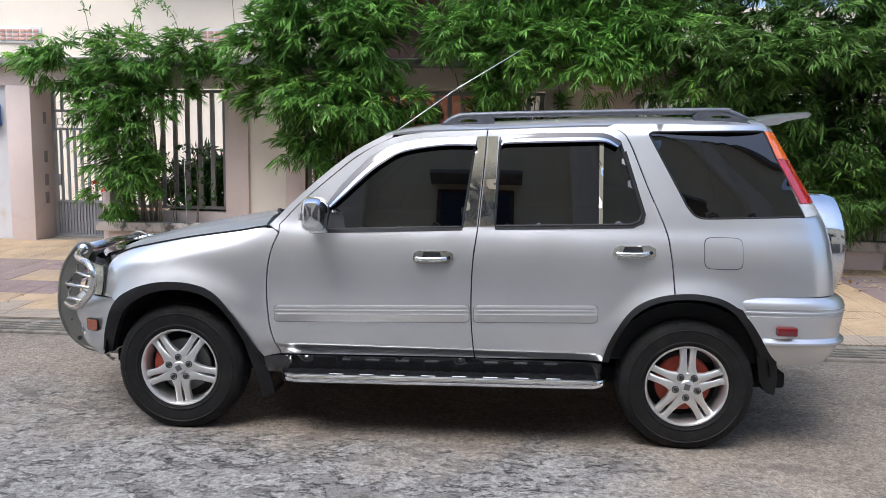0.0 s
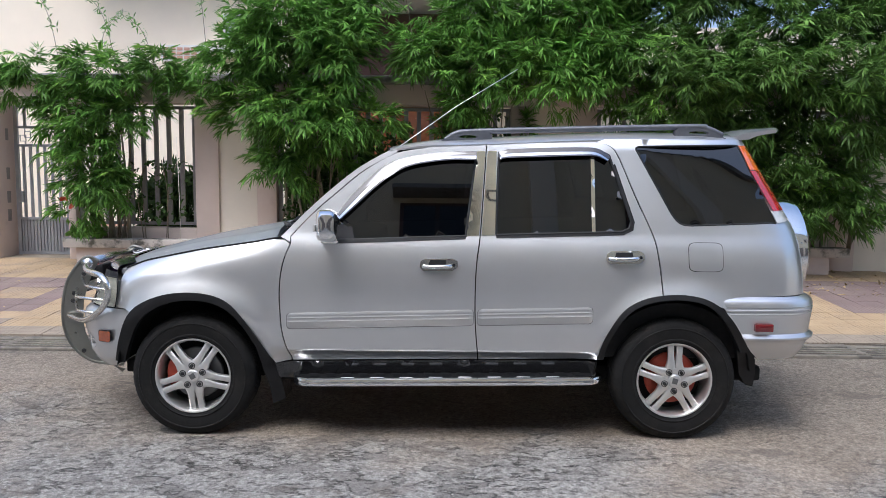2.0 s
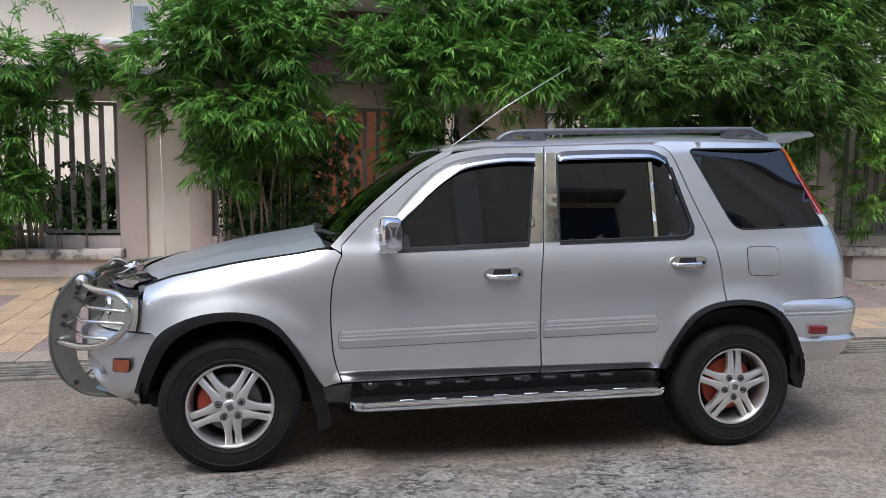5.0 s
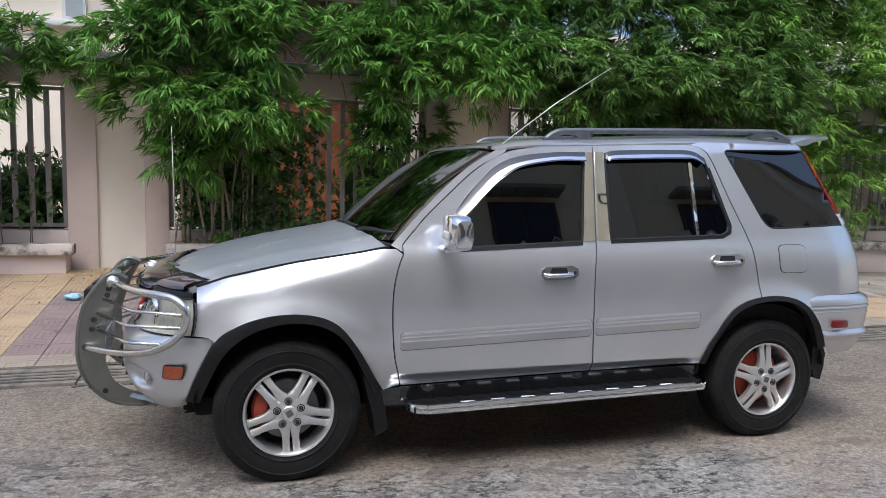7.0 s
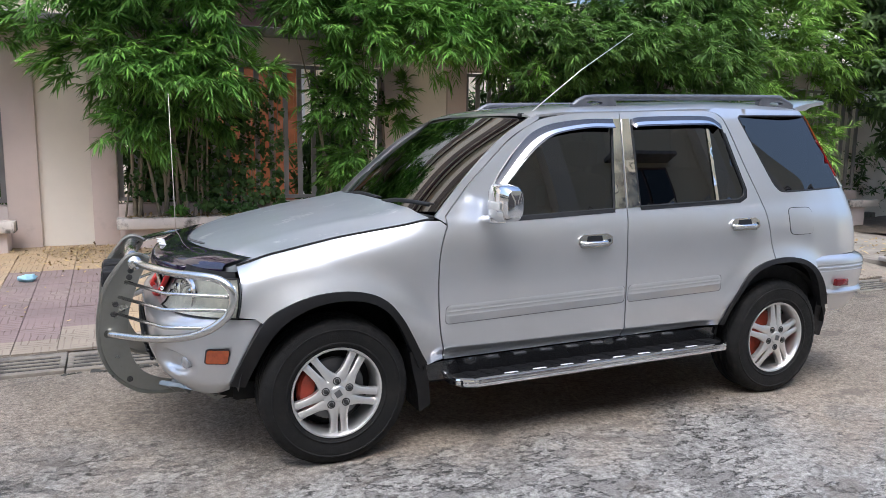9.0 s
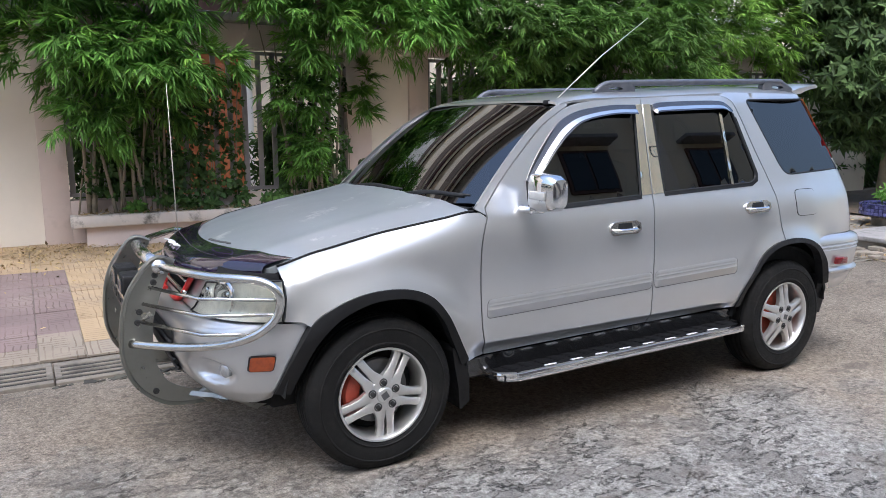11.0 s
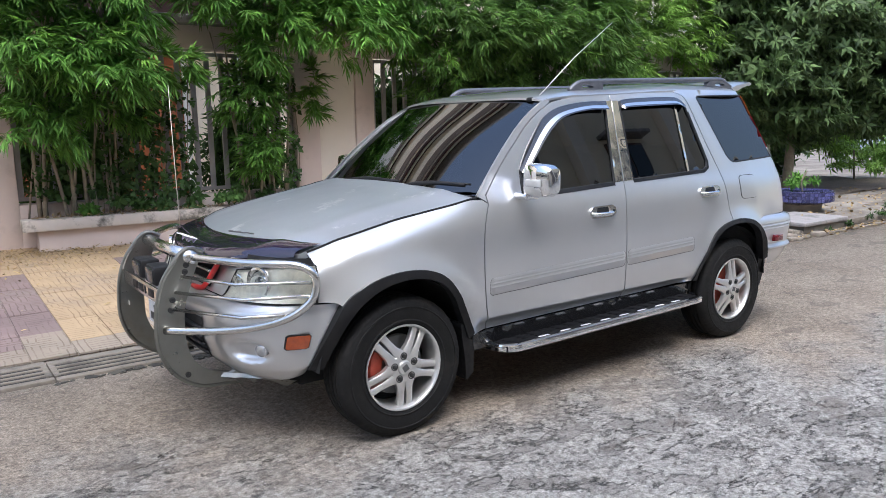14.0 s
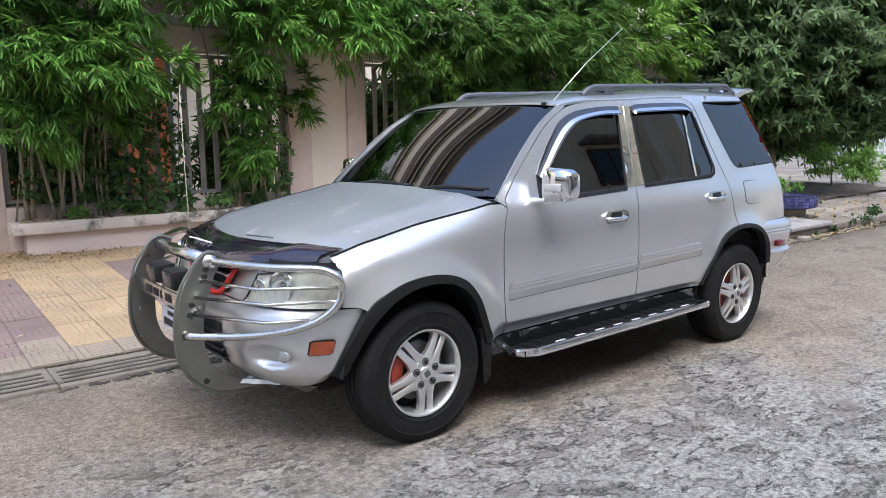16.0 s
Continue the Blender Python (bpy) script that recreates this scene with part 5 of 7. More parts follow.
# fenders, doors, quarters
fender_loop = ([(-0.412, 0.706), (-0.350, 0.703)] + curve2(ARCH_F[2:]) + [(0.445, 0.405), (0.528, 0.420)] + shift(curve2(SEAM_F[:]), -G)
               + [(0.50, 1.083), (0.44, 1.083)] + [(x, HOOD_EDGE(x) - 0.002) for x in np.linspace(0.40, -0.400, 22)] + [(-0.398, 0.86), (-0.396, 0.80), (-0.402, 0.75)])
both("fender", lambda: panel(fender_loop), PAINT, car)
F_WIN = [(0.772, 1.082)] + [(1.478, 1.111), (1.533, 1.545)] + curve2([(1.36, 1.542), (1.16, 1.508), (1.03, 1.447), (0.93, 1.367), (0.83, 1.27), (0.785, 1.205)], 4)
f_loop = shift(curve2(SEAM_F), G) + curve2(SEAM_A, 5) + shift(curve2(SEAM_M), -G) + [(1.21, 0.431), (0.87, 0.425), (0.55, 0.419)]
DOOR_LINES = (0.446, 0.456, 0.466, 0.474, 0.480, 0.485, 0.490, 0.496, 0.504)
doors_f = both("front_door", lambda: panel(f_loop, [F_WIN], step=0.022, lines=DOOR_LINES), PAINT, car)
R_WIN = [(1.640, 1.118), (2.325, 1.141), (2.365, 1.160), (2.378, 1.20), (2.268, 1.556), (2.24, 1.570), (1.66, 1.566)]
ARCH_R_DOOR = curve2(ARCH_R[:8])
r_loop = (shift(curve2(SEAM_M)[::-1], G) + [(1.9, 1.622)] + shift(curve2(SEAM_R), -G)
          + [p for p in ARCH_R_DOOR[::-1] if p[0] < 2.528] + [(1.57, 0.434)])
doors_r = both("rear_door", lambda: panel(r_loop, [R_WIN], step=0.022, lines=DOOR_LINES), PAINT, car)
Q_WIN = [(2.416, 1.594), (2.432, 1.607), (3.005, 1.621), (3.176, 1.196)] + curve2([(2.70, 1.178), (2.66, 1.182), (2.628, 1.20), (2.60, 1.235)], 4)
REAR_EDGE = [(REAR_END(z) - 0.004, z) for z in np.linspace(0.81, 1.645, 26)]
TAIL = [(3.010, 1.622), (3.074, 1.624)] + [(REAR_END(z) - 0.002, z) for z in np.linspace(1.60, 1.225, 12)] + [(3.268, 1.203), (3.182, 1.196)]
q_loop = (shift(curve2(SEAM_R)[::-1], G) + [(2.25, 1.647), (2.6, 1.650), (3.05, 1.651)] + REAR_EDGE[::-1] + [(2.925, 0.800), (2.905, 0.765), (2.868, 0.742)]
          + [p for p in curve2(ARCH_R)[::-1] if 2.538 < p[0] < 2.84 and p[1] > 0.70])
quarters = both("quarter_panel", lambda: panel(q_loop, [Q_WIN], step=0.024), PAINT, car)
fuel_loop = [(2.770 + 0.094 * math.copysign(abs(math.cos(a)) ** 0.35, math.cos(a)), 1.0135 + 0.078 * math.copysign(abs(math.sin(a)) ** 0.35, math.sin(a))) for a in np.linspace(0, 2 * math.pi, 49)[:-1]]
part("fuel_flap_seam", panel(fuel_loop, off=-0.0016, depth=0.004, step=0.02), TRIM, car)
part("fuel_flap", panel([(x + (2.77 - x) * 0.032, z + (1.0135 - z) * 0.038) for x, z in fuel_loop], off=-0.0040, depth=0.003, step=0.02), PAINT, car, "flush silver fuel flap")

# A pillars
PILLAR_FRONT = [(0.478, 1.100), (0.61, 1.235), (0.735, 1.352), (0.885, 1.474), (1.035, 1.562), (1.095, 1.585)]
both("a_pillar", lambda: panel(shift(curve2(SEAM_A[:5], 5), -0.004, 0.004) + [(1.10, 1.578)] + curve2(PILLAR_FRONT, 5)[::-1] + [(0.505, 1.085), (0.53, 1.07)], off=0.002), PAINT, car)

# flares, sills, mouldings
both("wheel_arch_flare", lambda: panel(curve2(ARCH_F) + curve2(ARCH_F_IN)[::-1], off=-0.010, depth=0.05, step=0.025), TRIM, car, "black plastic wheel arch flare")
both("wheel_arch_flare", lambda: panel(curve2(ARCH_R) + curve2(ARCH_R_IN)[::-1], off=-0.010, depth=0.05, step=0.025), TRIM, car, "black plastic wheel arch flare")
both("sill", lambda: panel([(0.43, 0.40), (0.53, 0.413), (1.55, 0.431), (2.15, 0.431), (2.20, 0.425), (2.20, 0.34), (0.46, 0.32)], off=0.0, depth=0.10, skin=lambda x, z: 0.048 + (0.45 - z) * 0.12), SILL, car, "glossy black sill")
def moulding(x0, x1, z0, z1, grow=0.0, flat=None):
    """A raised side strip: bright upper bevel, two fine ribs, rounded ends; the strip climbs towards the tail."""
    prof = ((0.0, 0.001), (0.012, -0.0025), (0.05, -0.0055), (0.40, -0.0055), (0.42, -0.0075), (0.46, -0.0075), (0.48, -0.0055), (0.63, -0.0055), (0.65, -0.0075), (0.69, -0.0075), (0.71, -0.0055), (0.79, -0.0058), (0.82, -0.0068), (0.84, -0.0069), (1.0, -0.0005))
    rows = []
    for k, off in prof:
        row = []
        for x in np.concatenate([np.linspace(x0 - grow, x0 + 0.03, 7), np.linspace(x0 + 0.06, x1 - 0.06, 40), np.linspace(x1 - 0.03, x1 + grow, 7)]):
            e = min(1.0, max(0.0, (min(x - x0, x1 - x) + grow) / 0.025))
            cut = 0.18 * (1 - math.sqrt(max(0.0, 1 - (1 - e) ** 2)))
            kk = cut + k * (1 - 2 * cut)
            z = z0 - grow + (z1 - z0 + grow) * kk + (x - x0) * 0.0285
            row.append(Vector((x, flank(x, z) + (flat if flat is not None else off * min(1.0, 0.15 + e)), z)))
        rows.append(row)
    return sheet(rows)


for x0, x1, z0, z1 in ((0.516, 1.522, 0.603, 0.692), (1.545, 2.165, 0.632, 0.722)):
    strip = part("side_moulding", moulding(x0, x1, z0, z1), PAINT, car, "silver ribbed side moulding", sharp=20)
    part("moulding_groove", moulding(x0, x1, z0, z1, 0.0022, -0.0006), TRIM_LINE, strip)

# windows: glass, seals, chrome
def pane_skin(x, z):
    return flank(x, max(z, 1.135)) - max(0.0, 1.135 - z) * 0.30


def quarter_skin(x, z):
    k = (x - 2.42) / 0.73
    return flank(2.42, z) * (1 - k) + flank(3.15 - max(0, z - 1.2) * 0.3, z) * k


def seal_loop(loop, r, off):
    pts = refine(list(loop), 0.03)
    return tube([Vector((x, pane_skin(x, z) + off, z)) for x, z in pts + pts[:1]], r, 8, caps=False)


both("window_seal", lambda: seal_loop(F_WIN, 0.008, 0.002), TRIM, car)
both("window_seal", lambda: seal_loop(R_WIN, 0.008, 0.002), TRIM, car)
both("window_seal", lambda: tube([Vector((x, flank(x, z) + 0.004, z)) for x, z in (lambda p: p + p[:1])(refine(list(Q_WIN), 0.015))], 0.006, 8, caps=False), TRIM, car)
both("front_window", lambda: panel([(a + (1.2 - a) * -0.012, b + (1.3 - b) * -0.03) for a, b in F_WIN], off=0.004, depth=0, skin=pane_skin), TINT, car, "black tinted glass")
both("rear_window", lambda: panel([(a + (2.0 - a) * -0.02, b + (1.35 - b) * -0.03) for a, b in R_WIN], off=0.004, depth=0, skin=pane_skin), TINT, car, "black tinted glass")
both("quarter_window", lambda: panel([(a + (2.8 - a) * -0.015, b + (1.4 - b) * -0.025) for a, b in Q_WIN], off=0.003, depth=0, skin=quarter_skin), TINT, car, "black tinted glass")
both("window_seal", lambda: panel([(0.772, 1.066), (1.478, 1.095), (1.478, 1.113), (0.772, 1.084)], off=-0.003, depth=0.01), TRIM, car)
both("window_seal", lambda: panel([(1.642, 1.102), (2.33, 1.125), (2.385, 1.150), (2.395, 1.195), (2.300, 1.51), (2.288, 1.505), (2.376, 1.20), (2.362, 1.160), (2.325, 1.143), (1.642, 1.120)], off=-0.003, depth=0.01, step=0.02), TRIM, car)
both("sail_panel", lambda: panel([(0.775, 1.085), (0.875, 1.088), (0.86, 1.16), (0.80, 1.215), (0.785, 1.20)], off=0.004, depth=0.008), TRIM, car)
both("pillar_trim", lambda: panel([(1.481, 1.113), (1.549, 1.116), (1.584, 1.574), (1.54, 1.571)], off=-0.004, depth=0.006), POLISHED, car, "polished warm-tinted pillar trim")
both("pillar_trim", lambda: panel([(1.563, 1.116), (1.636, 1.119), (1.646, 1.575), (1.597, 1.573)], off=-0.004, depth=0.006), POLISHED, car, "polished warm-tinted pillar trim")
both("window_bar", lambda: panel([(2.161, 1.137), (2.180, 1.138), (2.186, 1.55), (2.165, 1.55)], off=-0.003, depth=0.006, skin=pane_skin), POLISHED, car, "polished warm-tinted window bar")
V_OUT = [(0.775, 1.215), (0.84, 1.305), (0.934, 1.405), (1.032, 1.488), (1.161, 1.539), (1.364, 1.566), (1.54, 1.572)]
V_MID = [(0.785, 1.205), (0.862, 1.290), (0.955, 1.388), (1.045, 1.463), (1.163, 1.512), (1.364, 1.545), (1.535, 1.551)]
V_IN = [(0.80, 1.195), (0.885, 1.275), (0.972, 1.358), (1.062, 1.430), (1.170, 1.487), (1.364, 1.520), (1.532, 1.523)]


def visor(outer, mid, inner):
    a, b, c = (smooth_line([(x, 0, z) for x, z in q], 6) for q in (outer, mid, inner))
    rows = []
    for w, d in ((a, -0.004), (a, -0.010), (b, -0.015), (c, -0.034), (c, -0.030), (b, -0.011)):
        rows.append([Vector((p.x, flank(p.x, p.z) + d, p.z)) for p in w])
    bm = sheet(rows, flip=True)
    bmesh.ops.recalc_face_normals(bm, faces=bm.faces)
    return bm


both("rain_visor", lambda: visor(V_OUT, V_MID, V_IN), VISOR, car, "smoked glossy rain visor")
RV = [[(1.655, 1.545), (1.675, 1.578), (1.80, 1.590), (2.10, 1.600), (2.21, 1.592), (2.275, 1.548)], [(1.662, 1.535), (1.682, 1.558), (1.80, 1.569), (2.10, 1.579), (2.20, 1.572), (2.262, 1.535)],
      [(1.668, 1.525), (1.688, 1.535), (1.80, 1.541), (2.10, 1.552), (2.19, 1.551), (2.25, 1.525)]]
both("rain_visor", lambda: visor(*RV), VISOR, car, "smoked glossy rain visor")

# added chrome band that gives the visor its sheen of reflected sky
def visor_band(mid, inner, a=0.12, b=0.72):
    p, q = (smooth_line([(x, 0, z) for x, z in c], 6) for c in (mid, inner))
    rows = []
    for t in np.linspace(a, b, 5):
        rows.append([Vector((u.x + (v.x - u.x) * t, flank(u.x + (v.x - u.x) * t, u.z + (v.z - u.z) * t) - 0.0165 - 0.019 * t, u.z + (v.z - u.z) * t)) for u, v in zip(p, q)])
    bm = sheet(rows, flip=True)
    return thicken(bm, Vector((0, 0.002, 0)))


both("visor_strip", lambda: visor_band(V_MID, V_IN), CHROME, car, "bright visor strip")
both("visor_strip", lambda: visor_band(RV[1], RV[2]), CHROME, car, "bright visor strip")

# tail lamps
AMBER_Z = 1.483
tail_hi = [(3.010, 1.622), (3.074, 1.624)] + [(REAR_END(z) - 0.002, z) for z in np.linspace(1.60, AMBER_Z, 5)] + [(3.062, AMBER_Z)]
tail_lo = [(3.062, AMBER_Z - 0.003)] + [(REAR_END(z) - 0.002, z) for z in np.linspace(AMBER_Z - 0.003, 1.265, 8)] + [(3.172, 1.262)]
tail_end = [(3.158, 1.259)] + [(REAR_END(z) - 0.002, z) for z in np.linspace(1.259, 1.222, 4)] + [(3.262, 1.203), (3.182, 1.196)]
both("indicator_lens", lambda: panel(tail_hi, off=-0.010, depth=0.014, step=0.02), AMBER, car, "orange upper tail lamp lens")
both("tail_lens", lambda: panel(tail_lo, off=-0.010, depth=0.014, step=0.02), RED_LENS, car, "red tail lamp lens")
both("reversing_lens", lambda: panel(tail_end, off=-0.010, depth=0.014, step=0.02), CLEAR_LENS, car, "clear lower tail lamp lens")

# roof, windscreen, hood, tailgate
ROOF_EDGE = table([0.9, 1.05, 1.10, 1.275, 1.6, 2.0, 2.27, 2.6, 3.06, 3.2], [1.50, 1.572, 1.585, 1.602, 1.613, 1.634, 1.646, 1.650, 1.652, 1.652], 0.03)
ROOF_RISE = table([0.95, 1.1, 1.4, 2.4, 3.1], [0.015, 0.030, 0.052, 0.058, 0.050], 0.05)


def roof_rows():
    rows = []
    for x in np.linspace(1.055, 3.08, 40):
        z0, h = ROOF_EDGE(x), ROOF_RISE(x)
        y0 = flank(x, z0) + (0.0 if x < 3.0 else 0.0)
        rows.append([Vector((x - 0.03 * (1 - s * s) * max(0, 1 - (x - 1.055) * 2), MID + s * (MID - y0), z0 + h * (1 - abs(s) ** 5) ** 0.75)) for s in np.linspace(-1, 1, 41)])
    return rows


part("roof", thicken(sheet(roof_rows()), Vector((0, 0, -0.012))), PAINT, car)
part("windscreen", sheet([[Vector((0.405 + (1.035 - 0.405) * v + 0.120 * s * s * (1 - v * 0.6) - 0.02 * math.sin(math.pi * v), MID + s * (0.765 - 0.12 * v), 1.095 + 0.487 * v + 0.022 * math.sin(math.pi * v) + 0.008 * (1 - s * s)))
                                 for s in np.linspace(-1, 1, 25)] for v in np.linspace(0, 1, 14)], flip=True), SCREEN, car, "brown-tinted reflecting windscreen")


def hood_rows():
    rows = []
    for v in np.linspace(0, 1, 30):
        xs = -0.43 + (0.455 + 0.43) * v
        z0, y0 = HOOD_EDGE(xs), flank(max(xs, -0.42), HOOD_EDGE(xs) - 0.004) + 0.012
        bow, crown = 0.175 * (1 - v) ** 2 + 0.055, 0.030 + 0.018 * v
        row = []
        for s in np.linspace(-1, 1, 37):
            ridge = 0.006 * math.exp(-((abs(s) - 0.74) / 0.07) ** 2)
            row.append(Vector((xs - bow * (1 - s * s), MID + s * (MID - y0), z0 + 0.004 + crown * (1 - abs(s) ** 2.6) + ridge - 0.10 * (1 - s * s) * (1 - v) ** 3 * 0.6)))
        rows.append(row)
    return rows


part("hood", thicken(sheet(hood_rows()), Vector((0, 0, -0.03))), HOOD_PAINT, car, "dusty silver hood with faded scuffs")
part("cowl", sheet([[Vector((0.36 + 0.11 * s * s + dx, MID + s * 0.74, z + 0.012 * (1 - s * s))) for s in np.linspace(-1, 1, 21)] for dx, z in ((-0.03, 1.085), (0.02, 1.095), (0.09, 1.098), (0.16, 1.085))]), TRIM, car, "black cowl grille")
part("tailgate", thicken(sheet([[Vector((REAR_END(z) + 0.04 * (1 - s ** 4), MID + s * (MID - flank(REAR_END(z) - 0.004, z)), z)) for s in np.linspace(-1, 1, 19)] for z in np.linspace(0.78, 1.645, 18)]), Vector((-0.02, 0, 0))), PAINT, car)
part("rear_glass", sheet([[Vector((REAR_END(z) + 0.05 * (1 - s ** 4), MID + s * 0.56, z)) for s in np.linspace(-1, 1, 13)] for z in np.linspace(1.22, 1.58, 8)]), TINT, car)

# bumpers and nose
ARCH_EDGE = table([0.2, 0.36, 0.378, 0.53, 0.60, 0.674, 0.70], [-0.483, -0.475, -0.469, -0.408, -0.374, -0.335, -0.342], 0.006)
LAMP_EDGE = table([0.5, 0.70, 0.75, 0.80, 0.86, 1.0], [-0.42, -0.416, -0.405, -0.400, -0.402, -0.42], 0.006)
def bumper():
    """Bumper skin with an oval hollow pressed in for each fog lamp."""
    b = nose_sheet(list(np.linspace(0.345, 0.66, 36)) + [0.672, 0.682, 0.690, 0.696], ARCH_EDGE, n_side=14, n_front=76)
    for v in b.verts:
        s = -1 if v.co.y < MID else 1
        y = MID - abs(v.co.y - MID)
        if v.co.x < -0.3:
            d = math.hypot((y - 0.240) / 0.110, (v.co.z - 0.490) / 0.064)
            k = min(1.0, max(0.0, (1 - d) / 0.55))
            v.co += Vector((0.85, -0.52 * s, 0)) * 0.038 * k * k * (3 - 2 * k)
            if v.co.z < 0.40:
                v.co += Vector((0.8, -0.5 * s, 0)) * 0.35 * (0.40 - v.co.z)
            if v.co.z < 0.42:
                q = min(1.0, max(0.0, (v.co.x + 0.54) / 0.10))
                v.co += Vector((0, -0.10 * s, 0.55)) * (0.42 - v.co.z) * q * q
    return thicken(b, Vector((0.015, 0, 0)))


part("front_bumper", bumper(), PAINT, car, "silver bumper scuffed along its lower edge")
part("nose_panel", nose_sheet([0.70, 0.72, 0.76, 0.80, 0.83, 0.85], LAMP_EDGE, off=-0.012), PAINT, car)
SETBACK = table([0.40, 0.455, 0.50, 0.555, 0.57, 0.585, 0.60, 0.70, 0.74, 0.785, 0.81], [0.10, 0.055, 0.03, 0.014, -0.008, -0.008, 0.014, 0.006, 0.0, 0.012, 0.06], 0.004)
BUMP_EDGE = table([0.40, 0.455, 0.50, 0.553, 0.613, 0.678, 0.742, 0.79, 0.81], [3.12, 3.095, 3.045, 3.005, 2.964, 2.917, 2.876, 2.872, 2.876], 0.004)


def rear_bumper():
    rows = []
    for z in (0.452, 0.46, 0.475, 0.50, 0.53, 0.553, 0.562, 0.572, 0.582, 0.592, 0.602, 0.63, 0.68, 0.712, 0.716, 0.722, 0.728, 0.735, 0.739, 0.745, 0.751, 0.76, 0.78, 0.79, 0.798, 0.803):
        groove = 0.006 if z in (0.716, 0.722, 0.739, 0.745) else 0.0
        sb = SETBACK(z) + groove
        xe, end = BUMP_EDGE(z), 3.475 - sb
        pts = []
        for x in np.linspace(xe, end - 0.09, 14):
            u = max(0.0, (x - 2.95) / (end - 2.95))
            pts.append((x, MID * (1 - (1 - u ** 4) ** (1 / 5))))
        y1 = pts[-1][1]
        for y in np.linspace(y1, 2 * MID - y1, 22)[1:-1]:
            w = abs(MID - y) / MID
            pts.append((2.95 + (end - 2.95) * (1 - w ** 5) ** 0.25, y))
        pts += [(x, 2 * MID - y) for x, y in pts[13::-1]]
        rows.append([Vector((x, y + (-0.030 + sb * 0.8) * (1 if y < MID else -1) * min(1, abs(MID - y) / 0.6) + BASE(z) * (MID - y) / MID, z)) for x, y in pts])
    return thicken(sheet(rows, flip=False), Vector((-0.012, 0, 0)))


part("rear_bumper", rear_bumper(), PAINT, car, "silver ribbed wrap-round rear bumper")
both("side_marker", lambda: box(3.030, 3.128, -0.046, 0.01, 0.620, 0.664, 0.008), RED_DARK, car, "dark red reflector")


def marker():
    return panel([(-0.541, 0.506), (-0.472, 0.510), (-0.464, 0.517), (-0.456, 0.563), (-0.460, 0.569), (-0.534, 0.566), (-0.541, 0.560), (-0.547, 0.513)], off=-0.010, depth=0.012, step=0.012)


both("marker_rim", lambda: panel([(-0.543, 0.502), (-0.470, 0.506), (-0.460, 0.513), (-0.4515, 0.566), (-0.457, 0.573), (-0.536, 0.570), (-0.545, 0.563), (-0.551, 0.510)], off=-0.006, depth=0.008, step=0.012), TRIM, car)
both("side_marker", marker, AMBER_DARK, car, "amber side marker")

# headlamps: bowl, ring, lens
def lamp_skin(off, grow=0.0):
    out = []
    for k in np.linspace(0, 1, 8):
        row = []
        for q in np.linspace(0, 1, 22):
            z0, z1 = 0.704 - grow, 0.868 - 0.042 * max(0, (q - 0.35) / 0.65) + grow
            z = z0 + (z1 - z0) * k
            y_in = 0.436 - 0.042 * k + grow
            x1 = -0.15 - 0.72 * (0.61 - LEAN(z))
            if q < 0.35:
                x = LAMP_EDGE(z) - 0.006 - grow + (x1 - LAMP_EDGE(z) + 0.006) * q / 0.35
                y = nose_y(x, z)
            else:
                y = nose_y(x1, z) + (y_in - nose_y(x1, z)) * (q - 0.35) / 0.65
                x = nose_x(y, z)
            w = ((MID - y) / MID) ** 3
            row.append(Vector((x - off * (1 - w), y + BASE(0.75) - off * w, z)))
        out.append(row)
    return out


both("headlamp_bowl", lambda: sheet(lamp_skin(0.003), flip=True), LAMP_BOWL, car, "chrome headlamp reflector")
both("headlamp_lens", lambda: sheet(lamp_skin(0.020), flip=True), LENS, car, "clear slightly yellowed headlamp lens")
for ob in [o for o in bpy.data.objects if o.name.startswith("headlamp_lens")]:
    ob.visible_shadow = False
both("headlamp_rim", lambda: tube([p for row in (lamp_skin(0.012)[0], [r[-1] for r in lamp_skin(0.012)], lamp_skin(0.012)[-1][::-1], [r[0] for r in lamp_skin(0.012)][::-1]) for p in row[:-1]] + [lamp_skin(0.012)[0][0]], 0.0038, 6), TRIM, car)


def lamp_ring(y, z, r, off):
    x = nose_x(y, z)
    d = Vector((-1, -0.35, 0)).normalized()
    m = Matrix.Translation(Vector((x, y, z)) + d * off) @ d.to_track_quat("Z", "Y").to_matrix().to_4x4()
    return lathe([(r, -0.01), (r, 0.006), (r * 0.86, 0.008), (r * 0.75, -0.004), (r * 0.4, -0.010), (r * 0.32, 0.002), (0, 0.006)], m, 28)


both("headlamp_bulb_ring", lambda: lamp_ring(0.235, 0.785, 0.070, 0.004), CHROME, car)
both("headlamp_bulb_ring", lambda: lamp_ring(0.365, 0.775, 0.036, 0.002), CHROME, car)


both("fog_lamp", lambda: lathe([(0.027, -0.030), (0.027, 0.000), (0.024, 0.003), (0.015, 0.005), (0, 0.006)], Matrix.Translation((nose_x(0.180, 0.495) + 0.026, 0.186, 0.495)) @ Vector((-0.92, -0.40, 0)).to_track_quat("Z", "Y").to_matrix().to_4x4() @ Matrix.Diagonal((1.2, 1.0, 1, 1)), 26), FOG, car, "round clear fog lamp")
part("grille", nose_sheet([0.715, 0.74, 0.78, 0.82, 0.855], None, off=0.000, half=(0.62, 1.12), n_front=14), DARK, car)
for z in (0.74, 0.785, 0.83):
    part("grille_bar", tube([Vector((nose_x(y, z) - 0.012, y, z)) for y in np.linspace(0.62, 1.12, 9)], 0.011, 8), CHROME, car)
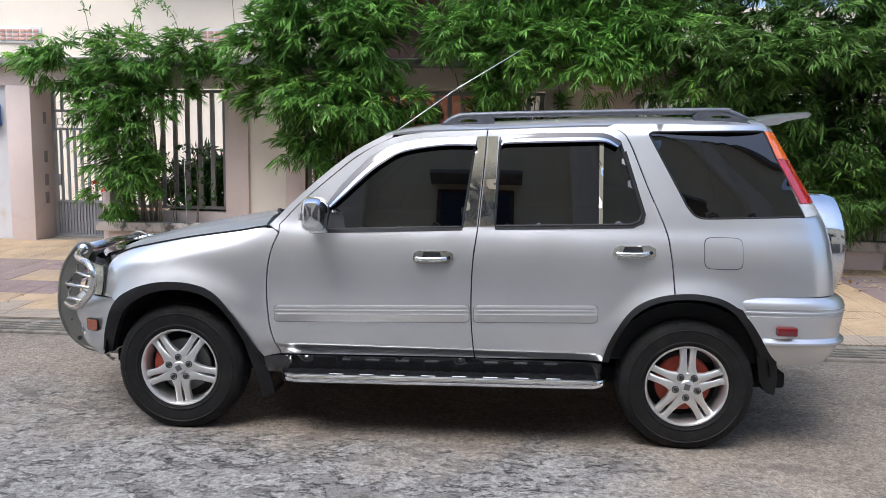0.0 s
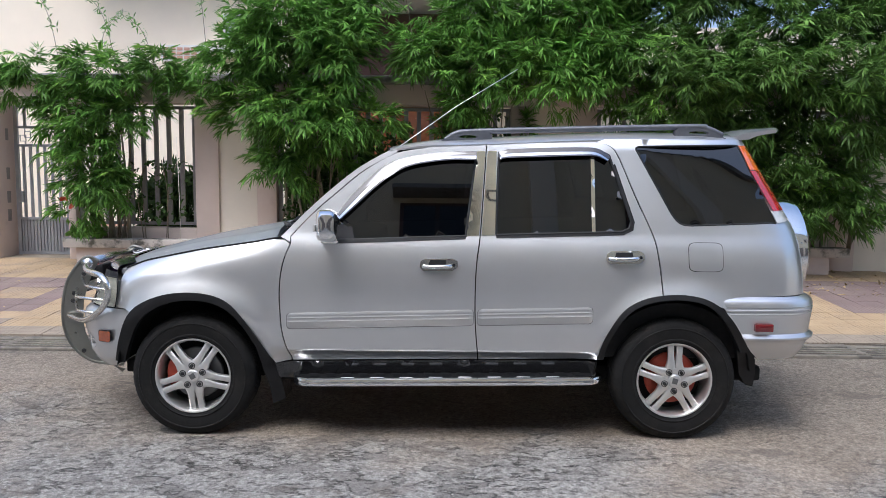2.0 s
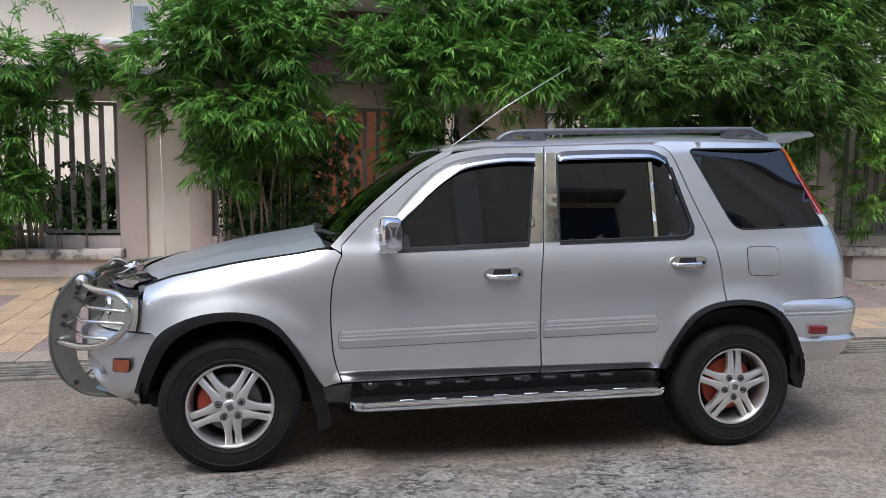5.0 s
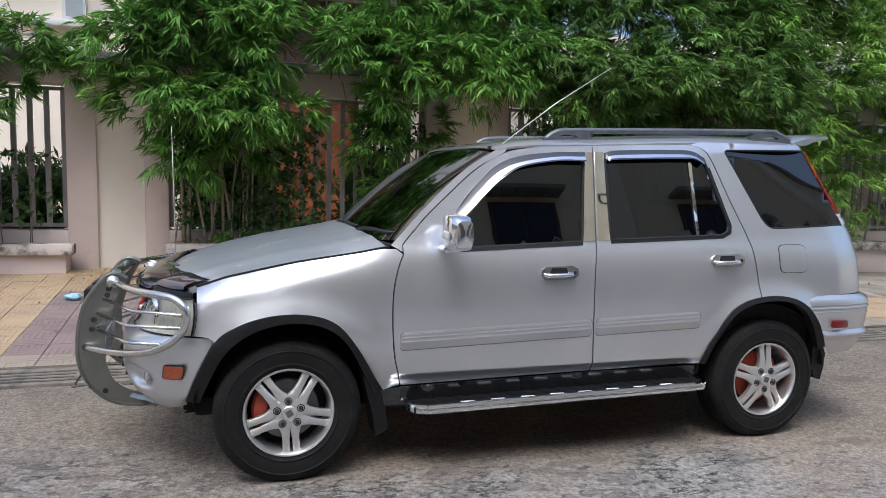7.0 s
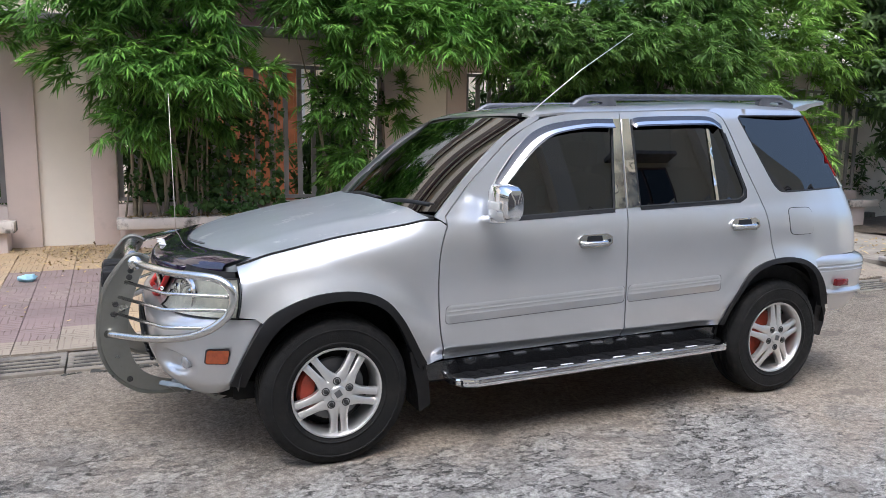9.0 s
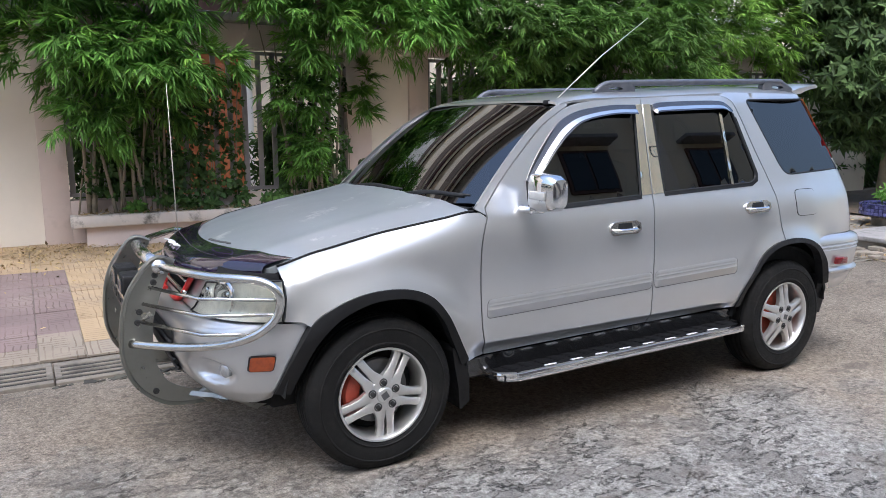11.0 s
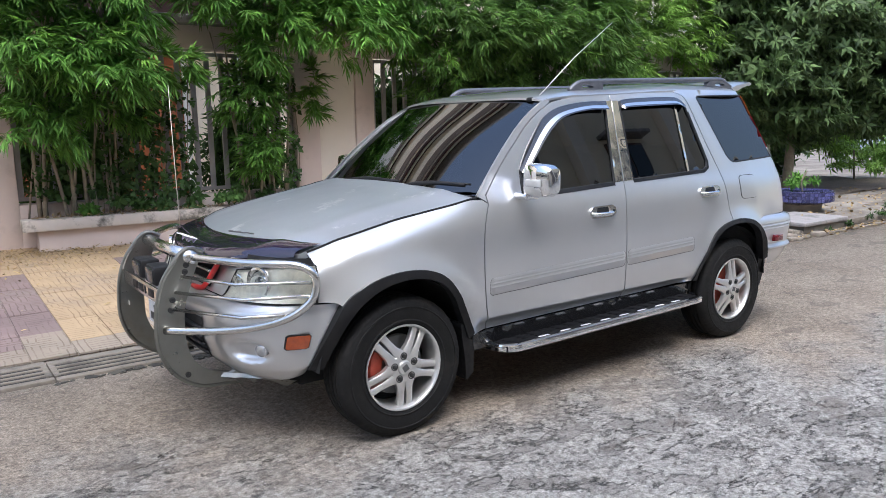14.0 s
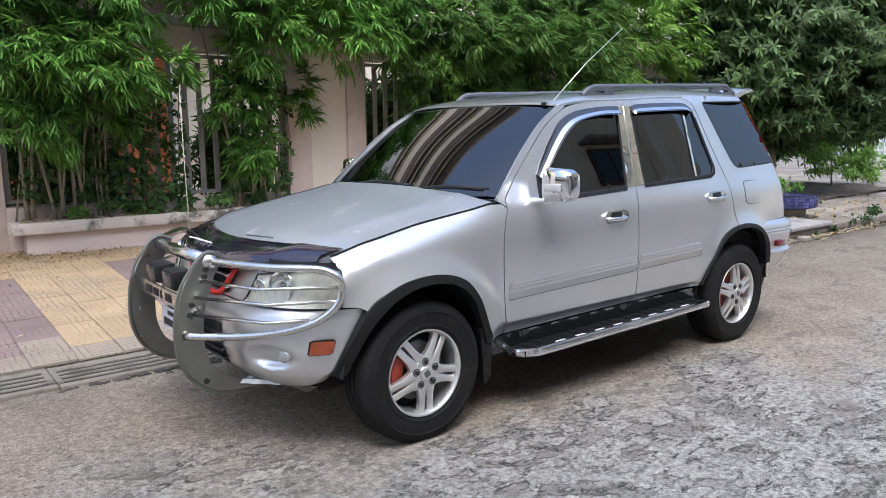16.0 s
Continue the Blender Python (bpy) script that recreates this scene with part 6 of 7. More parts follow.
both("grille_edge", lambda: tube([Vector((nose_x(0.60 + 0.085 * k, 0.835 - 0.125 * k) - 0.012, 0.585 + 0.09 * k, 0.835 - 0.13 * k)) for k in np.linspace(0, 1, 6)]
                               + [Vector((nose_x(0.72, 0.70) - 0.010, 0.72, 0.701)), Vector((nose_x(0.78, 0.70) - 0.010, 0.78, 0.700))], 0.013, 8), RED_TRIM, car, "red grille edge")
part("lower_grille", nose_sheet([0.40, 0.44, 0.50, 0.55, 0.60], None, off=0.004, half=(0.52, 1.22), n_front=24), DARK, car)
part("lamp_gap", nose_sheet([0.835, 0.86, 0.885, 0.895], lambda z: LAMP_EDGE(z) - 0.015, off=-0.008), TRIM, car, "dark gap under the deflector")
for z in (0.43, 0.47, 0.51, 0.55):
    part("lower_grille_bar", tube([Vector((nose_x(y, z) - 0.012, y, z)) for y in np.linspace(0.52, 1.22, 15)], 0.008, 8), TRIM, car)


# bonnet deflector: a wing over the leading edge of the hood
def deflector():
    hood = hood_rows()
    rows = []
    for dz, dx, k in ((0.012, 0.0, 3), (0.024, 0.0, 2), (0.030, -0.012, 0), (0.012, -0.045, 0), (-0.022, -0.060, 0), (-0.050, -0.058, 0), (-0.048, -0.045, 0)):
        rows.append([p + Vector((dx * (0.5 + 0.5 * (1 - s ** 4)), 0, dz * (1 - 0.4 * s ** 6))) for p, s in zip(hood[k], np.linspace(-1, 1, 37))])
    return sheet(rows, flip=True)


wing = part("bonnet_deflector", deflector(), PURPLE, car, "glossy purple-black bonnet deflector")
for k, (y, w) in enumerate(((1.09, 0.05), (1.02, 0.045), (0.96, 0.05), (0.90, 0.035))):
    turn = Matrix.Translation((-0.655, y, 0.913)) @ Matrix.Rotation(radians(14), 4, "Y") @ Matrix.Rotation(radians((20, -25, 30, -15)[k]), 4, "Z")
    part("emblem_stroke", box(-0.016, 0.016, -w / 2, w / 2, -0.002, 0.003, 0.001, m=turn), WHITE, wing)
ring = []
row = hood_rows()[3]
for a in np.linspace(0, 2 * math.pi, 25):
    q = (0.60 + 0.10 * math.cos(a))
    i = int(max(0, min(35, (q - 0.12) / (1.50 / 36))))
    ring.append(row[i] + Vector((0.02 * math.sin(a) - 0.02, q - row[i].y, 0.034 - 0.004 * math.sin(a))))
part("emblem_ring", tube(ring, 0.0035, 6), ALLOY_DARK, wing)
both("hood_seam", lambda: tube([Vector((x, flank(x, HOOD_EDGE(x) - 0.002) + 0.002, HOOD_EDGE(x) + 0.001)) for x in np.linspace(-0.40, 0.47, 40)], 0.0055, 6), DARK, car)
both("hood_gap", lambda: sheet([[Vector((x, flank(x, HOOD_EDGE(x) - 0.004) + d, HOOD_EDGE(x) - 0.014)) for x in np.linspace(-0.40, 0.45, 24)] for d in (-0.002, 0.03)]), DARK, car)

# wheels
def tyre(c):
    prof = [(0.205, 0.012), (0.215, 0.003), (0.222, 0.001), (0.225, -0.003), (0.230, -0.003), (0.233, -0.001), (0.258, -0.006), (0.278, -0.0055), (0.281, -0.008), (0.285, -0.008), (0.288, -0.004), (0.300, -0.001), (0.312, 0.006), (0.324, 0.018), (0.3295, 0.030)]
    for a in (0.052, 0.085, 0.118, 0.150):
        prof += [(0.331, a - 0.006), (0.323, a - 0.004), (0.323, a + 0.004), (0.331, a + 0.006)]
    prof += [(0.3295, 0.172), (0.318, 0.190), (0.29, 0.205), (0.225, 0.202), (0.205, 0.19)]
    b = lathe([(r + 0.006 * (r > 0.25), a) for r, a in prof], c, 224)
    back = c.inverted()
    for v in b.verts:
        p = back @ v.co
        r = math.hypot(p.x, p.y)
        if r > 0.316 and (math.atan2(p.y, p.x) * 84 / (2 * math.pi) + 4 * p.z) % 1 < 0.24 and (p.z < 0.046 or p.z > 0.156):
            k = (r - 0.0022) / r
            v.co = c @ Vector((p.x * k, p.y * k, p.z + (0.0012 if p.z < 0.03 else 0)))
    return b


def spoke(c, ang, off):
    b = bmesh.new()
    ca, sa = math.cos(ang), math.sin(ang)
    rows = []
    for r, half, lift, side in ((0.045, 0.028, 0.002, 0.027), (0.072, 0.0245, 0.003, 0.0245), (0.094, 0.0200, 0.005, 0.0215), (0.108, 0.0175, 0.007, 0.0215), (0.140, 0.0155, 0.012, 0.0225), (0.176, 0.0165, 0.019, 0.0235), (0.194, 0.020, 0.025, 0.026)):
        y0 = off * side
        rows.append([Vector((r, y0 - half, lift + 0.030)), Vector((r, y0 - half, lift + 0.006)), Vector((r, y0 - half * 0.55, lift)), Vector((r, y0 + half * 0.55, lift)), Vector((r, y0 + half, lift + 0.006)), Vector((r, y0 + half, lift + 0.030))])
    for row in rows:
        for v in row:
            v.xy = (v.x * ca - v.y * sa, v.x * sa + v.y * ca)
    sheet([[c @ v for v in row] for row in rows], bm=b)
    bmesh.ops.recalc_face_normals(b, faces=b.faces)
    return b


def wheel(x, side, phase, brake):
    # local z of the wheel runs inwards from its outer face
    if side < 0:
        c = Matrix.Translation((x, 0.004, 0.336)) @ Matrix.Rotation(radians(-90), 4, "X")
    else:
        c = Matrix.Translation((x, 2 * MID - 0.004, 0.336)) @ Matrix.Rotation(radians(90), 4, "X")
    w = part("wheel", lathe([(0.203, 0.010), (0.2075, 0.006), (0.206, 0.002), (0.199, 0.004), (0.194, 0.012), (0.190, 0.030), (0.186, 0.06), (0.184, 0.12), (0.19, 0.19)], c, 64), ALLOY, car, "five-spoke alloy wheel with a black tyre")
    part("tyre", tyre(c), RUBBER, w, "dusty black tyre")
    for k in range(5):
        a = phase + 2 * math.pi * k / 5
        for off in (-1, 1):
            part("spoke", spoke(c, a, off), ALLOY, w, sharp=50)
        q = a + math.pi / 5
        m = c @ Matrix.Translation((0.057 * math.cos(q), 0.057 * math.sin(q), 0.0))
        part("lug_nut", lathe([(0.0185, 0.010), (0.0185, 0.0005), (0.014, 0.0), (0.0135, 0.004), (0.0105, 0.004), (0.010, -0.004), (0.006, -0.006), (0, -0.006)], m, 12), ALLOY_NUT, w)
    part("hub", lathe([(0.078, 0.03), (0.076, 0.012), (0.068, 0.005), (0.042, 0.003), (0.036, 0.004), (0.034, -0.003), (0.030, -0.006), (0, -0.007)], c, 36), ALLOY, w)
    part("cap_mark", box(-0.014, 0.014, -0.014, 0.014, -0.0088, -0.0068, 0.0008, m=c @ Matrix.Rotation(phase + 0.2, 4, "Z")), ALLOY_DARK, w)
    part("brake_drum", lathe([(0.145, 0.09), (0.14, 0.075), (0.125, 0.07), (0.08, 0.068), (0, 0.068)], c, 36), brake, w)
    part("barrel_back", lathe([(0.188, 0.13), (0, 0.13)], c, 36), DARK, w)
    return w


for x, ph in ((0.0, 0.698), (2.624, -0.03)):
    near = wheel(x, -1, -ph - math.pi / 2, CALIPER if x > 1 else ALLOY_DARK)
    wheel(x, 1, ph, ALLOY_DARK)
    if x < 1:
        c0 = Matrix.Translation((x, 0.004, 0.336)) @ Matrix.Rotation(radians(-90), 4, "X")
        b = bmesh.new()
        rows = [[c0 @ Vector((r * math.cos(a), r * math.sin(a), d)) for r, d in ((0.085, 0.075), (0.095, 0.055), (0.155, 0.055), (0.165, 0.075))] for a in np.linspace(radians(150), radians(215), 9)]
        part("brake_caliper", thicken(sheet(rows, bm=b), Vector((0, 0.03, 0))), CALIPER, near, "red painted brake caliper")

# wheel housings, floor pan, cabin
for x in (0.0, 2.62):
    both("wheel_housing", lambda x=x: sheet([[Vector((x + 0.425 * math.cos(a), y, 0.345 + 0.415 * math.sin(a))) for y in (0.035, 0.2, 0.42)] for a in np.linspace(0.10, math.pi - 0.10, 22)]), DARK, car)
    both("inner_housing", lambda x=x: box(x - 0.45, x + 0.45, 0.42, 0.44, 0.34, 0.80), DARK, car)
part("floor_pan", box(-0.42, 3.2, 0.25, 1.49, 0.27, 0.36, 0.02), DARK, car)
part("floor_pan", box(0.46, 2.18, 0.08, 1.66, 0.30, 0.42, 0.02), DARK, car)
part("cabin_tub", box(0.50, 3.1, 0.09, 1.65, 0.44, 0.98, 0.02), DARK, car)
part("bay_liner", box(-0.40, 0.5, 0.44, 1.30, 0.40, 0.86, 0.02), DARK, car)
part("dashboard", box(0.55, 0.95, 0.16, 1.58, 0.95, 1.08, 0.05), SEAT, car)
for y in (0.50, 1.24):
    part("seat_back", box(1.45, 1.60, y - 0.23, y + 0.23, 0.95, 1.28, 0.05), SEAT, car)
    part("headrest", box(1.52, 1.60, y - 0.13, y + 0.13, 1.31, 1.46, 0.04), SEAT, car)
part("bench_back", box(2.30, 2.45, 0.25, 1.49, 0.95, 1.30, 0.05), SEAT, car)
both("splash_guard", lambda: panel([(0.345, 0.485), (0.395, 0.47), (0.432, 0.41), (0.458, 0.34), (0.474, 0.26), (0.484, 0.188), (0.420, 0.165), (0.402, 0.276), (0.372, 0.38)], off=0.004, depth=0.18), TRIM, car, "black plastic splash guard")
both("mud_flap", lambda: panel([(2.955, 0.56), (3.01, 0.535), (3.075, 0.45), (3.09, 0.37), (3.085, 0.285), (3.045, 0.295), (3.0, 0.36)], off=0.02, depth=0.18), TRIM, car, "black rubber mud flap")

# door handles
def handle(x0, x1, z0, z1):
    bezel = part("handle_bezel", panel([(x0 + 0.02, z0), (x1 - 0.03, z0 + 0.002), (x1, z0 + 0.022), (x1 - 0.002, z1 - 0.012), (x1 - 0.03, z1 + 0.002), (x0 + 0.03, z1), (x0 + 0.005, z1 - 0.015), (x0, z0 + 0.02)], off=-0.012, depth=0.014, step=0.015), STEEL, car, "bright door handle surround")
    zm = (z0 + z1) / 2
    part("handle_cup", panel([(x0 + 0.045, zm - 0.004), (x1 - 0.060, zm - 0.002), (x1 - 0.066, z1 - 0.006), (x0 + 0.056, z1 - 0.007)], off=-0.0135, depth=0.003, step=0.02), TRIM, bezel)
    y = flank((x0 + x1) / 2, zm)
    part("handle_grip", tube(smooth_line([(x0 + 0.018, y - 0.012, zm - 0.008), (x0 + 0.045, y - 0.034, zm - 0.008), ((x0 + x1) / 2, y - 0.040, zm - 0.007), (x1 - 0.060, y - 0.034, zm - 0.006), (x1 - 0.035, y - 0.012, zm - 0.005)], 5), 0.011, 10), CHROME, bezel, "chrome pull grip")
    part("keyhole", lathe([(0.009, 0.004), (0.009, -0.001), (0.005, -0.002), (0, -0.001)], Matrix.Translation((x1 - 0.022, flank(x1 - 0.022, zm) - 0.013, zm)) @ Matrix.Rotation(radians(-90), 4, "X"), 12), TRIM, bezel)


handle(1.231, 1.436, 0.927, 0.992)
handle(2.230, 2.438, 0.976, 1.042)


# door mirrors
def mirror_shell():
    rows = []
    for k, (y, sx, sz, dx, dz) in enumerate(((0.01, 0.35, 0.55, 0.02, -0.02), (-0.02, 0.75, 0.88, 0.005, -0.004), (-0.045, 0.95, 1.0, 0.0, 0.0), (-0.115, 1.0, 1.0, 0.0, 0.0), (-0.170, 0.93, 0.93, 0.005, 0.0), (-0.194, 0.70, 0.72, 0.01, 0.0), (-0.202, 0.2, 0.25, 0.01, 0.0))):
        rows.append([Vector((0.752 + dx + sx * 0.056 * (abs(math.cos(a)) ** 0.5) * math.copysign(1, math.cos(a)), y, 1.172 + dz + sz * 0.084 * (abs(math.sin(a)) ** 0.5) * math.copysign(1, math.sin(a)))) for a in np.linspace(0, 2 * math.pi, 33)[:-1]])
    b = sheet(rows, close=True)
    bmesh.ops.holes_fill(b, edges=b.edges, sides=40)
    bmesh.ops.recalc_face_normals(b, faces=b.faces)
    return b


both("door_mirror", mirror_shell, CHROME, car, "chrome-capped door mirror")
both("mirror_foot", lambda: box(0.705, 0.80, -0.050, 0.045, 1.070, 1.106, 0.014), CHROME, car, "chrome mirror foot")
both("mirror_lamp", lambda: box(0.688, 0.700, -0.168, -0.06, 1.143, 1.180, 0.005), CLEAR_LENS, car, "clear repeater strip")

# running boards
def step_z(x):
    return 0.331 + (x - 0.55) * 0.0145


def board():
    b = bmesh.new()
    sheet([[Vector((x, y, step_z(x) + dz)) for x in np.linspace(0.575, 2.175, 12)] for y, dz in ((-0.052, -0.02), (-0.052, 0.008), (0.10, 0.008), (0.10, -0.02))], bm=b, close=False)
    bmesh.ops.recalc_face_normals(b, faces=b.faces)
    return thicken(b, Vector((0, 0, -0.004)))


def step_rim():
    """A flat-faced polished rim swept along the outer edge of the step."""
    line = smooth_line([(0.548, 0.11, 0), (0.553, 0.03, 0), (0.575, -0.028, 0), (0.63, -0.066, 0), (0.72, -0.074, 0), (1.4, -0.074, 0), (2.08, -0.074, 0), (2.16, -0.060, 0), (2.205, -0.02, 0), (2.215, 0.04, 0)], 8)
    rows = []
    for i, p in enumerate(line):
        d = (line[min(i + 1, len(line) - 1)] - line[max(i - 1, 0)]).normalized()
        out = Vector((-d.y, d.x, 0)) * -1
        if i > 20 and out.y > 0:
            out = -out if abs(out.x) < 0.3 else out
        rows.append([p + out * a + Vector((0, 0, step_z(p.x) + h)) for a, h in ((-0.022, 0.004), (-0.018, 0.016), (-0.004, 0.018), (0.008, 0.013), (0.011, 0.004), (0.008, -0.003), (0.010, -0.010), (0.007, -0.022), (-0.006, -0.027), (-0.022, -0.022))])
    b = sheet(rows, close=True)
    bmesh.ops.recalc_face_normals(b, faces=b.faces)
    return b


step = both("running_board", board, STEP_BLACK, car, "black rubber step tread with chrome rim")[0]
both("step_rim", step_rim, CHROME, car, "polished flat chrome step rim")
for k in range(8):
    x = 0.812 + k * 0.158
    part("step_pad", box(x, x + 0.072, -0.052, -0.032, step_z(x) + 0.0085, step_z(x) + 0.0145, 0.002), PAD, step, "bright step pad")
for k in range(17):
    x = 0.64 + k * 0.09
    part("step_rib", box(x, x + 0.05, -0.012, 0.07, step_z(x) + 0.008, step_z(x) + 0.012, 0.0015, m=Matrix.Translation((x, 0, 0)) @ Matrix.Rotation(0.25, 4, "Z") @ Matrix.Translation((-x, 0, 0))), STEP_BLACK, step)

# roof rails, spoiler, aerials
def rail():
    y = 0.30
    b = tube(smooth_line([(1.36, y, 1.645), (1.42, y, 1.683), (1.52, y, 1.697), (2.0, y, 1.714), (2.75, y, 1.736), (2.84, y, 1.728), (2.93, y, 1.69)], 8), 0.017, 10)
    for v in b.verts:
        v.co.z -= 0.012
    return b


def oval(x, z, rx, rz):
    return [(x + rx * math.cos(a), z + rz * math.sin(a)) for a in np.linspace(0, 2 * math.pi, 17)[:-1]]


def rail_foot(loop, hole):
    b = panel(loop, [hole], step=0.02, depth=0.034, skin=lambda x, z: 0.283)
    return b


both("roof_rail", rail, RAIL, car, "dark grey roof rail")
both("rail_foot", lambda: rail_foot([(1.335, 1.630), (1.40, 1.661), (1.47, 1.678), (1.60, 1.685), (1.625, 1.668), (1.625, 1.636)], oval(1.49, 1.656, 0.050, 0.010)), RAIL, car, "rail foot with an oval opening")
both("rail_foot", lambda: rail_foot([(2.655, 1.664), (2.655, 1.700), (2.68, 1.718), (2.80, 1.716), (2.88, 1.695), (2.955, 1.655)], oval(2.79, 1.690, 0.055, 0.011)), RAIL, car, "rail foot with an oval opening")


def spoiler():
    rows = []
    for s in np.linspace(-1, 1, 25):
        y = MID + s * 0.53
        e = abs(s) ** 6
        drop = -0.014 * s * s - 0.016 * e
        tip = 3.38 - 0.10 * s * s - 0.02 * e
        rows.append([Vector((x, y, z + drop)) for x, z in ((2.99, 1.700), (3.08, 1.726), (3.18, 1.740), (tip - 0.02, 1.750), (tip, 1.740), (tip - 0.01, 1.728), (3.20, 1.722), (3.14, 1.708), (3.10, 1.690), (3.05, 1.685))])
    b = sheet(rows, close=True)
    b.verts.ensure_lookup_table()
    b.faces.new(b.verts[:10]), b.faces.new(b.verts[-10:])
    bmesh.ops.recalc_face_normals(b, faces=b.faces)
    return b


part("rear_spoiler", spoiler(), PAINT, car, "silver roof spoiler")
aerial = part("aerial", tube([(1.10, 0.285, 1.595), (1.42, 0.32, 1.825), (1.77, 0.354, 2.042)], 0.0031, 6, taper=0.0017), ALLOY, car, "thin whip aerial")
part("aerial_foot", box(1.04, 1.12, 0.28, 0.32, 1.568, 1.592, 0.008), TRIM, aerial)
part("corner_pole", tube([(-0.555, 1.45, 0.88), (-0.56, 1.45, 1.25), (-0.567, 1.44, 1.69)], 0.0028, 6, taper=0.0016), POLE, car, "thin cream corner marker pole")
for pts in ([(0.40, 0.66, 1.118), (0.425, 0.42, 1.152), (0.50, 0.18, 1.148)], [(0.40, 1.28, 1.122), (0.405, 0.98, 1.150), (0.42, 0.72, 1.142)]):
    w = part("wiper", tube(smooth_line(pts, 6), 0.011, 8), TRIM, car, "black windscreen wiper")
    part("wiper_blade", tube([(p[0] + 0.012, p[1] - 0.03, p[2] + 0.004) for p in pts], 0.006, 6), TRIM, w)
for y in (0.62, 1.12):
    part("washer_jet", box(0.16, 0.185, y - 0.012, y + 0.012, 1.075, 1.092, 0.004), TRIM, car)

# spare wheel in a chrome cover
c_sp = Matrix.Translation((3.41, 0.97, 0.96)) @ Matrix.Rotation(radians(90), 4, "Y")
cover = part("spare_wheel_cover", lathe([(0.335, 0.0), (0.350, 0.02), (0.352, 0.16), (0.342, 0.21), (0.31, 0.235), (0.25, 0.245), (0, 0.25)], c_sp, 64), CHROME, car, "chrome and silver spare wheel cover")
for k in range(4):
    a = 1.9 + k * 0.09
    part("cover_mark", box(-0.012, 0.012, -0.003, 0.003, 0.10, 0.13, 0.001, m=c_sp @ Matrix.Rotation(-a - 1.2, 4, "Z") @ Matrix.Translation((0, 0.354, 0))), BLACK_INK, cover)

# bull bar
guard = part("bull_bar", tube([(-0.795, 0.50, 0.885), (-0.81, 0.87, 0.888), (-0.795, 1.24, 0.885)], 0.030, 16), STEEL, car, "worn stainless steel bull bar with side hoops")


def even(pts, n):
    p = curve2(pts, 10)
    d = np.concatenate([[0], np.cumsum([math.dist(a, b) for a, b in zip(p, p[1:])])])
    t = np.linspace(0, d[-1], n)
    return [Vector((x, 0, z)) for x, z in zip(np.interp(t, d, [q[0] for q in p]), np.interp(t, d, [q[1] for q in p]))]


def guard_plate():
    outer = even([(-0.734, 0.900), (-0.781, 0.922), (-0.823, 0.915), (-0.881, 0.85), (-0.926, 0.776), (-0.954, 0.672), (-0.963, 0.552), (-0.953, 0.468), (-0.913, 0.376), (-0.838, 0.305), (-0.755, 0.272), (-0.60, 0.262)], 44)
    inner = even([(-0.738, 0.885), (-0.774, 0.823), (-0.808, 0.731), (-0.832, 0.652), (-0.838, 0.556), (-0.831, 0.471), (-0.791, 0.385), (-0.709, 0.335), (-0.60, 0.315)], 44)
    y = 0.525
    b = sheet([[p + Vector((0, y, 0)) for p in outer], [p + Vector((0, y, 0)) for p in inner], [p + Vector((0, y + 0.006, 0)) for p in inner], [p + Vector((0, y + 0.006, 0)) for p in outer]])
    tube([p + Vector((0, y + 0.003, 0)) for p in outer], 0.010, 8, bm=b)
    bmesh.ops.recalc_face_normals(b, faces=b.faces)
    return b


both("guard_plate", guard_plate, PLATE, guard, "scratched stainless guard plate")


def hoop():
    return tube(smooth_line([(-0.795, 0.53, 0.885), (-0.72, 0.34, 0.884), (-0.645, 0.205, 0.882), (-0.56, 0.095, 0.884), (-0.495, 0.035, 0.876), (-0.452, -0.002, 0.845), (-0.440, -0.008, 0.795), (-0.465, 0.0, 0.725), (-0.537, 0.045, 0.662), (-0.63, 0.15, 0.615), (-0.76, 0.32, 0.580), (-0.925, 0.525, 0.565)], 8), 0.0175, 14)


both("side_hoop", hoop, STEEL, guard, "stainless side hoop")
for pts in ([(-0.838, 0.525, 0.800), (-0.688, 0.265, 0.785), (-0.46, 0.0, 0.806)], [(-0.868, 0.525, 0.731), (-0.697, 0.165, 0.737), (-0.462, 0.004, 0.748)], [(-0.884, 0.525, 0.656), (-0.70, 0.19, 0.655), (-0.555, 0.06, 0.668)]):
    both("hoop_bar", lambda pts=pts: tube(pts, 0.008, 8), STEEL, guard)
for x, z in ((-0.815, 0.850), (-0.822, 0.820), (-0.885, 0.700), (-0.895, 0.655), (-0.790, 0.872), (-0.905, 0.560), (-0.840, 0.345)):
    for k in (0, 1):
        m = Matrix.Translation((x, 0.521 if k == 0 else 2 * MID - 0.521, z)) @ Matrix.Rotation(radians(90 if k == 0 else -90), 4, "X")
        part("guard_bolt", lathe([(0.0135, -0.006), (0.0135, 0.002), (0.0075, 0.004), (0.0065, 0.001), (0, 0.001)], m, 10), ALLOY_NUT, guard)
name_plate = part("name_plate", box(-0.928, -0.920, 0.53, 1.21, 0.672, 0.745, 0.004), STEEL, guard, "stainless plate with dark lettering bars")
for y, w in ((0.975, 0.075), (0.875, 0.075), (0.80, 0.018), (0.70, 0.085)):
    part("lettering_bar", box(-0.931, -0.927, y - w / 2, y + w / 2, 0.690, 0.727, 0.001), TRIM, name_plate)
for y in (0.90, 0.67):
    lamp = part("spot_lamp", box(-0.935, -0.845, y - 0.075, y + 0.075, 0.755, 0.842, 0.012), TRIM, guard, "square black spot lamp")
    part("spot_lens", box(-0.941, -0.934, y - 0.062, y + 0.062, 0.766, 0.831, 0.004), SPOT_GLASS, lamp)
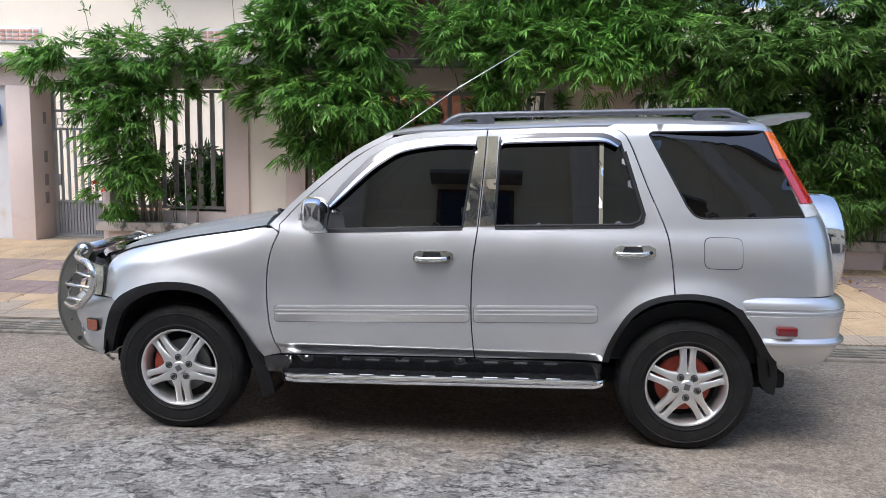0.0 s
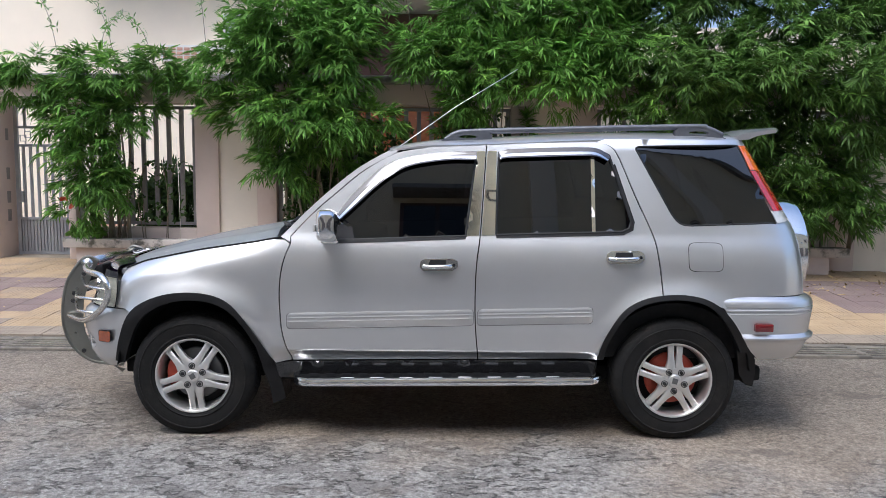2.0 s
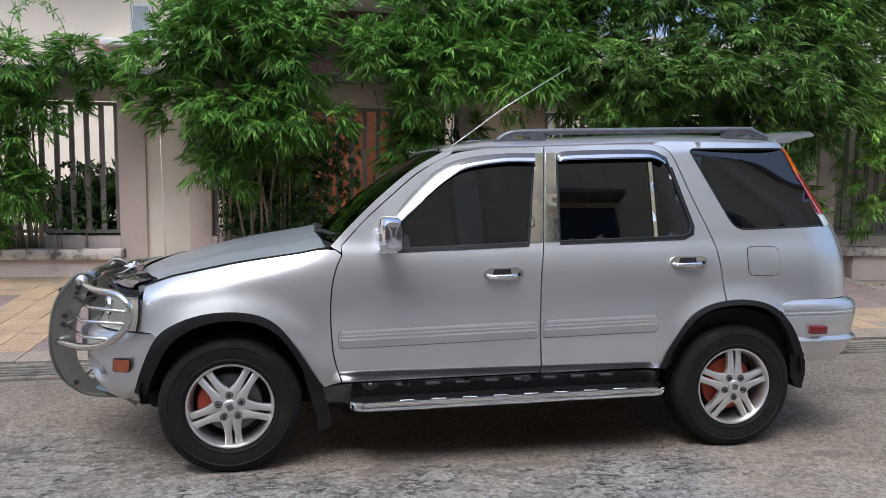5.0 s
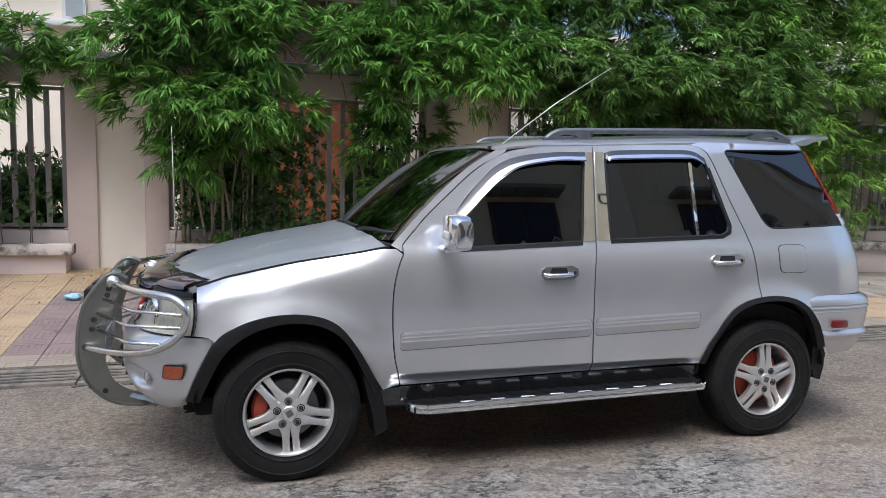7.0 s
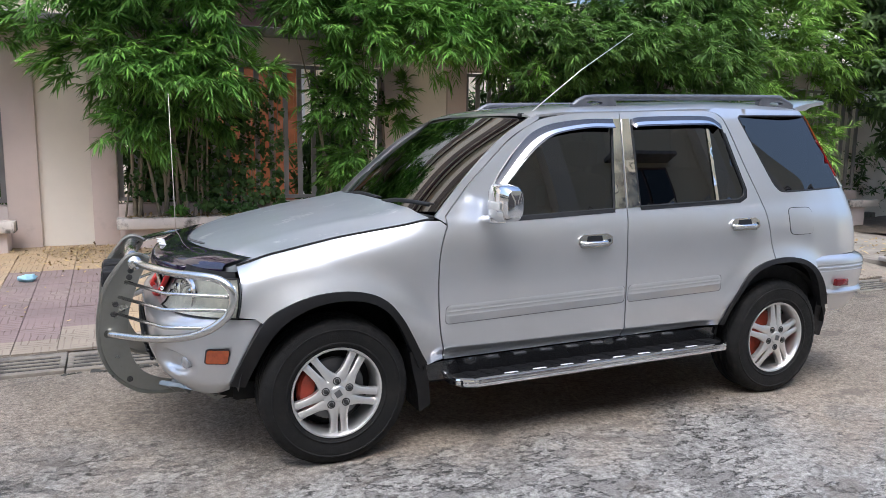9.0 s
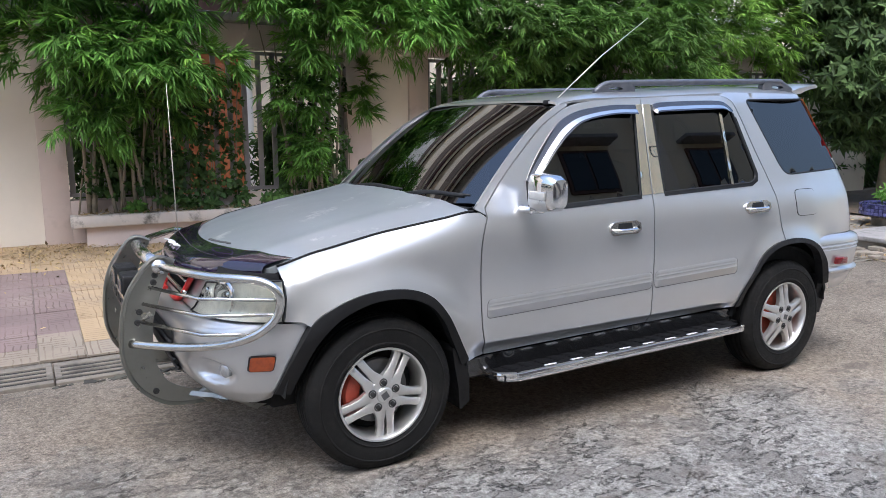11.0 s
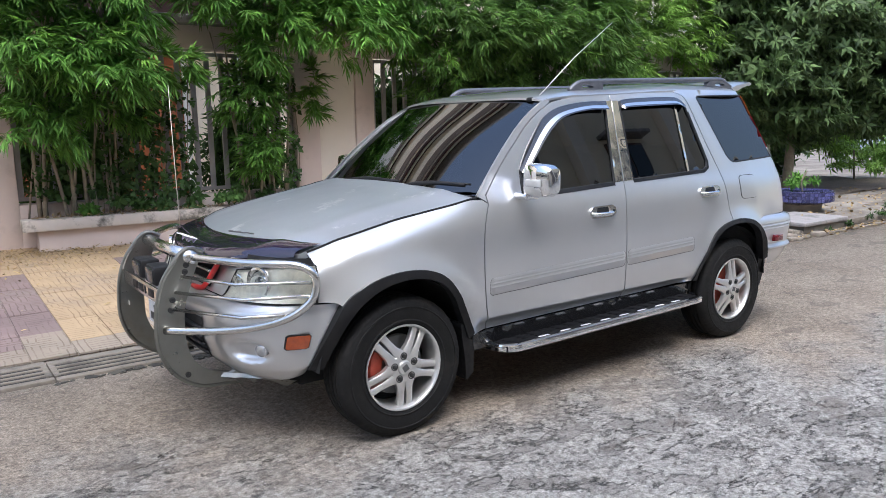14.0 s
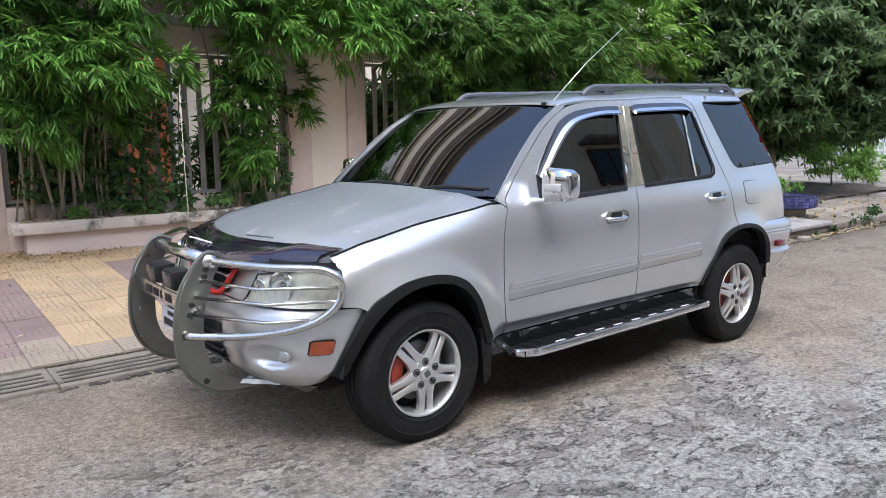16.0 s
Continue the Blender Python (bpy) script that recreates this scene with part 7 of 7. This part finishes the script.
number_plate = part("number_plate", box(-0.86, -0.855, 0.70, 1.04, 0.50, 0.61, 0.004), WHITE, guard, "white number plate with dark bars")
part("plate_bar", box(-0.863, -0.859, 0.74, 1.0, 0.52, 0.555, 0.001), BLACK_INK, number_plate)
part("plate_bar", box(-0.863, -0.859, 0.80, 0.94, 0.575, 0.595, 0.001), BLACK_INK, number_plate)
part("guard_foot", tube([(-0.66, 0.53, 0.30), (-0.5, 0.55, 0.33), (-0.4, 0.56, 0.34)], 0.02, 8), PLATE, guard)
part("guard_foot", tube([(-0.66, 1.21, 0.30), (-0.5, 1.19, 0.33), (-0.4, 1.18, 0.34)], 0.02, 8), PLATE, guard)


# torn lower trim and tow bracket under the bumper
rows = []
tr = random.Random(11)
for k in range(15):
    s = k / 14
    x, y = -0.72 + 0.23 * s, 0.43 - 0.24 * s
    hang = 0.045 + tr.uniform(-0.022, 0.02)
    rows.append([Vector((x + 0.01, y, 0.352)), Vector((x - 0.004 + tr.uniform(-0.006, 0.006), y, 0.335)), Vector((x + 0.03 + tr.uniform(-0.012, 0.012), y + 0.02, 0.352 - hang))])
part("torn_trim", thicken(sheet(rows), Vector((0.004, 0.002, 0))), PLATE, car, "torn silver lower trim")
part("tow_bracket", box(-0.47, -0.36, 0.26, 0.36, 0.285, 0.36, 0.012), DARK, car)

# ---- paving tiles ----
tile_mesh = {}
for mat in (TILE_Y, TILE_R, TILE_D):
    b = box(-0.1330, 0.1330, -0.1345, 0.1345, -0.02, 0.0, 0.0025)
    me = bpy.data.meshes.new("tile")
    b.to_mesh(me), b.free()
    me.materials.append(mat)
    tile_mesh[mat.name] = me
rest = {TILE_Y.name: bmesh.new(), TILE_R.name: bmesh.new(), TILE_D.name: bmesh.new()}
count = 0
for j in range(14):
    y = 2.44 + j * 0.27
    for i in range(52):
        x = -6.94 + 0.135 + i * 0.27
        if x > 7.2 or y > 6.0:
            continue
        mat = TILE_D if y < 2.56 + crng.uniform(0, 0.2) else (TILE_R if is_red(x, y) else TILE_Y)
        m = Matrix.Translation((x, y, pave_z(y) + crng.uniform(-0.0025, 0.0025))) @ Matrix.Rotation(0.058 + crng.uniform(-0.004, 0.004), 4, "X") @ Matrix.Rotation(crng.uniform(-0.006, 0.006), 4, "Z")
        if -4.4 < x < 1.2 and y < 5.8 and count < 300:
            count += 1
            ob = new("tile", tile_mesh[mat.name])
            ob.parent = pavement
            ob.matrix_basis = m
        else:
            box(-0.1330, 0.1330, -0.1345, 0.1345, -0.02, 0.0, bm=rest[mat.name], m=m)
part("far_tiles", rest[TILE_Y.name], TILE_Y, pavement, kind="stuff", smooth=False)
part("far_tiles", rest[TILE_R.name], TILE_R, pavement, kind="stuff", smooth=False)
part("far_tiles", rest[TILE_D.name], TILE_D, pavement, kind="stuff", smooth=False)
